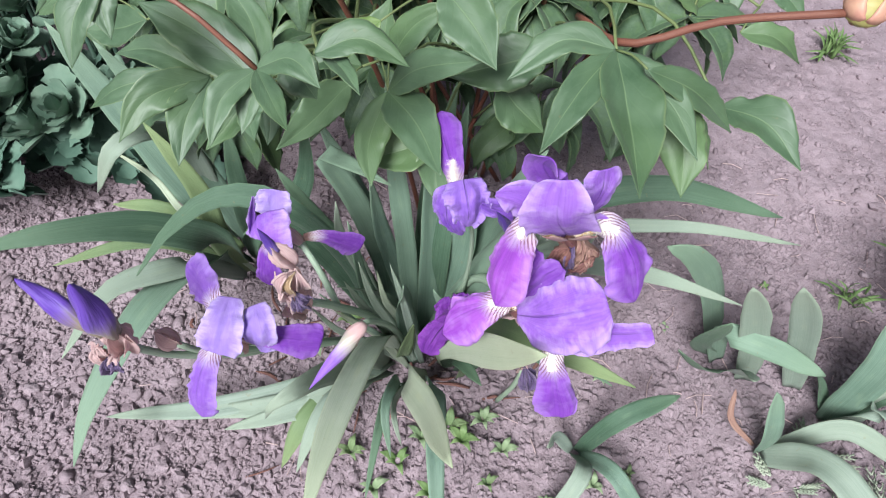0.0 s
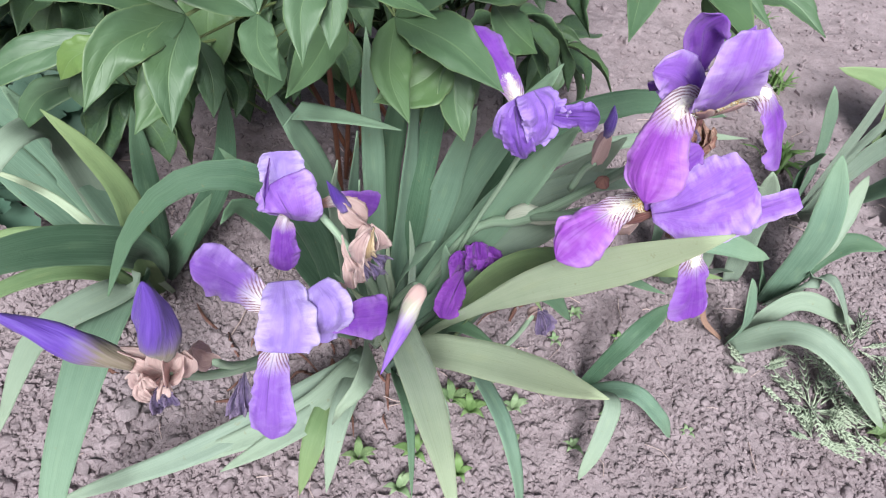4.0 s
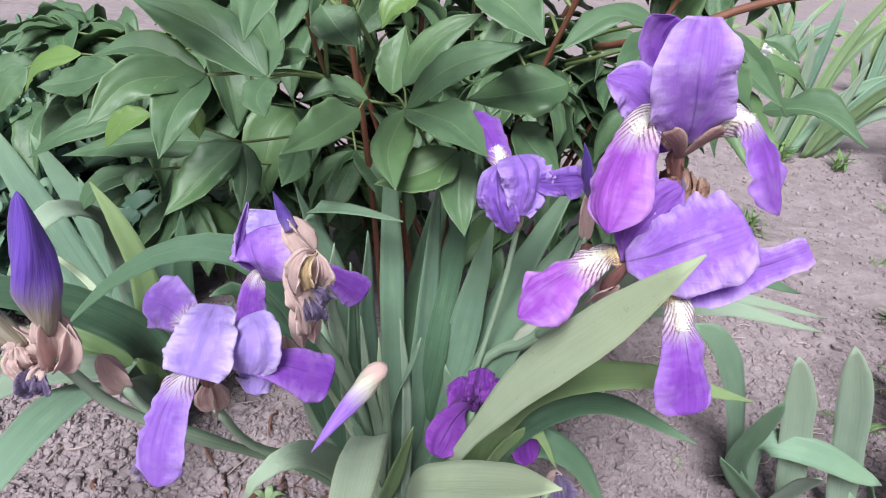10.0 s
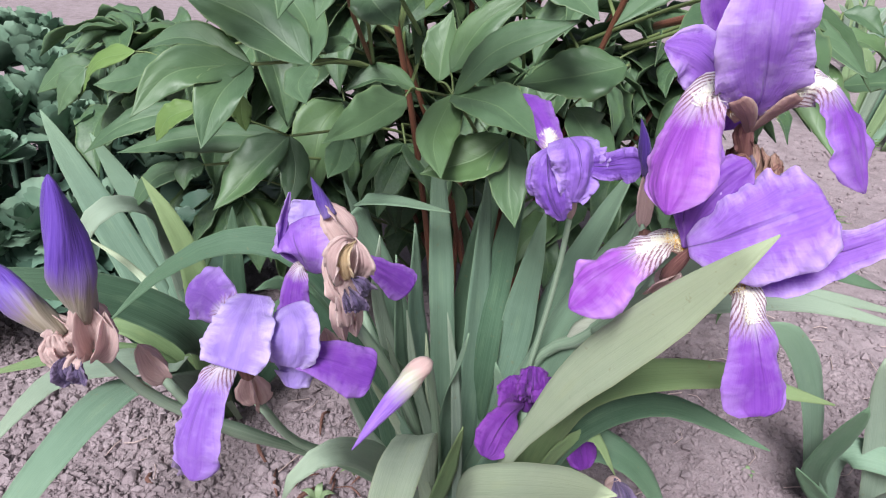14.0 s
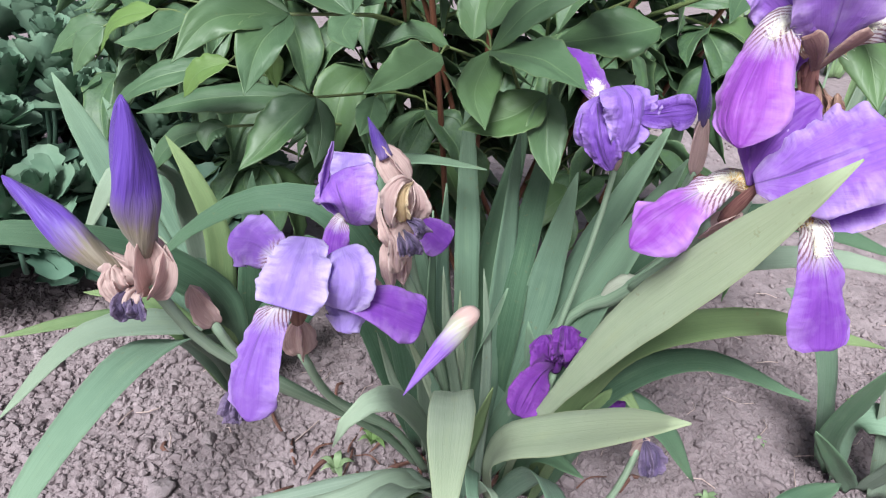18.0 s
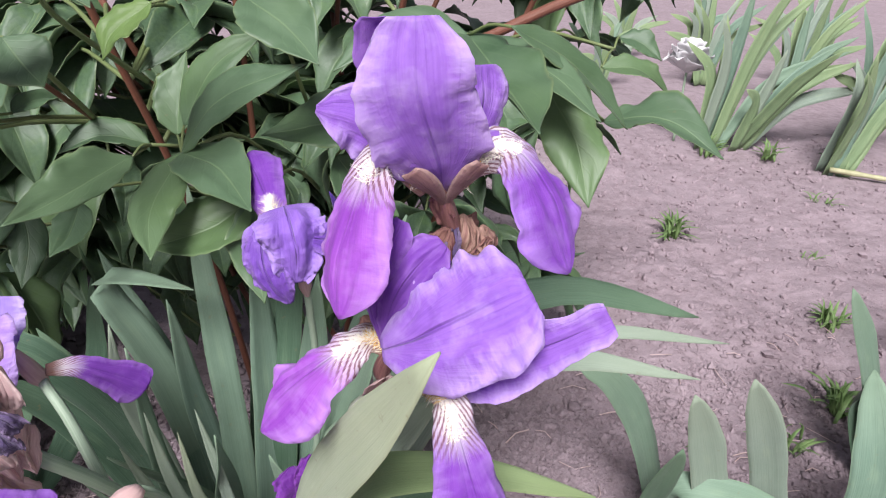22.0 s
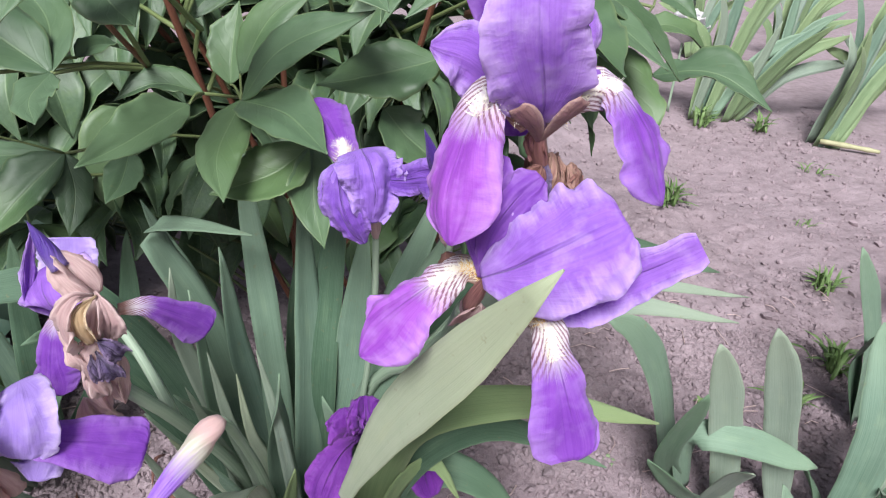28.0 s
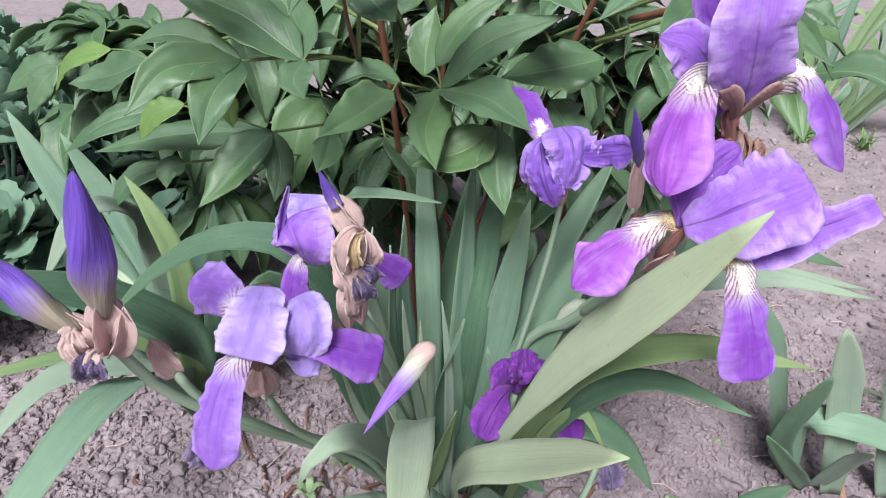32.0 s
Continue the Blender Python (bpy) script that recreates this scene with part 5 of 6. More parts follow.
crumple(gg, "withered_petal", [
    ([(-0.2834, -0.1237, 0.3994), (-0.2906, -0.1352, 0.4058), (-0.2935, -0.1352, 0.4181)], (-0.3, -1, 0.2), 0.0118, M_SPATHE, (0.6, -0.8, 0.2)),
    ([(-0.2848, -0.1237, 0.3994), (-0.2971, -0.1309, 0.4051), (-0.2992, -0.128, 0.4166)], (-0.6, -0.8, 0.2), 0.0118, M_STRAW, (-0.4, -0.9, 0.2)),
    ([(-0.2935, -0.1294, 0.4166), (-0.2964, -0.1388, 0.4094), (-0.292, -0.1395, 0.3979)], (0, -1, 0.1), 0.0104, M_SPATHE, (0.5, -0.8, 0)),
    ([(-0.282, -0.1237, 0.4008), (-0.2834, -0.1381, 0.4008), (-0.2848, -0.1381, 0.3907)], (0, -1, 0.3), 0.0104, M_SPATHE, (0.4, -0.9, 0.2)),
], "withered pale brown petal")
crumple(gg, "withered_tip", [
    ([(-0.2848, -0.1309, 0.4037), (-0.2877, -0.141, 0.3986), (-0.2848, -0.141, 0.3878)], (0, -1, 0.2), 0.0118, M_NIGHT, (0.4, -0.9, 0)),
    ([(-0.2834, -0.1309, 0.4022), (-0.2791, -0.141, 0.3965), (-0.2791, -0.1395, 0.3864)], (0.3, -1, 0.2), 0.0096, M_NIGHT, (-0.4, -0.9, 0)),
    ([(-0.234, -0.078, 0.305), (-0.237, -0.092, 0.295), (-0.24, -0.1, 0.275)], (-0.3, -0.9, 0.3), 0.018, M_NIGHT, (0.5, -0.9, 0)),
    ([(-0.238, -0.08, 0.3), (-0.244, -0.094, 0.288), (-0.242, -0.098, 0.27)], (0.3, -0.9, 0.3), 0.016, M_NIGHT, (-0.5, -0.9, 0)),
], "shrivelled dark blue flower tip")

ee = stalk((-0.05, 0.12, 0), "slender iris stalk with a slim drooping violet bud")
part("stem", tube("stem", [(-0.05, 0.12, -0.01), (-0.062, 0.05, 0.18), (-0.072, -0.02, 0.31), (-0.076, -0.046, 0.345)], 0.005, 0.0035, M_STEM, 8, 14), ee)
part("bud", spindle("bud", [(-0.074, -0.046, 0.346), (-0.086, -0.062, 0.342), (-0.104, -0.085, 0.33), (-0.124, -0.109, 0.314)], 0.0088, M_SLIMBUD, ((0, 0.45), (0.08, 0.9), (0.25, 1.0), (0.5, 0.8), (0.8, 0.4), (1, 0.03)), 12, 18, twist=1.0, lobes=3), ee, "slim bud, pink at its base and violet at its tip")

hh = stalk((0.02, 0.12, 0), "low iris flower of wilted dark magenta petals")
part("stem", tube("stem", [(0.01, 0.12, -0.01), (0.02, 0.08, 0.1), (0.026, 0.066, 0.21)], 0.005, 0.004, M_STEM), hh)
fh = part("flower", spindle("flower", [(0.026, 0.066, 0.205), (0.026, 0.06, 0.228)], 0.0065, M_DARK, POD), hh, "wilted dark magenta flower")
for k, (dx, dz) in enumerate(((0, 0.04), (-0.018, 0.03), (0.018, 0.03), (0.006, 0.026))):
    petal(fh, "standard", [(0.026, 0.062, 0.22), (0.026 + dx * 0.7, 0.048, 0.222 + dz * 0.6), (0.026 + dx, 0.056, 0.22 + dz * 1.2)], (dx * 20, -0.9, 0.3), 0.032, M_DARK, STANDARD, cup=0.5, ruffle=0.3, seed=22 + k, crinkle=0.25)
petal(fh, "fall", [(0.022, 0.055, 0.222), (0.008, 0.037, 0.226), (-0.006, 0.02, 0.216), (-0.016, 0.008, 0.196)], (-0.1, -0.9, 0.4), 0.037, M_DARK, STANDARD, cup=-0.2, seed=27)
petal(fh, "fall", [(0.03, 0.06, 0.222), (0.05, 0.05, 0.216), (0.074, 0.04, 0.198), (0.086, 0.03, 0.165)], (0.1, -0.9, 0.4), 0.036, M_DARK, STANDARD, cup=-0.2, seed=28)

ii = stalk((0.11, 0.03, 0), "short iris stalk with a shrivelled purple bloom near the soil")
part("stem", tube("stem", [(0.09, 0.05, -0.01), (0.105, 0.03, 0.08), (0.112, 0.02, 0.15)], 0.004, 0.0035, M_STEM, 8, 8), ii)
spathe(ii, [(0.11, 0.022, 0.14), (0.112, 0.018, 0.16), (0.116, 0.012, 0.172)], 0.007)
crumple(ii, "withered_bloom", [
    ([(0.113, 0.014, 0.17), (0.122, 0.002, 0.16), (0.122, -0.002, 0.138)], (0.2, -1, 0.3), 0.018, M_NIGHT, (0.5, -0.9, 0)),
    ([(0.112, 0.016, 0.17), (0.112, 0.0, 0.158), (0.116, -0.002, 0.138)], (-0.3, -1, 0.3), 0.016, M_NIGHT, (-0.4, -0.9, 0)),
    ([(0.114, 0.016, 0.168), (0.126, 0.01, 0.155), (0.126, 0.006, 0.14)], (0.8, -0.6, 0.3), 0.015, M_NIGHT, (0.8, -0.6, 0)),
], "shrivelled dark purple bloom")


# ---- peony ----
peony = thing("peony_bush", (0.0, 0.5, 0), "broad leafy green peony bush with reddish stems behind irises", "peony")
LEAFLETS = []
for k in range(10):
    bend = (0.0, 0.25, 0.5, 0.1, 0.7, 0.3, 0.15, 0.6, 0.4, 0.85)[k]
    LEAFLETS.append(ribbon("leaflet", [(0, 0, 0), ((0.02 + 0.008 * k) * (-1) ** k, 0.33, 0.08), (0.05 * (-1) ** (k // 2), 0.7, 0.07 - 0.2 * bend), (0, 1.0, -0.05 - 0.5 * bend)], (0, 0, 1), 0.37 + 0.05 * (k % 3), M_PEONY, LEAFLET, fold=0.3 + 0.03 * k, ruffle=0.17, waves=1.8, crinkle=0.06, thick=0.011, nu=8, nv=16, seed=70 + k, skew=0.14 * (-1) ** k, face_tip=(0.35 * (-1) ** k, 0, 1)))


def leaflet(parent, at, yaw, droop, length, roll=0.0, wide=1.0, kind=0):
    """A peony leaflet at a node, turned by yaw and tilted down by droop degrees."""
    ob = new("leaflet", LEAFLETS[kind % len(LEAFLETS)])
    ob.parent = parent
    ob.matrix_basis = Matrix.Translation(at) @ pose(0, 0, 0, 0, 0, yaw) @ pose(0, 0, 0, -droop, 0, 0) @ pose(0, 0, 0, 0, roll, 0) @ Matrix.Diagonal((length * wide, length, length, 1))
    return ob


def leaf_stalk(pts, r0=0.0024, r1=0.0015, mat=None):
    return part("leaf_stalk", tube("leaf_stalk", pts, r0, r1, mat or M_GREENSTEM, 6, 8), peony)


def near_leaf(pts, leaflets, seed, mat=None):
    """A leaf on its stalk (pts, root to node); leaflets: foot, middle and tip of the midrib, width, the way the upper side looks."""
    st = leaf_stalk(pts, mat=mat)
    r = np.random.default_rng(seed)
    for i, (foot, middle, tip, width, face, *young) in enumerate(leaflets):
        a, m, b = V(*foot), V(*middle), V(*tip)
        if np.linalg.norm(a - V(*pts[-1])) > 0.004:
            part("leaflet_stalk", tube("leaflet_stalk", [V(*pts[-1]), (V(*pts[-1]) + a) / 2 + V(0, 0, 0.004), a], 0.0012, 0.001, M_GREENSTEM, 6, 6), st)
        turn = tuple(V(*face) + r.normal(0, 0.22, 3))
        part("leaflet", ribbon("leaflet", [a, m, b], face, width * 1.12, young[0] if young else M_PEONY, LEAFLET, fold=r.uniform(0.2, 0.5), cup=r.uniform(-0.25, 0.05), ruffle=r.uniform(0.1, 0.2), waves=1.9, thick=0.0009, nu=14, nv=30, seed=seed + i, crinkle=0.045, skew=r.normal(0, 0.1), face_tip=turn), st)


near_leaf([(-0.144, 0.204, 0.505), (-0.15, 0.1, 0.57), (-0.146, 0.008, 0.618)], [
    ((-0.146, 0.008, 0.618), (-0.168, -0.019, 0.609), (-0.173, -0.049, 0.587), 0.021, (0.11, -0.49, 0.86)),
    ((-0.146, 0.008, 0.618), (-0.149, -0.01, 0.603), (-0.154, -0.031, 0.585), 0.018, (0.1, -0.61, 0.79)),
    ((-0.146, 0.008, 0.618), (-0.124, -0.031, 0.622), (-0.103, -0.069, 0.627), 0.018, (-0.09, -0.07, 0.99)),
    ((-0.146, 0.008, 0.618), (-0.116, 0.004, 0.632), (-0.09, -0.019, 0.625), 0.024, (-0.17, -0.33, 0.93)),
], 200, M_REDSTEM)
near_leaf([(-0.1, 0.2, 0.54), (-0.12, 0.1, 0.6), (-0.098, 0.018, 0.628)], [
    ((-0.1, 0.01, 0.633), (-0.065, 0.021, 0.642), (-0.028, 0.014, 0.624), 0.024, (0.12, -0.45, 0.88)),
    ((-0.096, 0.026, 0.621), (-0.079, 0.006, 0.626), (-0.061, -0.021, 0.623), 0.015, (-0.14, -0.18, 0.97)),
], 210)
near_leaf([(-0.1, 0.42, 0.42), (-0.16, 0.22, 0.505), (-0.239, 0.117, 0.521)], [
    ((-0.239, 0.117, 0.521), (-0.296, 0.132, 0.536), (-0.345, 0.144, 0.521), 0.028, (-0.07, -0.52, 0.85)),
    ((-0.239, 0.117, 0.521), (-0.289, 0.081, 0.519), (-0.316, 0.048, 0.49), 0.032, (0.16, -0.55, 0.82)),
    ((-0.239, 0.117, 0.521), (-0.256, 0.077, 0.501), (-0.26, 0.039, 0.472), 0.033, (0.14, -0.55, 0.82)),
    ((-0.307, 0.17, 0.465), (-0.338, 0.173, 0.45), (-0.356, 0.178, 0.425), 0.025, (-0.38, -0.64, 0.67), M_YOUNG),
    ((-0.265, 0.17, 0.479), (-0.266, 0.172, 0.461), (-0.265, 0.175, 0.442), 0.017, (0.27, -0.93, 0.25), M_YOUNG),
], 220)
near_leaf([(-0.05, 0.45, 0.32), (-0.14, 0.34, 0.4), (-0.24, 0.247, 0.415)], [
    ((-0.24, 0.247, 0.415), (-0.273, 0.221, 0.388), (-0.311, 0.188, 0.348), 0.045, (-0.03, -0.67, 0.74)),
    ((-0.24, 0.247, 0.415), (-0.351, 0.259, 0.402), (-0.445, 0.272, 0.374), 0.038, (-0.15, -0.52, 0.84)),
    ((-0.24, 0.247, 0.415), (-0.231, 0.226, 0.385), (-0.234, 0.2, 0.352), 0.031, (0.12, -0.74, 0.66)),
    ((-0.322, 0.2, 0.455), (-0.39, 0.193, 0.435), (-0.439, 0.192, 0.402), 0.032, (-0.18, -0.61, 0.77)),
], 230)
near_leaf([(-0.1, 0.42, 0.3), (-0.22, 0.33, 0.36), (-0.338, 0.25, 0.374)], [
    ((-0.355, 0.25, 0.369), (-0.398, 0.254, 0.351), (-0.433, 0.25, 0.307), 0.031, (-0.32, -0.66, 0.68)),
    ((-0.338, 0.25, 0.374), (-0.354, 0.24, 0.368), (-0.357, 0.231, 0.35), 0.025, (-0.01, -0.72, 0.7)),
], 240)
near_leaf([(-0.144, 0.204, 0.505), (-0.17, 0.15, 0.52), (-0.186, 0.107, 0.526)], [
    ((-0.186, 0.107, 0.526), (-0.189, 0.072, 0.518), (-0.177, 0.04, 0.512), 0.025, (0.06, -0.28, 0.96)),
    ((-0.186, 0.107, 0.526), (-0.246, 0.136, 0.558), (-0.311, 0.16, 0.572), 0.05, (0.08, -0.56, 0.83)),
    ((-0.186, 0.107, 0.526), (-0.2, 0.156, 0.553), (-0.237, 0.2, 0.579), 0.034, (0.04, -0.5, 0.86)),
    ((-0.179, 0.14, 0.529), (-0.17, 0.171, 0.532), (-0.153, 0.2, 0.52), 0.02, (0.33, -0.17, 0.93)),
], 250)
near_leaf([(-0.144, 0.204, 0.505), (-0.14, 0.12, 0.56), (-0.138, 0.06, 0.595)], [
    ((-0.138, 0.06, 0.595), (-0.123, 0.045, 0.581), (-0.109, 0.03, 0.574), 0.033, (0.02, -0.57, 0.82)),
], 260)
near_leaf([(0.0, 0.36, 0.4), (-0.04, 0.25, 0.48), (-0.066, 0.138, 0.5)], [
    ((-0.066, 0.138, 0.5), (-0.079, 0.09, 0.475), (-0.073, 0.044, 0.457), 0.033, (0.01, -0.44, 0.9)),
    ((-0.066, 0.138, 0.5), (-0.031, 0.082, 0.507), (-0.003, 0.023, 0.5), 0.042, (-0.25, -0.26, 0.93)),
    ((-0.066, 0.138, 0.5), (-0.032, 0.119, 0.545), (0.032, 0.095, 0.577), 0.032, (-0.53, -0.54, 0.66)),
    ((-0.069, 0.17, 0.512), (-0.042, 0.17, 0.557), (-0.001, 0.17, 0.586), 0.03, (-0.35, -0.76, 0.55)),
    ((-0.08, 0.19, 0.498), (-0.077, 0.202, 0.528), (-0.07, 0.215, 0.561), 0.033, (-0.07, -0.87, 0.49)),
], 270)
near_leaf([(-0.02, 0.36, 0.38), (-0.06, 0.26, 0.46), (-0.102, 0.19, 0.49)], [
    ((-0.102, 0.19, 0.49), (-0.137, 0.185, 0.5), (-0.169, 0.175, 0.487), 0.027, (0.08, -0.56, 0.82)),
    ((-0.11, 0.165, 0.488), (-0.138, 0.12, 0.482), (-0.172, 0.072, 0.471), 0.034, (0.19, -0.37, 0.91)),
    ((-0.173, 0.21, 0.431), (-0.175, 0.178, 0.413), (-0.182, 0.15, 0.408), 0.03, (0.09, -0.4, 0.91)),
], 280)
near_leaf([(0.04, 0.38, 0.36), (0.01, 0.24, 0.45), (-0.012, 0.12, 0.47)], [
    ((-0.016, 0.12, 0.47), (-0.044, 0.108, 0.45), (-0.091, 0.1, 0.438), 0.046, (-0.15, -0.58, 0.8)),
    ((-0.012, 0.12, 0.47), (-0.012, 0.095, 0.433), (-0.006, 0.072, 0.404), 0.033, (-0.03, -0.76, 0.65)),
], 290)
near_leaf([(0.02, 0.36, 0.48), (0.0, 0.26, 0.58), (-0.013, 0.148, 0.613)], [
    ((-0.013, 0.148, 0.613), (0.017, 0.112, 0.597), (0.04, 0.078, 0.579), 0.043, (-0.13, -0.53, 0.84)),
    ((-0.061, 0.09, 0.613), (-0.085, 0.085, 0.595), (-0.092, 0.08, 0.579), 0.024, (-0.27, -0.75, 0.61), M_YOUNG),
], 300)
near_leaf([(0.1, 0.42, 0.4), (0.12, 0.28, 0.5), (0.097, 0.19, 0.524)], [
    ((0.097, 0.19, 0.524), (0.042, 0.174, 0.511), (-0.009, 0.16, 0.507), 0.054, (-0.01, -0.54, 0.84)),
    ((0.049, 0.19, 0.48), (0.07, 0.181, 0.454), (0.103, 0.17, 0.43), 0.049, (0.2, -0.72, 0.67)),
], 310)
near_leaf([(0.08, 0.4, 0.5), (0.14, 0.2, 0.58), (0.14, 0.091, 0.598)], [
    ((0.14, 0.091, 0.598), (0.093, 0.091, 0.604), (0.049, 0.068, 0.577), 0.029, (-0.08, -0.47, 0.88)),
    ((0.14, 0.091, 0.598), (0.111, 0.051, 0.584), (0.079, 0.001, 0.557), 0.03, (-0.04, -0.41, 0.91)),
    ((0.14, 0.091, 0.598), (0.149, 0.012, 0.582), (0.15, -0.058, 0.574), 0.044, (-0.11, -0.22, 0.97)),
    ((0.14, 0.091, 0.598), (0.183, 0.04, 0.582), (0.204, -0.004, 0.565), 0.033, (-0.13, -0.41, 0.9)),
    ((0.159, 0.05, 0.61), (0.206, 0.056, 0.585), (0.251, 0.06, 0.542), 0.026, (0.34, -0.68, 0.65)),
], 320)
near_leaf([(0.12, 0.3, 0.52), (0.2, 0.2, 0.57), (0.251, 0.103, 0.536)], [
    ((0.251, 0.103, 0.536), (0.283, 0.069, 0.546), (0.31, 0.03, 0.53), 0.037, (-0.33, -0.4, 0.85)),
    ((0.195, 0.075, 0.566), (0.208, 0.044, 0.539), (0.212, 0.014, 0.503), 0.039, (-0.13, -0.69, 0.71)),
], 330)
near_leaf([(0.15, 0.42, 0.5), (0.24, 0.3, 0.57), (0.3, 0.22, 0.57)], [
    ((0.279, 0.19, 0.559), (0.312, 0.186, 0.557), (0.344, 0.179, 0.535), 0.026, (0.08, -0.64, 0.76)),
    ((0.312, 0.24, 0.577), (0.329, 0.231, 0.574), (0.348, 0.22, 0.56), 0.023, (-0.06, -0.65, 0.75)),
], 340)
near_leaf([(-0.1, 0.5, 0.44), (-0.3, 0.46, 0.49), (-0.463, 0.42, 0.468)], [
    ((-0.463, 0.42, 0.468), (-0.521, 0.432, 0.468), (-0.58, 0.44, 0.449), 0.037, (-0.13, -0.53, 0.84)),
    ((-0.5, 0.36, 0.453), (-0.541, 0.36, 0.44), (-0.576, 0.36, 0.412), 0.035, (-0.23, -0.64, 0.73)),
    ((-0.494, 0.33, 0.455), (-0.521, 0.328, 0.427), (-0.539, 0.331, 0.395), 0.036, (-0.26, -0.82, 0.51)),
], 350)
near_leaf([(-0.1, 0.45, 0.44), (-0.25, 0.36, 0.5), (-0.366, 0.26, 0.484)], [
    ((-0.366, 0.26, 0.484), (-0.412, 0.27, 0.462), (-0.462, 0.28, 0.449), 0.045, (-0.26, -0.53, 0.8)),
    ((-0.419, 0.3, 0.484), (-0.472, 0.315, 0.465), (-0.511, 0.33, 0.414), 0.028, (-0.41, -0.58, 0.7), M_YOUNG),
], 360)

near_leaf([(-0.146, 0.008, 0.618), (-0.171, 0.012, 0.644), (-0.201, 0.02, 0.665), (-0.263, 0.046, 0.668)], [
    ((-0.263, 0.046, 0.665), (-0.282, 0.024, 0.645), (-0.289, 0.001, 0.613), 0.03, (-0.3, -0.6, 0.7)),
    ((-0.258, 0.046, 0.665), (-0.262, 0.03, 0.652), (-0.256, 0.014, 0.632), 0.02, (0.2, -0.6, 0.7)),
    ((-0.268, 0.05, 0.665), (-0.305, 0.06, 0.66), (-0.335, 0.05, 0.625), 0.03, (-0.3, -0.5, 0.8)),
], 370, M_REDSTEM)

# stems of the bush, and the leaves of its inner and far sides
rng = np.random.default_rng(5)
tops = [(-0.148, 0.14, 0.7), (0.13, 0.2, 0.72), (-0.05, 0.3, 0.8), (-0.33, 0.34, 0.72), (0.3, 0.34, 0.7), (0.08, 0.5, 0.86), (-0.2, 0.52, 0.84), (0.28, 0.56, 0.78), (-0.42, 0.56, 0.74), (0.0, 0.72, 0.86), (0.42, 0.6, 0.64), (-0.16, 0.3, 0.6)]
for i, (x, y, z) in enumerate(tops):
    foot = V(0.1 * rng.normal() * 0.7, 0.46 + 0.05 * rng.normal(), -0.01)
    top = V(x, y, z)
    line = curve([foot, foot * 0.55 + top * 0.45 + V(0, 0.03, 0.05), top], 20)
    part("stem", tube("stem", line[::4], 0.0044, 0.003, M_REDSTEM, 8, 14), peony)
    for k in range(11):
        s = line[int(rng.integers(9, 21))]
        a = rng.uniform(0, 2 * math.pi)
        out = V(math.cos(a), math.sin(a), 0) * rng.uniform(0.07, 0.15)
        node = s + out + V(0, 0, rng.uniform(-0.03, 0.05))
        if node[1] < 0.4:
            node[1] += 0.17
        node[1] = max(node[1], 0.37)
        st = leaf_stalk([s, (s + node) / 2 + V(0, 0, 0.02), node])
        st.location = -peony.location
        yaw = math.degrees(math.atan2(-out[0], out[1]))
        for j in range(5):
            leaflet(st, node, yaw + (j - 2) * 42 + rng.normal(0, 14), rng.uniform(-18, 30), rng.uniform(0.075, 0.115), rng.normal(0, 16), rng.uniform(0.85, 1.2), int(rng.integers(0, 10)))
# leaves of the left flank
for k in range(22):
    node = V(rng.uniform(-0.52, -0.28), rng.uniform(0.38, 0.58), rng.uniform(0.34, 0.5))
    st = leaf_stalk([(-0.15, 0.48, node[2] - 0.12), (node + V(-0.15, 0.48, node[2] - 0.06)) / 2, node])
    for j in range(5):
        leaflet(st, node, 105 + (j - 2) * 42 + rng.normal(0, 14), rng.uniform(-10, 30), rng.uniform(0.075, 0.115), rng.normal(0, 16), rng.uniform(0.9, 1.2), int(rng.integers(0, 10)))
# low inner leaves
for k in range(16):
    node = V(rng.uniform(-0.36, 0.32), rng.uniform(0.32, 0.46), rng.uniform(0.28, 0.5))
    st = leaf_stalk([(node[0] * 0.3, 0.5, node[2] - 0.12), node + V(0, 0.05, 0.01), node])
    for j in range(4):
        leaflet(st, node, 180 + (j - 1.5) * 50 + rng.normal(0, 14), rng.uniform(15, 55), rng.uniform(0.09, 0.13), rng.normal(0, 16), rng.uniform(0.9, 1.2), int(rng.integers(0, 10)))
# leaves deep in the bush, near its foot and at its back
for k in range(30):
    node = V(rng.uniform(-0.6, 0.42), rng.uniform(0.52, 0.82), rng.uniform(0.12, 0.5))
    st = leaf_stalk([(node[0] * 0.3, 0.55, node[2] * 0.5), node * 0.6 + V(0, 0.24, 0.03), node])
    for j in range(5):
        leaflet(st, node, 180 + (j - 2) * 55 + rng.normal(0, 20), rng.uniform(0, 40), rng.uniform(0.1, 0.14), rng.normal(0, 16), rng.uniform(0.9, 1.2), int(rng.integers(0, 10)))
# flower buds on red stalks
def peony_bud(stem, at, size):
    part("bud_stalk", tube("bud_stalk", stem, 0.0038, 0.0034, M_REDSTEM, 8, 12), peony)
    bud = part("bud", spindle("bud", [V(*at) - V(0, 0, size * 0.9), V(*at), V(*at) + V(0, 0, size * 0.9)], size, M_PBUD, ((0, 0.3), (0.2, 0.85), (0.5, 1.0), (0.8, 0.7), (1, 0.1)), 16, 14), peony, "round green peony bud with a pink blush")
    for k in range(4):
        a = k * 1.6 + 0.4
        d = V(math.cos(a), math.sin(a), 0)
        part("sepal", ribbon("sepal", [V(*at) + d * size * 0.5 - V(0, 0, size * 0.8), V(*at) + d * size * 1.06, V(*at) + d * size * 0.6 + V(0, 0, size * 0.85)], tuple(d), size * 1.5, M_PBUDRED, LENS, cup=-0.4, nu=8, nv=10, seed=k), bud)


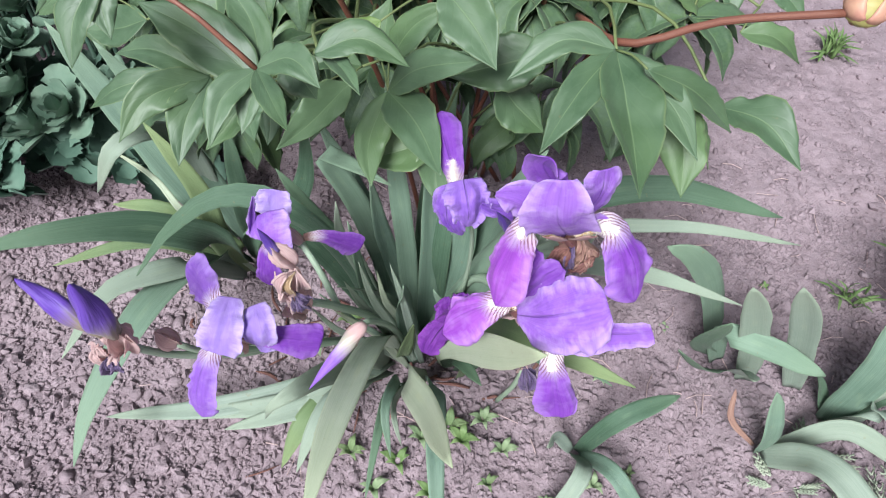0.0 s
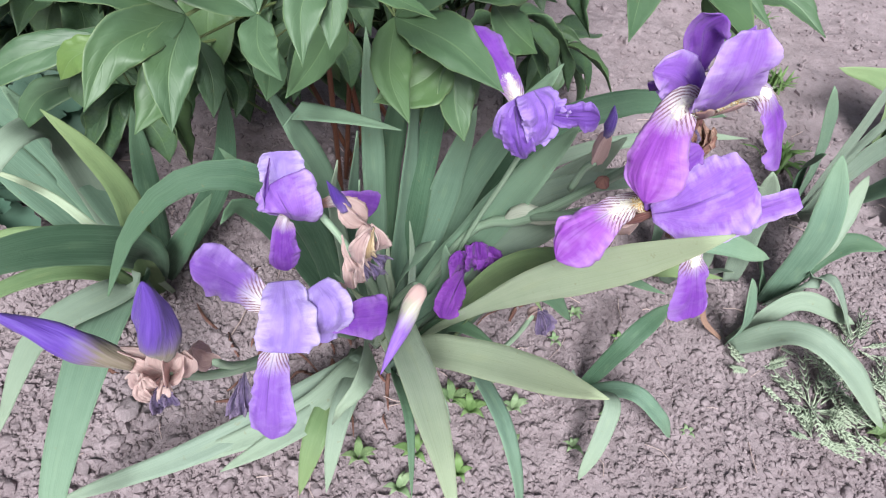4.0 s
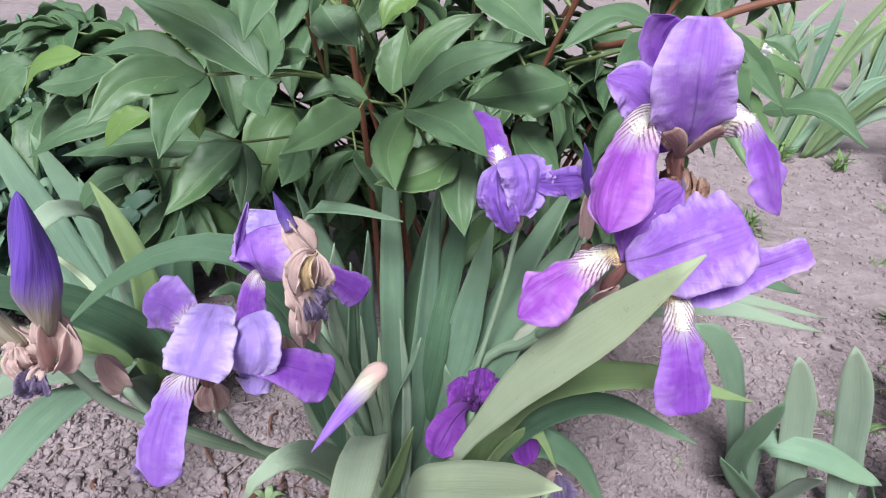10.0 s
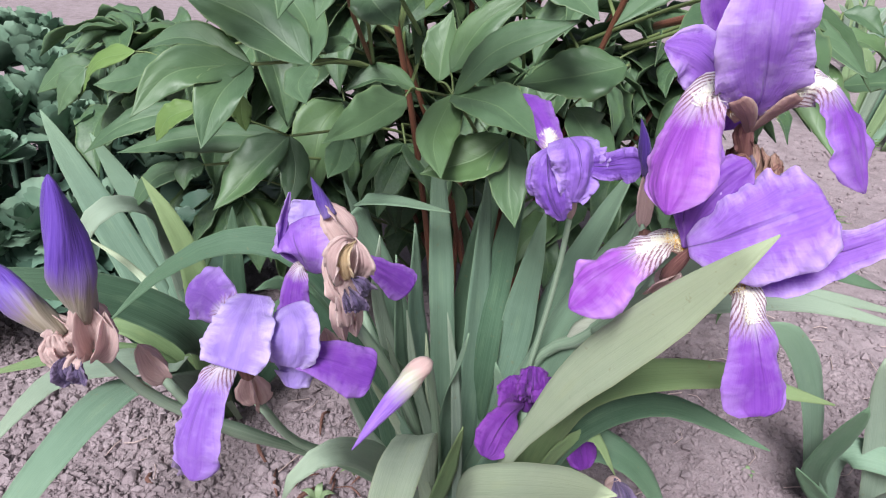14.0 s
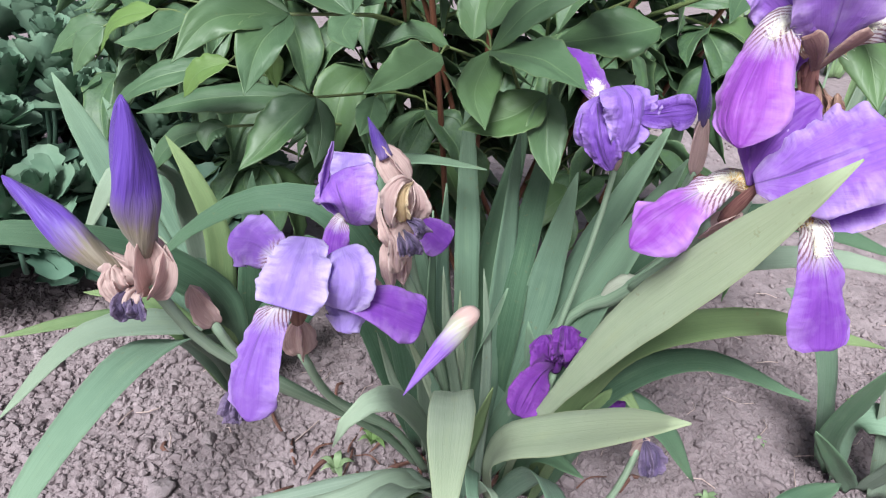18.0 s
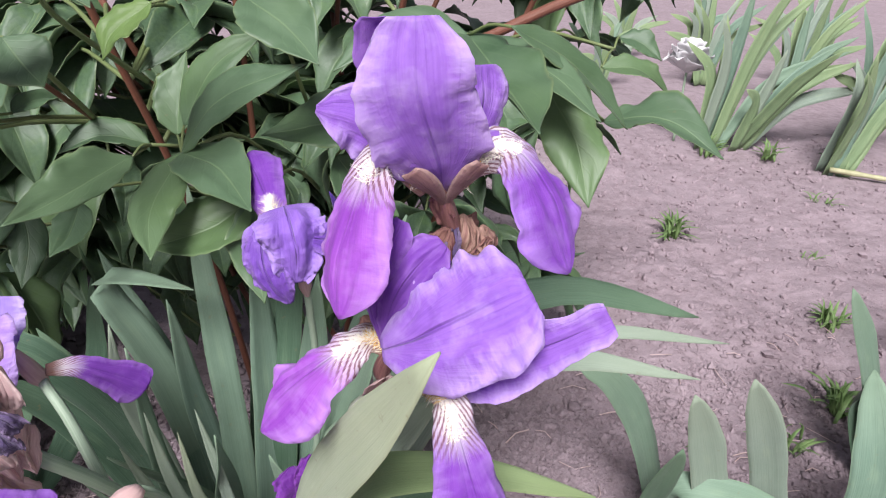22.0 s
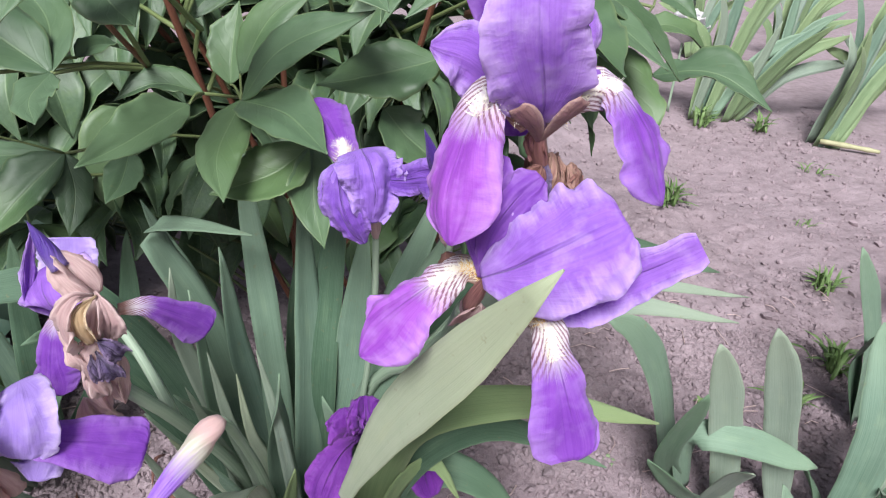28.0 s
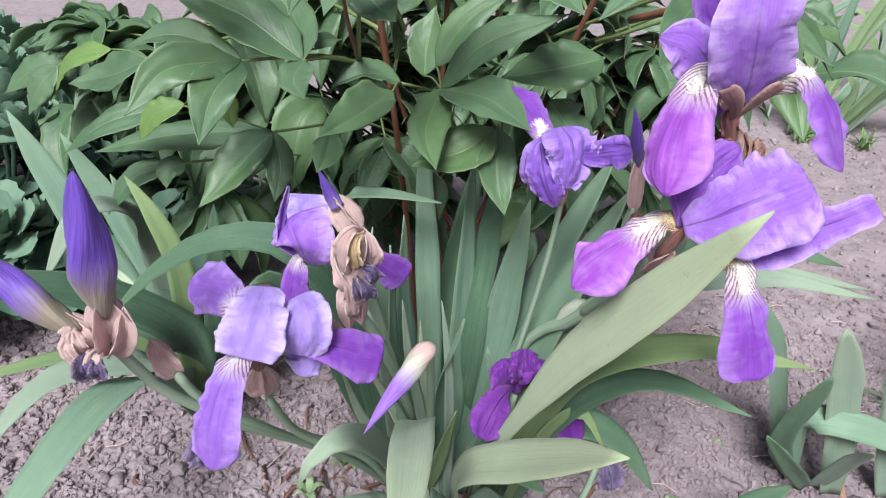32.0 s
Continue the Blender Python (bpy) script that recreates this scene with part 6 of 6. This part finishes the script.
peony_bud([(0.12, 0.2, 0.56), (0.152, 0.11, 0.592), (0.22, 0.1, 0.625), (0.305, 0.082, 0.65)], (0.32, 0.085, 0.655), 0.017)

# ---- sedum ----
def rosette(seed, size, mat, count, flat):
    """A head of broad, fleshy, scalloped leaves round a stem tip; flat: how far they spread."""
    r = np.random.default_rng(seed)
    verts, faces, uvs = [], [], []
    nv, nu = 11, 4
    for k in range(count):
        a, up = k * 2.4, (0.3 + 0.9 * k / count) * (1 - flat)
        L = size * (1.15 - 0.55 * k / count) * r.uniform(0.85, 1.15)
        d, s = V(math.cos(a), math.sin(a), 0), V(-math.sin(a), math.cos(a), 0)
        base = len(verts)
        for layer in (0, 1):
            for i in range(nv):
                v = i / (nv - 1)
                w = L * 0.36 * np.interp(v, (0, 0.3, 0.65, 0.85, 1), (0.25, 0.6, 1.0, 0.85, 0.3)) * (1 + (0.16 if i % 2 else -0.12) * (v > 0.25))
                c = d * L * v * math.cos(up * 1.25) + V(0, 0, 1) * (L * (v * math.sin(up * 1.25) + 0.2 * v * v * up - 0.12 * flat * v * v) + 0.35 * size * k / count)
                for j in range(nu + 1):
                    q = 2 * j / nu - 1
                    verts.append(c + s * q * w + (V(0, 0, 1) - d * up * 0.6) * (0.28 * q * q * w - layer * 0.05 * L * (1 - q * q)))
                    uvs.append((q / 2 + 0.5, v))
        m = nv * (nu + 1)
        for i in range(nv - 1):
            for j in range(nu):
                p = base + i * (nu + 1) + j
                faces.append((p, p + 1, p + nu + 2, p + nu + 1))
                faces.append((p + m, p + m + nu + 1, p + m + nu + 2, p + m + 1))
    return finish("rosette", verts, faces, uvs, mat)


sedum = thing("sedum_plant", (-0.85, 0.68, 0), "dense blue-green succulent sedum with scalloped leaf rosettes", "sedum")
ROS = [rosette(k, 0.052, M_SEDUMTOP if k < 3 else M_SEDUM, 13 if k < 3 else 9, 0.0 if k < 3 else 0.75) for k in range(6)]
rs = np.random.default_rng(12)
for k in range(300):
    a, q = rs.uniform(0, 6.28), math.sqrt(rs.uniform(0, 1))
    layer = 0 if k < 130 else 1
    if layer:
        q = rs.uniform(0.55, 1.12)
    x, y = -0.9 + 0.42 * q * math.cos(a), 0.72 + 0.4 * q * math.sin(a)
    z = (0.36 - 0.2 * min(q, 1) ** 2.5) * (1.0 if layer == 0 else rs.uniform(0.12, 0.8)) + rs.normal(0, 0.012)
    if layer == 0 and k % 2 == 0:
        part("stem", tube("stem", [(-0.9 + 0.5 * (x + 0.9), 0.72 + 0.5 * (y - 0.72), -0.01), (x, y, z * 0.5), (x, y, z)], 0.005, 0.004, M_SEDUM, 6, 6), sedum)
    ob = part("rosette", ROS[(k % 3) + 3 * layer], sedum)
    ob.matrix_basis = Matrix.Translation(-sedum.location) @ pose(x, y, z, rs.normal(0, 14) + 30 * q * math.sin(a) * -1, 30 * q * math.cos(a), rs.uniform(0, 360)) @ Matrix.Scale(rs.uniform(0.85, 1.3) * (1 + 0.3 * layer), 4)

# ---- irises farther off ----
def far_iris(at, n, height, lean, seed, label):
    r = np.random.default_rng(seed)
    ob = thing("iris_leaf_fan", (*at, 0), label, "iris leaves", "far iris fans")
    for k in range(n):
        w = (k - (n - 1) / 2) / max(1, (n - 1) / 2)
        h = height * (1 - 0.35 * abs(w)) * r.uniform(0.8, 1.1)
        ex, ey = at[0] + (lean + w * 0.4) * height + r.normal(0, 0.03), at[1] + r.normal(0, 0.12) * height
        part("leaf", ribbon("leaf", [(at[0] + 0.03 * w, at[1] + r.normal(0, 0.015), -0.01), (at[0] * 0.55 + ex * 0.45, at[1] * 0.5 + ey * 0.5, h * 0.6), (ex + w * 0.06, ey, h - abs(w) * 0.05)], (-0.2 * w, -1, 0.3), 0.045 * r.uniform(0.85, 1.2), (M_FARHAZE, M_SAGE, M_FARHAZE, M_GREY)[k % 4], fold=0.2, nu=4, nv=12, seed=seed * 50 + k), ob)
    return ob


for i, (x, y, n, h, lean) in enumerate(((1.33, 1.72, 9, 0.62, 0.3), (1.44, 1.7, 6, 0.46, 0.45), (1.62, 1.44, 9, 0.6, 0.3), (1.95, 1.75, 9, 0.56, 0.1), (2.0, 2.3, 9, 0.56, 0.1), (2.4, 2.75, 9, 0.55, 0.0), (1.85, 2.75, 9, 0.55, 0.1), (2.15, 1.35, 7, 0.4, 0.1), (2.7, 2.2, 7, 0.42, 0.0), (1.25, 2.6, 6, 0.36, 0.1), (1.12, 0.38, 6, 0.36, 0.0), (1.0, 0.16, 6, 0.34, 0.1), (2.9, 3.3, 8, 0.45, 0.0), (2.2, 3.5, 8, 0.45, 0.0), (1.7, 3.4, 7, 0.42, 0.0))):
    far_iris((x, y), n, h, lean, 300 + i, "pale green sword-leaved iris fan growing in open soil")
root = new("iris_root", tube("iris_root", [(1.6, 1.43, 0.012), (1.66, 1.38, 0.014), (1.75, 1.34, 0.008)], 0.009, 0.006, M_ROOT, 8, 10, ((0.4, 0.3), (0.8, 0.3))))
tagged(root, "pale yellowish iris root lying bare on soil", "root")
wf = thing("white_flower", (1.25, 1.8, 0), "full white flower on a short stem among far iris leaves", "flower")
part("stem", tube("stem", [(1.25, 1.8, -0.01), (1.248, 1.8, 0.13), (1.246, 1.8, 0.24)], 0.005, 0.004, M_STEM, 8, 8), wf)
for k in range(18):
    a, up = k * 2.4, 0.15 + 0.075 * k
    d = V(math.cos(a), math.sin(a), 0)
    c = V(1.246, 1.8, 0.235)
    part("petal", ribbon("petal", [c, c + d * 0.06 * math.cos(up) + V(0, 0, 0.06 * math.sin(up) + 0.012), c + d * 0.09 * math.cos(up * 0.9) + V(0, 0, 0.105 * math.sin(up) + 0.01)], tuple(d * -0.6 + V(0, 0, 0.8)), 0.085, M_WHITE, STANDARD, cup=0.35, ruffle=0.3, nu=8, nv=8, seed=k, crinkle=0.08), wf)

# ---- weeds ----
def tuft(at, n, size, seed, mat, label, name="grass_tuft"):
    r = np.random.default_rng(seed)
    ob = thing(name, (*at, 0), label, "weed", "weeds in the soil")
    for k in range(n):
        a, q = r.uniform(0, 6.28), r.uniform(0.2, 1.0)
        d = V(math.cos(a), math.sin(a), 0) * size * q
        o = V(at[0], at[1], -0.012) + V(r.normal(0, 0.012), r.normal(0, 0.012), 0)
        part("blade", ribbon("blade", [o, o + d * 0.4 + V(0, 0, size * 0.7 * (1.3 - q)), o + d + V(0, 0, size * (1.2 - q))], tuple(-d / size + V(0, 0, 0.8)), size * 0.11, mat, SWORD, fold=0.3, thick=0.0008, nu=2, nv=6, seed=k), ob)
    return ob


def seedling(at, n, size, seed, mat, label="small broad-leaved green seedling in soil"):
    r = np.random.default_rng(seed)
    ob = thing("seedling", (*at, 0), label, "weed", "weeds in the soil")
    for k in range(n):
        a = k * 2.4 + r.uniform(0, 0.6)
        d = V(math.cos(a), math.sin(a), 0)
        o = V(at[0], at[1], -0.012)
        L = size * r.uniform(0.7, 1.2)
        part("leaf", ribbon("leaf", [o, o + d * L * 0.45 + V(0, 0, L * 0.5 + 0.008), o + d * L + V(0, 0, L * 0.45 + 0.005)], tuple(V(0, 0, 1) - d * 0.3), L * 0.45, mat, LEAFLET, fold=0.2, ruffle=0.1, thick=0.0008, nu=4, nv=8, seed=k), ob)
    return ob


def feathery(at, n, size, seed):
    """A weed of finely cut grey-green leaves."""
    r = np.random.default_rng(seed)
    ob = thing("feathery_weed", (*at, 0), "finely cut grey-green feathery weed on soil", "weed", "weeds in the soil")
    for k in range(n):
        a = r.uniform(0, 6.28)
        d, s = V(math.cos(a), math.sin(a), 0), V(-math.sin(a), math.cos(a), 0)
        o = V(at[0], at[1], -0.01) + d * r.uniform(0, 0.02)
        L = size * r.uniform(0.6, 1.1)
        verts, faces = [], []

        def strip(p, q, w):
            i, t = len(verts), unit(np.cross(q - p, V(0, 0, 1)))
            verts.extend([p + t * w, p - t * w, p + V(0, 0, w), q])
            faces.extend([(i, i + 1, i + 3), (i + 1, i + 2, i + 3), (i + 2, i, i + 3)])

        tip = o + d * L + V(0, 0, L * 0.3 + 0.01)
        strip(o, tip, 0.0022)
        for j in range(5):
            v = 0.3 + 0.16 * j
            c = o + (tip - o) * v
            for g in (-1, 1):
                e = c + (s * g * 0.8 + d) * L * 0.24 + V(0, 0, 0.006)
                strip(c, e, 0.002)
                strip(c + (e - c) * 0.5, c + (e - c) * 0.5 + d * L * 0.13 + V(0, 0, 0.003), 0.0017)
        part("leaf", finish("leaf", verts, faces, None, M_SILVER), ob)
    return ob


tuft((0.865, 1.02), 34, 0.075, 1, M_WEED, "bright green grass tuft in bare soil")
tuft((0.985, 0.6), 26, 0.06, 2, M_WEED, "green grass tuft in bare soil")
tuft((1.15, 0.88), 8, 0.03, 3, M_WEED, "tiny green grass sprout in soil")
tuft((0.83, 0.36), 28, 0.07, 4, M_WEED, "green grass tuft beside iris leaves")
tuft((0.7, 0.3), 16, 0.05, 5, M_WEED, "green grass tuft beside iris leaves")
tuft((1.3, 1.64), 18, 0.09, 6, M_WEED, "yellowish grass tuft under far iris leaves")
tuft((1.5, 1.6), 18, 0.08, 7, M_WEED, "yellowish grass tuft under far iris leaves")
tuft((1.75, 1.55), 18, 0.08, 8, M_WEED, "green grass tuft under far iris leaves")
tuft((1.42, 1.2), 10, 0.05, 9, M_WEED, "green grass sprout in bare soil")
for i, (x, y, n, s) in enumerate(((0.07, 0.015, 7, 0.03), (0.04, -0.02, 6, 0.028), (0.1, -0.03, 6, 0.025), (0.02, 0.0, 6, 0.03), (-0.02, -0.02, 6, 0.03), (-0.05, -0.06, 5, 0.03), (0.23, -0.07, 6, 0.02), (0.28, -0.05, 5, 0.016), (0.2, 0.06, 5, 0.018), (0.3, 0.04, 5, 0.016), (0.25, 0.1, 6, 0.018), (-0.12, -0.05, 6, 0.025), (0.16, -0.1, 5, 0.02), (-0.16, 0.17, 6, 0.03), (-0.2, 0.12, 5, 0.028), (0.62, -0.19, 7, 0.03), (0.36, 0.2, 4, 0.016), (0.55, 0.3, 4, 0.014), (0.33, -0.12, 5, 0.014), (0.08, -0.08, 5, 0.02), (-0.08, -0.1, 5, 0.026), (0.0, -0.1, 6, 0.026))):
    seedling((x, y), n, s * 0.85, 400 + i, (M_PALEWEED, M_WEED, M_PALEWEED, M_LIME)[i % 4])
for i, (x, y, n, s) in enumerate(((0.55, -0.13, 16, 0.06), (0.63, -0.1, 16, 0.06), (0.6, -0.17, 14, 0.05), (0.52, -0.17, 10, 0.04), (0.7, -0.05, 12, 0.05), (0.5, -0.05, 10, 0.04), (0.56, 0.0, 10, 0.04), (0.68, -0.15, 12, 0.05))):
    feathery((x, y), n, s, 450 + i)

# ---- clods, crumbs and straws on the soil ----
def lump(seed, levels=2):
    bm = bmesh.new()
    bmesh.ops.create_icosphere(bm, subdivisions=levels, radius=1.0)
    bmesh.ops.triangulate(bm, faces=bm.faces)
    r = np.random.default_rng(seed)
    o = Vector(r.uniform(0, 50, 3))
    sx, sy, sz = r.uniform(0.75, 1.25), r.uniform(0.75, 1.2), r.uniform(0.5, 0.8)
    for v in bm.verts:
        p = v.co.copy()
        k = 1 + 0.42 * noise.noise(p * 1.2 + o) + 0.26 * noise.noise(p * 2.7 + o) + 0.16 * noise.noise(p * 6.1 + o)
        v.co = Vector((p.x * k * sx, p.y * k * sy, p.z * k * sz))
    me = bpy.data.meshes.new("clod")
    bm.to_mesh(me)
    bm.free()
    me.materials.append(M_CLOD)
    me.polygons.foreach_set("use_smooth", np.ones(len(me.polygons), dtype=bool))
    return me


LUMPS = [lump(k, 3) for k in range(10)]
LUMPS_SMALL = [lump(40 + k, 2) for k in range(8)]
rc = np.random.default_rng(21)
for k in range(290):
    x, y = rc.uniform(-0.75, 0.85), rc.uniform(-0.25, 0.5)
    s = min(0.013, 0.0045 + rc.exponential(0.0022)) * (1.0 if x < 0.1 else 0.7)
    ob = new("clod", LUMPS[k % 10])
    ob.parent = GROUND
    ob.matrix_basis = pose(x, y, relief(x, y) + s * 0.25, rc.normal(0, 20), rc.normal(0, 20), rc.uniform(0, 360)) @ Matrix.Scale(s, 4)


def crumbs():
    """Loose crumbs of soil, too many to count."""
    bm = bmesh.new()
    bmesh.ops.create_icosphere(bm, subdivisions=1, radius=1.0)
    base = np.array([v.co[:] for v in bm.verts])
    tri = [tuple(v.index for v in f.verts) for f in bm.faces]
    bm.free()
    r = np.random.default_rng(22)
    verts, faces = [], []
    for k in range(60000):
        if k < 44000:
            x, y = r.uniform(-0.85, 0.9), r.uniform(-0.28, 0.5)
        else:
            x, y = r.uniform(-1.25, 1.9), r.uniform(-0.3, 1.9)
        s = min(0.009, 0.0013 + r.exponential(0.0015)) * (1.0 if x < 0.1 else 0.75 if k < 44000 else 1.15)
        jit = base * (1 + 0.3 * r.normal(size=(len(base), 1))) * r.uniform(0.6, 1.2, 3) * s
        c = len(verts) and len(verts) * len(base)
        verts.append(jit + V(x, y, relief(x, y) + s * 0.3))
        faces += [(c + a, c + b, c + d) for a, b, d in tri]
    ob = new("soil_crumbs", finish("soil_crumbs", np.concatenate(verts), faces, None, M_SOIL, False))
    tagged(ob, "loose crumbs of dry grey-brown soil", "soil", kind="stuff")


crumbs()


def clods():
    """Small clods between the crumbs, too many to count."""
    shapes = []
    for me in LUMPS_SMALL:
        shapes.append((np.array([v.co[:] for v in me.vertices]), [tuple(p.vertices) for p in me.polygons]))
    r = np.random.default_rng(24)
    verts, faces, c = [], [], 0
    for k in range(5200):
        x, y = r.uniform(-0.8, 1.0), r.uniform(-0.28, 0.7)
        s = min(0.0105, 0.0028 + r.exponential(0.0018)) * (1.0 if x < 0.1 else 0.85)
        base, tri = shapes[k % len(shapes)]
        a = r.uniform(0, 6.28)
        turn = np.array(((math.cos(a), -math.sin(a), 0), (math.sin(a), math.cos(a), 0), (0, 0, 1)))
        verts.append(base @ turn.T * r.uniform(0.8, 1.2, 3) * s + V(x, y, relief(x, y) + s * 0.2))
        faces += [tuple(c + q for q in f) for f in tri]
        c += len(base)
    ob = new("soil_clods", finish("soil_clods", np.concatenate(verts), faces, None, M_SOIL))
    tagged(ob, "small dry grey-brown soil clods lying loose", "soil", kind="stuff")


clods()


def litter():
    """Dead brown leaves and sheaths lying between the iris leaves, too many to count; their dark colour also stands in
    for shade there.
    """
    r = np.random.default_rng(26)
    bm = bmesh.new()
    for k in range(70):
        x, y, a, L = r.normal(-0.09, 0.09), r.normal(0.13, 0.075), r.uniform(0, 6.28), r.uniform(0.02, 0.06)
        d = V(math.cos(a), math.sin(a), 0)
        p = V(x, y, relief(x, y) + 0.004)
        me = ribbon("litter", [p, p + d * L * 0.5 + V(r.normal(0, 0.004), r.normal(0, 0.004), r.uniform(0.004, 0.012)), p + d * L + V(0, 0, 0.003)], (r.normal(0, 0.5), r.normal(0, 0.5), 1), r.uniform(0.003, 0.007), M_HUSK, SWORD, cup=-0.5, nu=4, nv=6, seed=k)
        bm.from_mesh(me)
        bpy.data.meshes.remove(me)
    me = bpy.data.meshes.new("leaf_litter")
    bm.to_mesh(me)
    bm.free()
    me.materials.append(M_HUSK)
    tagged(new("leaf_litter", me), "dead reddish-brown leaf scraps that darken shaded soil between iris leaves", "leaf litter", kind="stuff")


litter()


def straws():
    r = np.random.default_rng(23)
    verts, faces = [], []
    for k in range(170):
        x, y, a, L = r.uniform(-0.5, 1.0), r.uniform(-0.25, 0.6), r.uniform(0, 6.28), r.uniform(0.01, 0.05)
        d, s = V(math.cos(a), math.sin(a), 0), V(-math.sin(a), math.cos(a), 0)
        p = V(x, y, relief(x, y) + 0.006)
        q = p + d * L * 0.5 + s * L * r.normal(0, 0.12) + V(0, 0, 0.003)
        e = p + d * L
        w, i = r.uniform(0.0005, 0.0011), len(verts)
        for c in (p, q, e):
            verts += [c + s * w, c + V(0, 0, w * 1.4), c - s * w]
        for g in (0, 3):
            faces += [(i + g, i + g + 1, i + g + 4, i + g + 3), (i + g + 1, i + g + 2, i + g + 5, i + g + 4), (i + g + 2, i + g, i + g + 3, i + g + 5)]
    ob = new("dry_straws", finish("dry_straws", verts, faces, None, M_STRAW))
    tagged(ob, "scattered bits of dry straw and root on soil", "straw", kind="stuff")


straws()
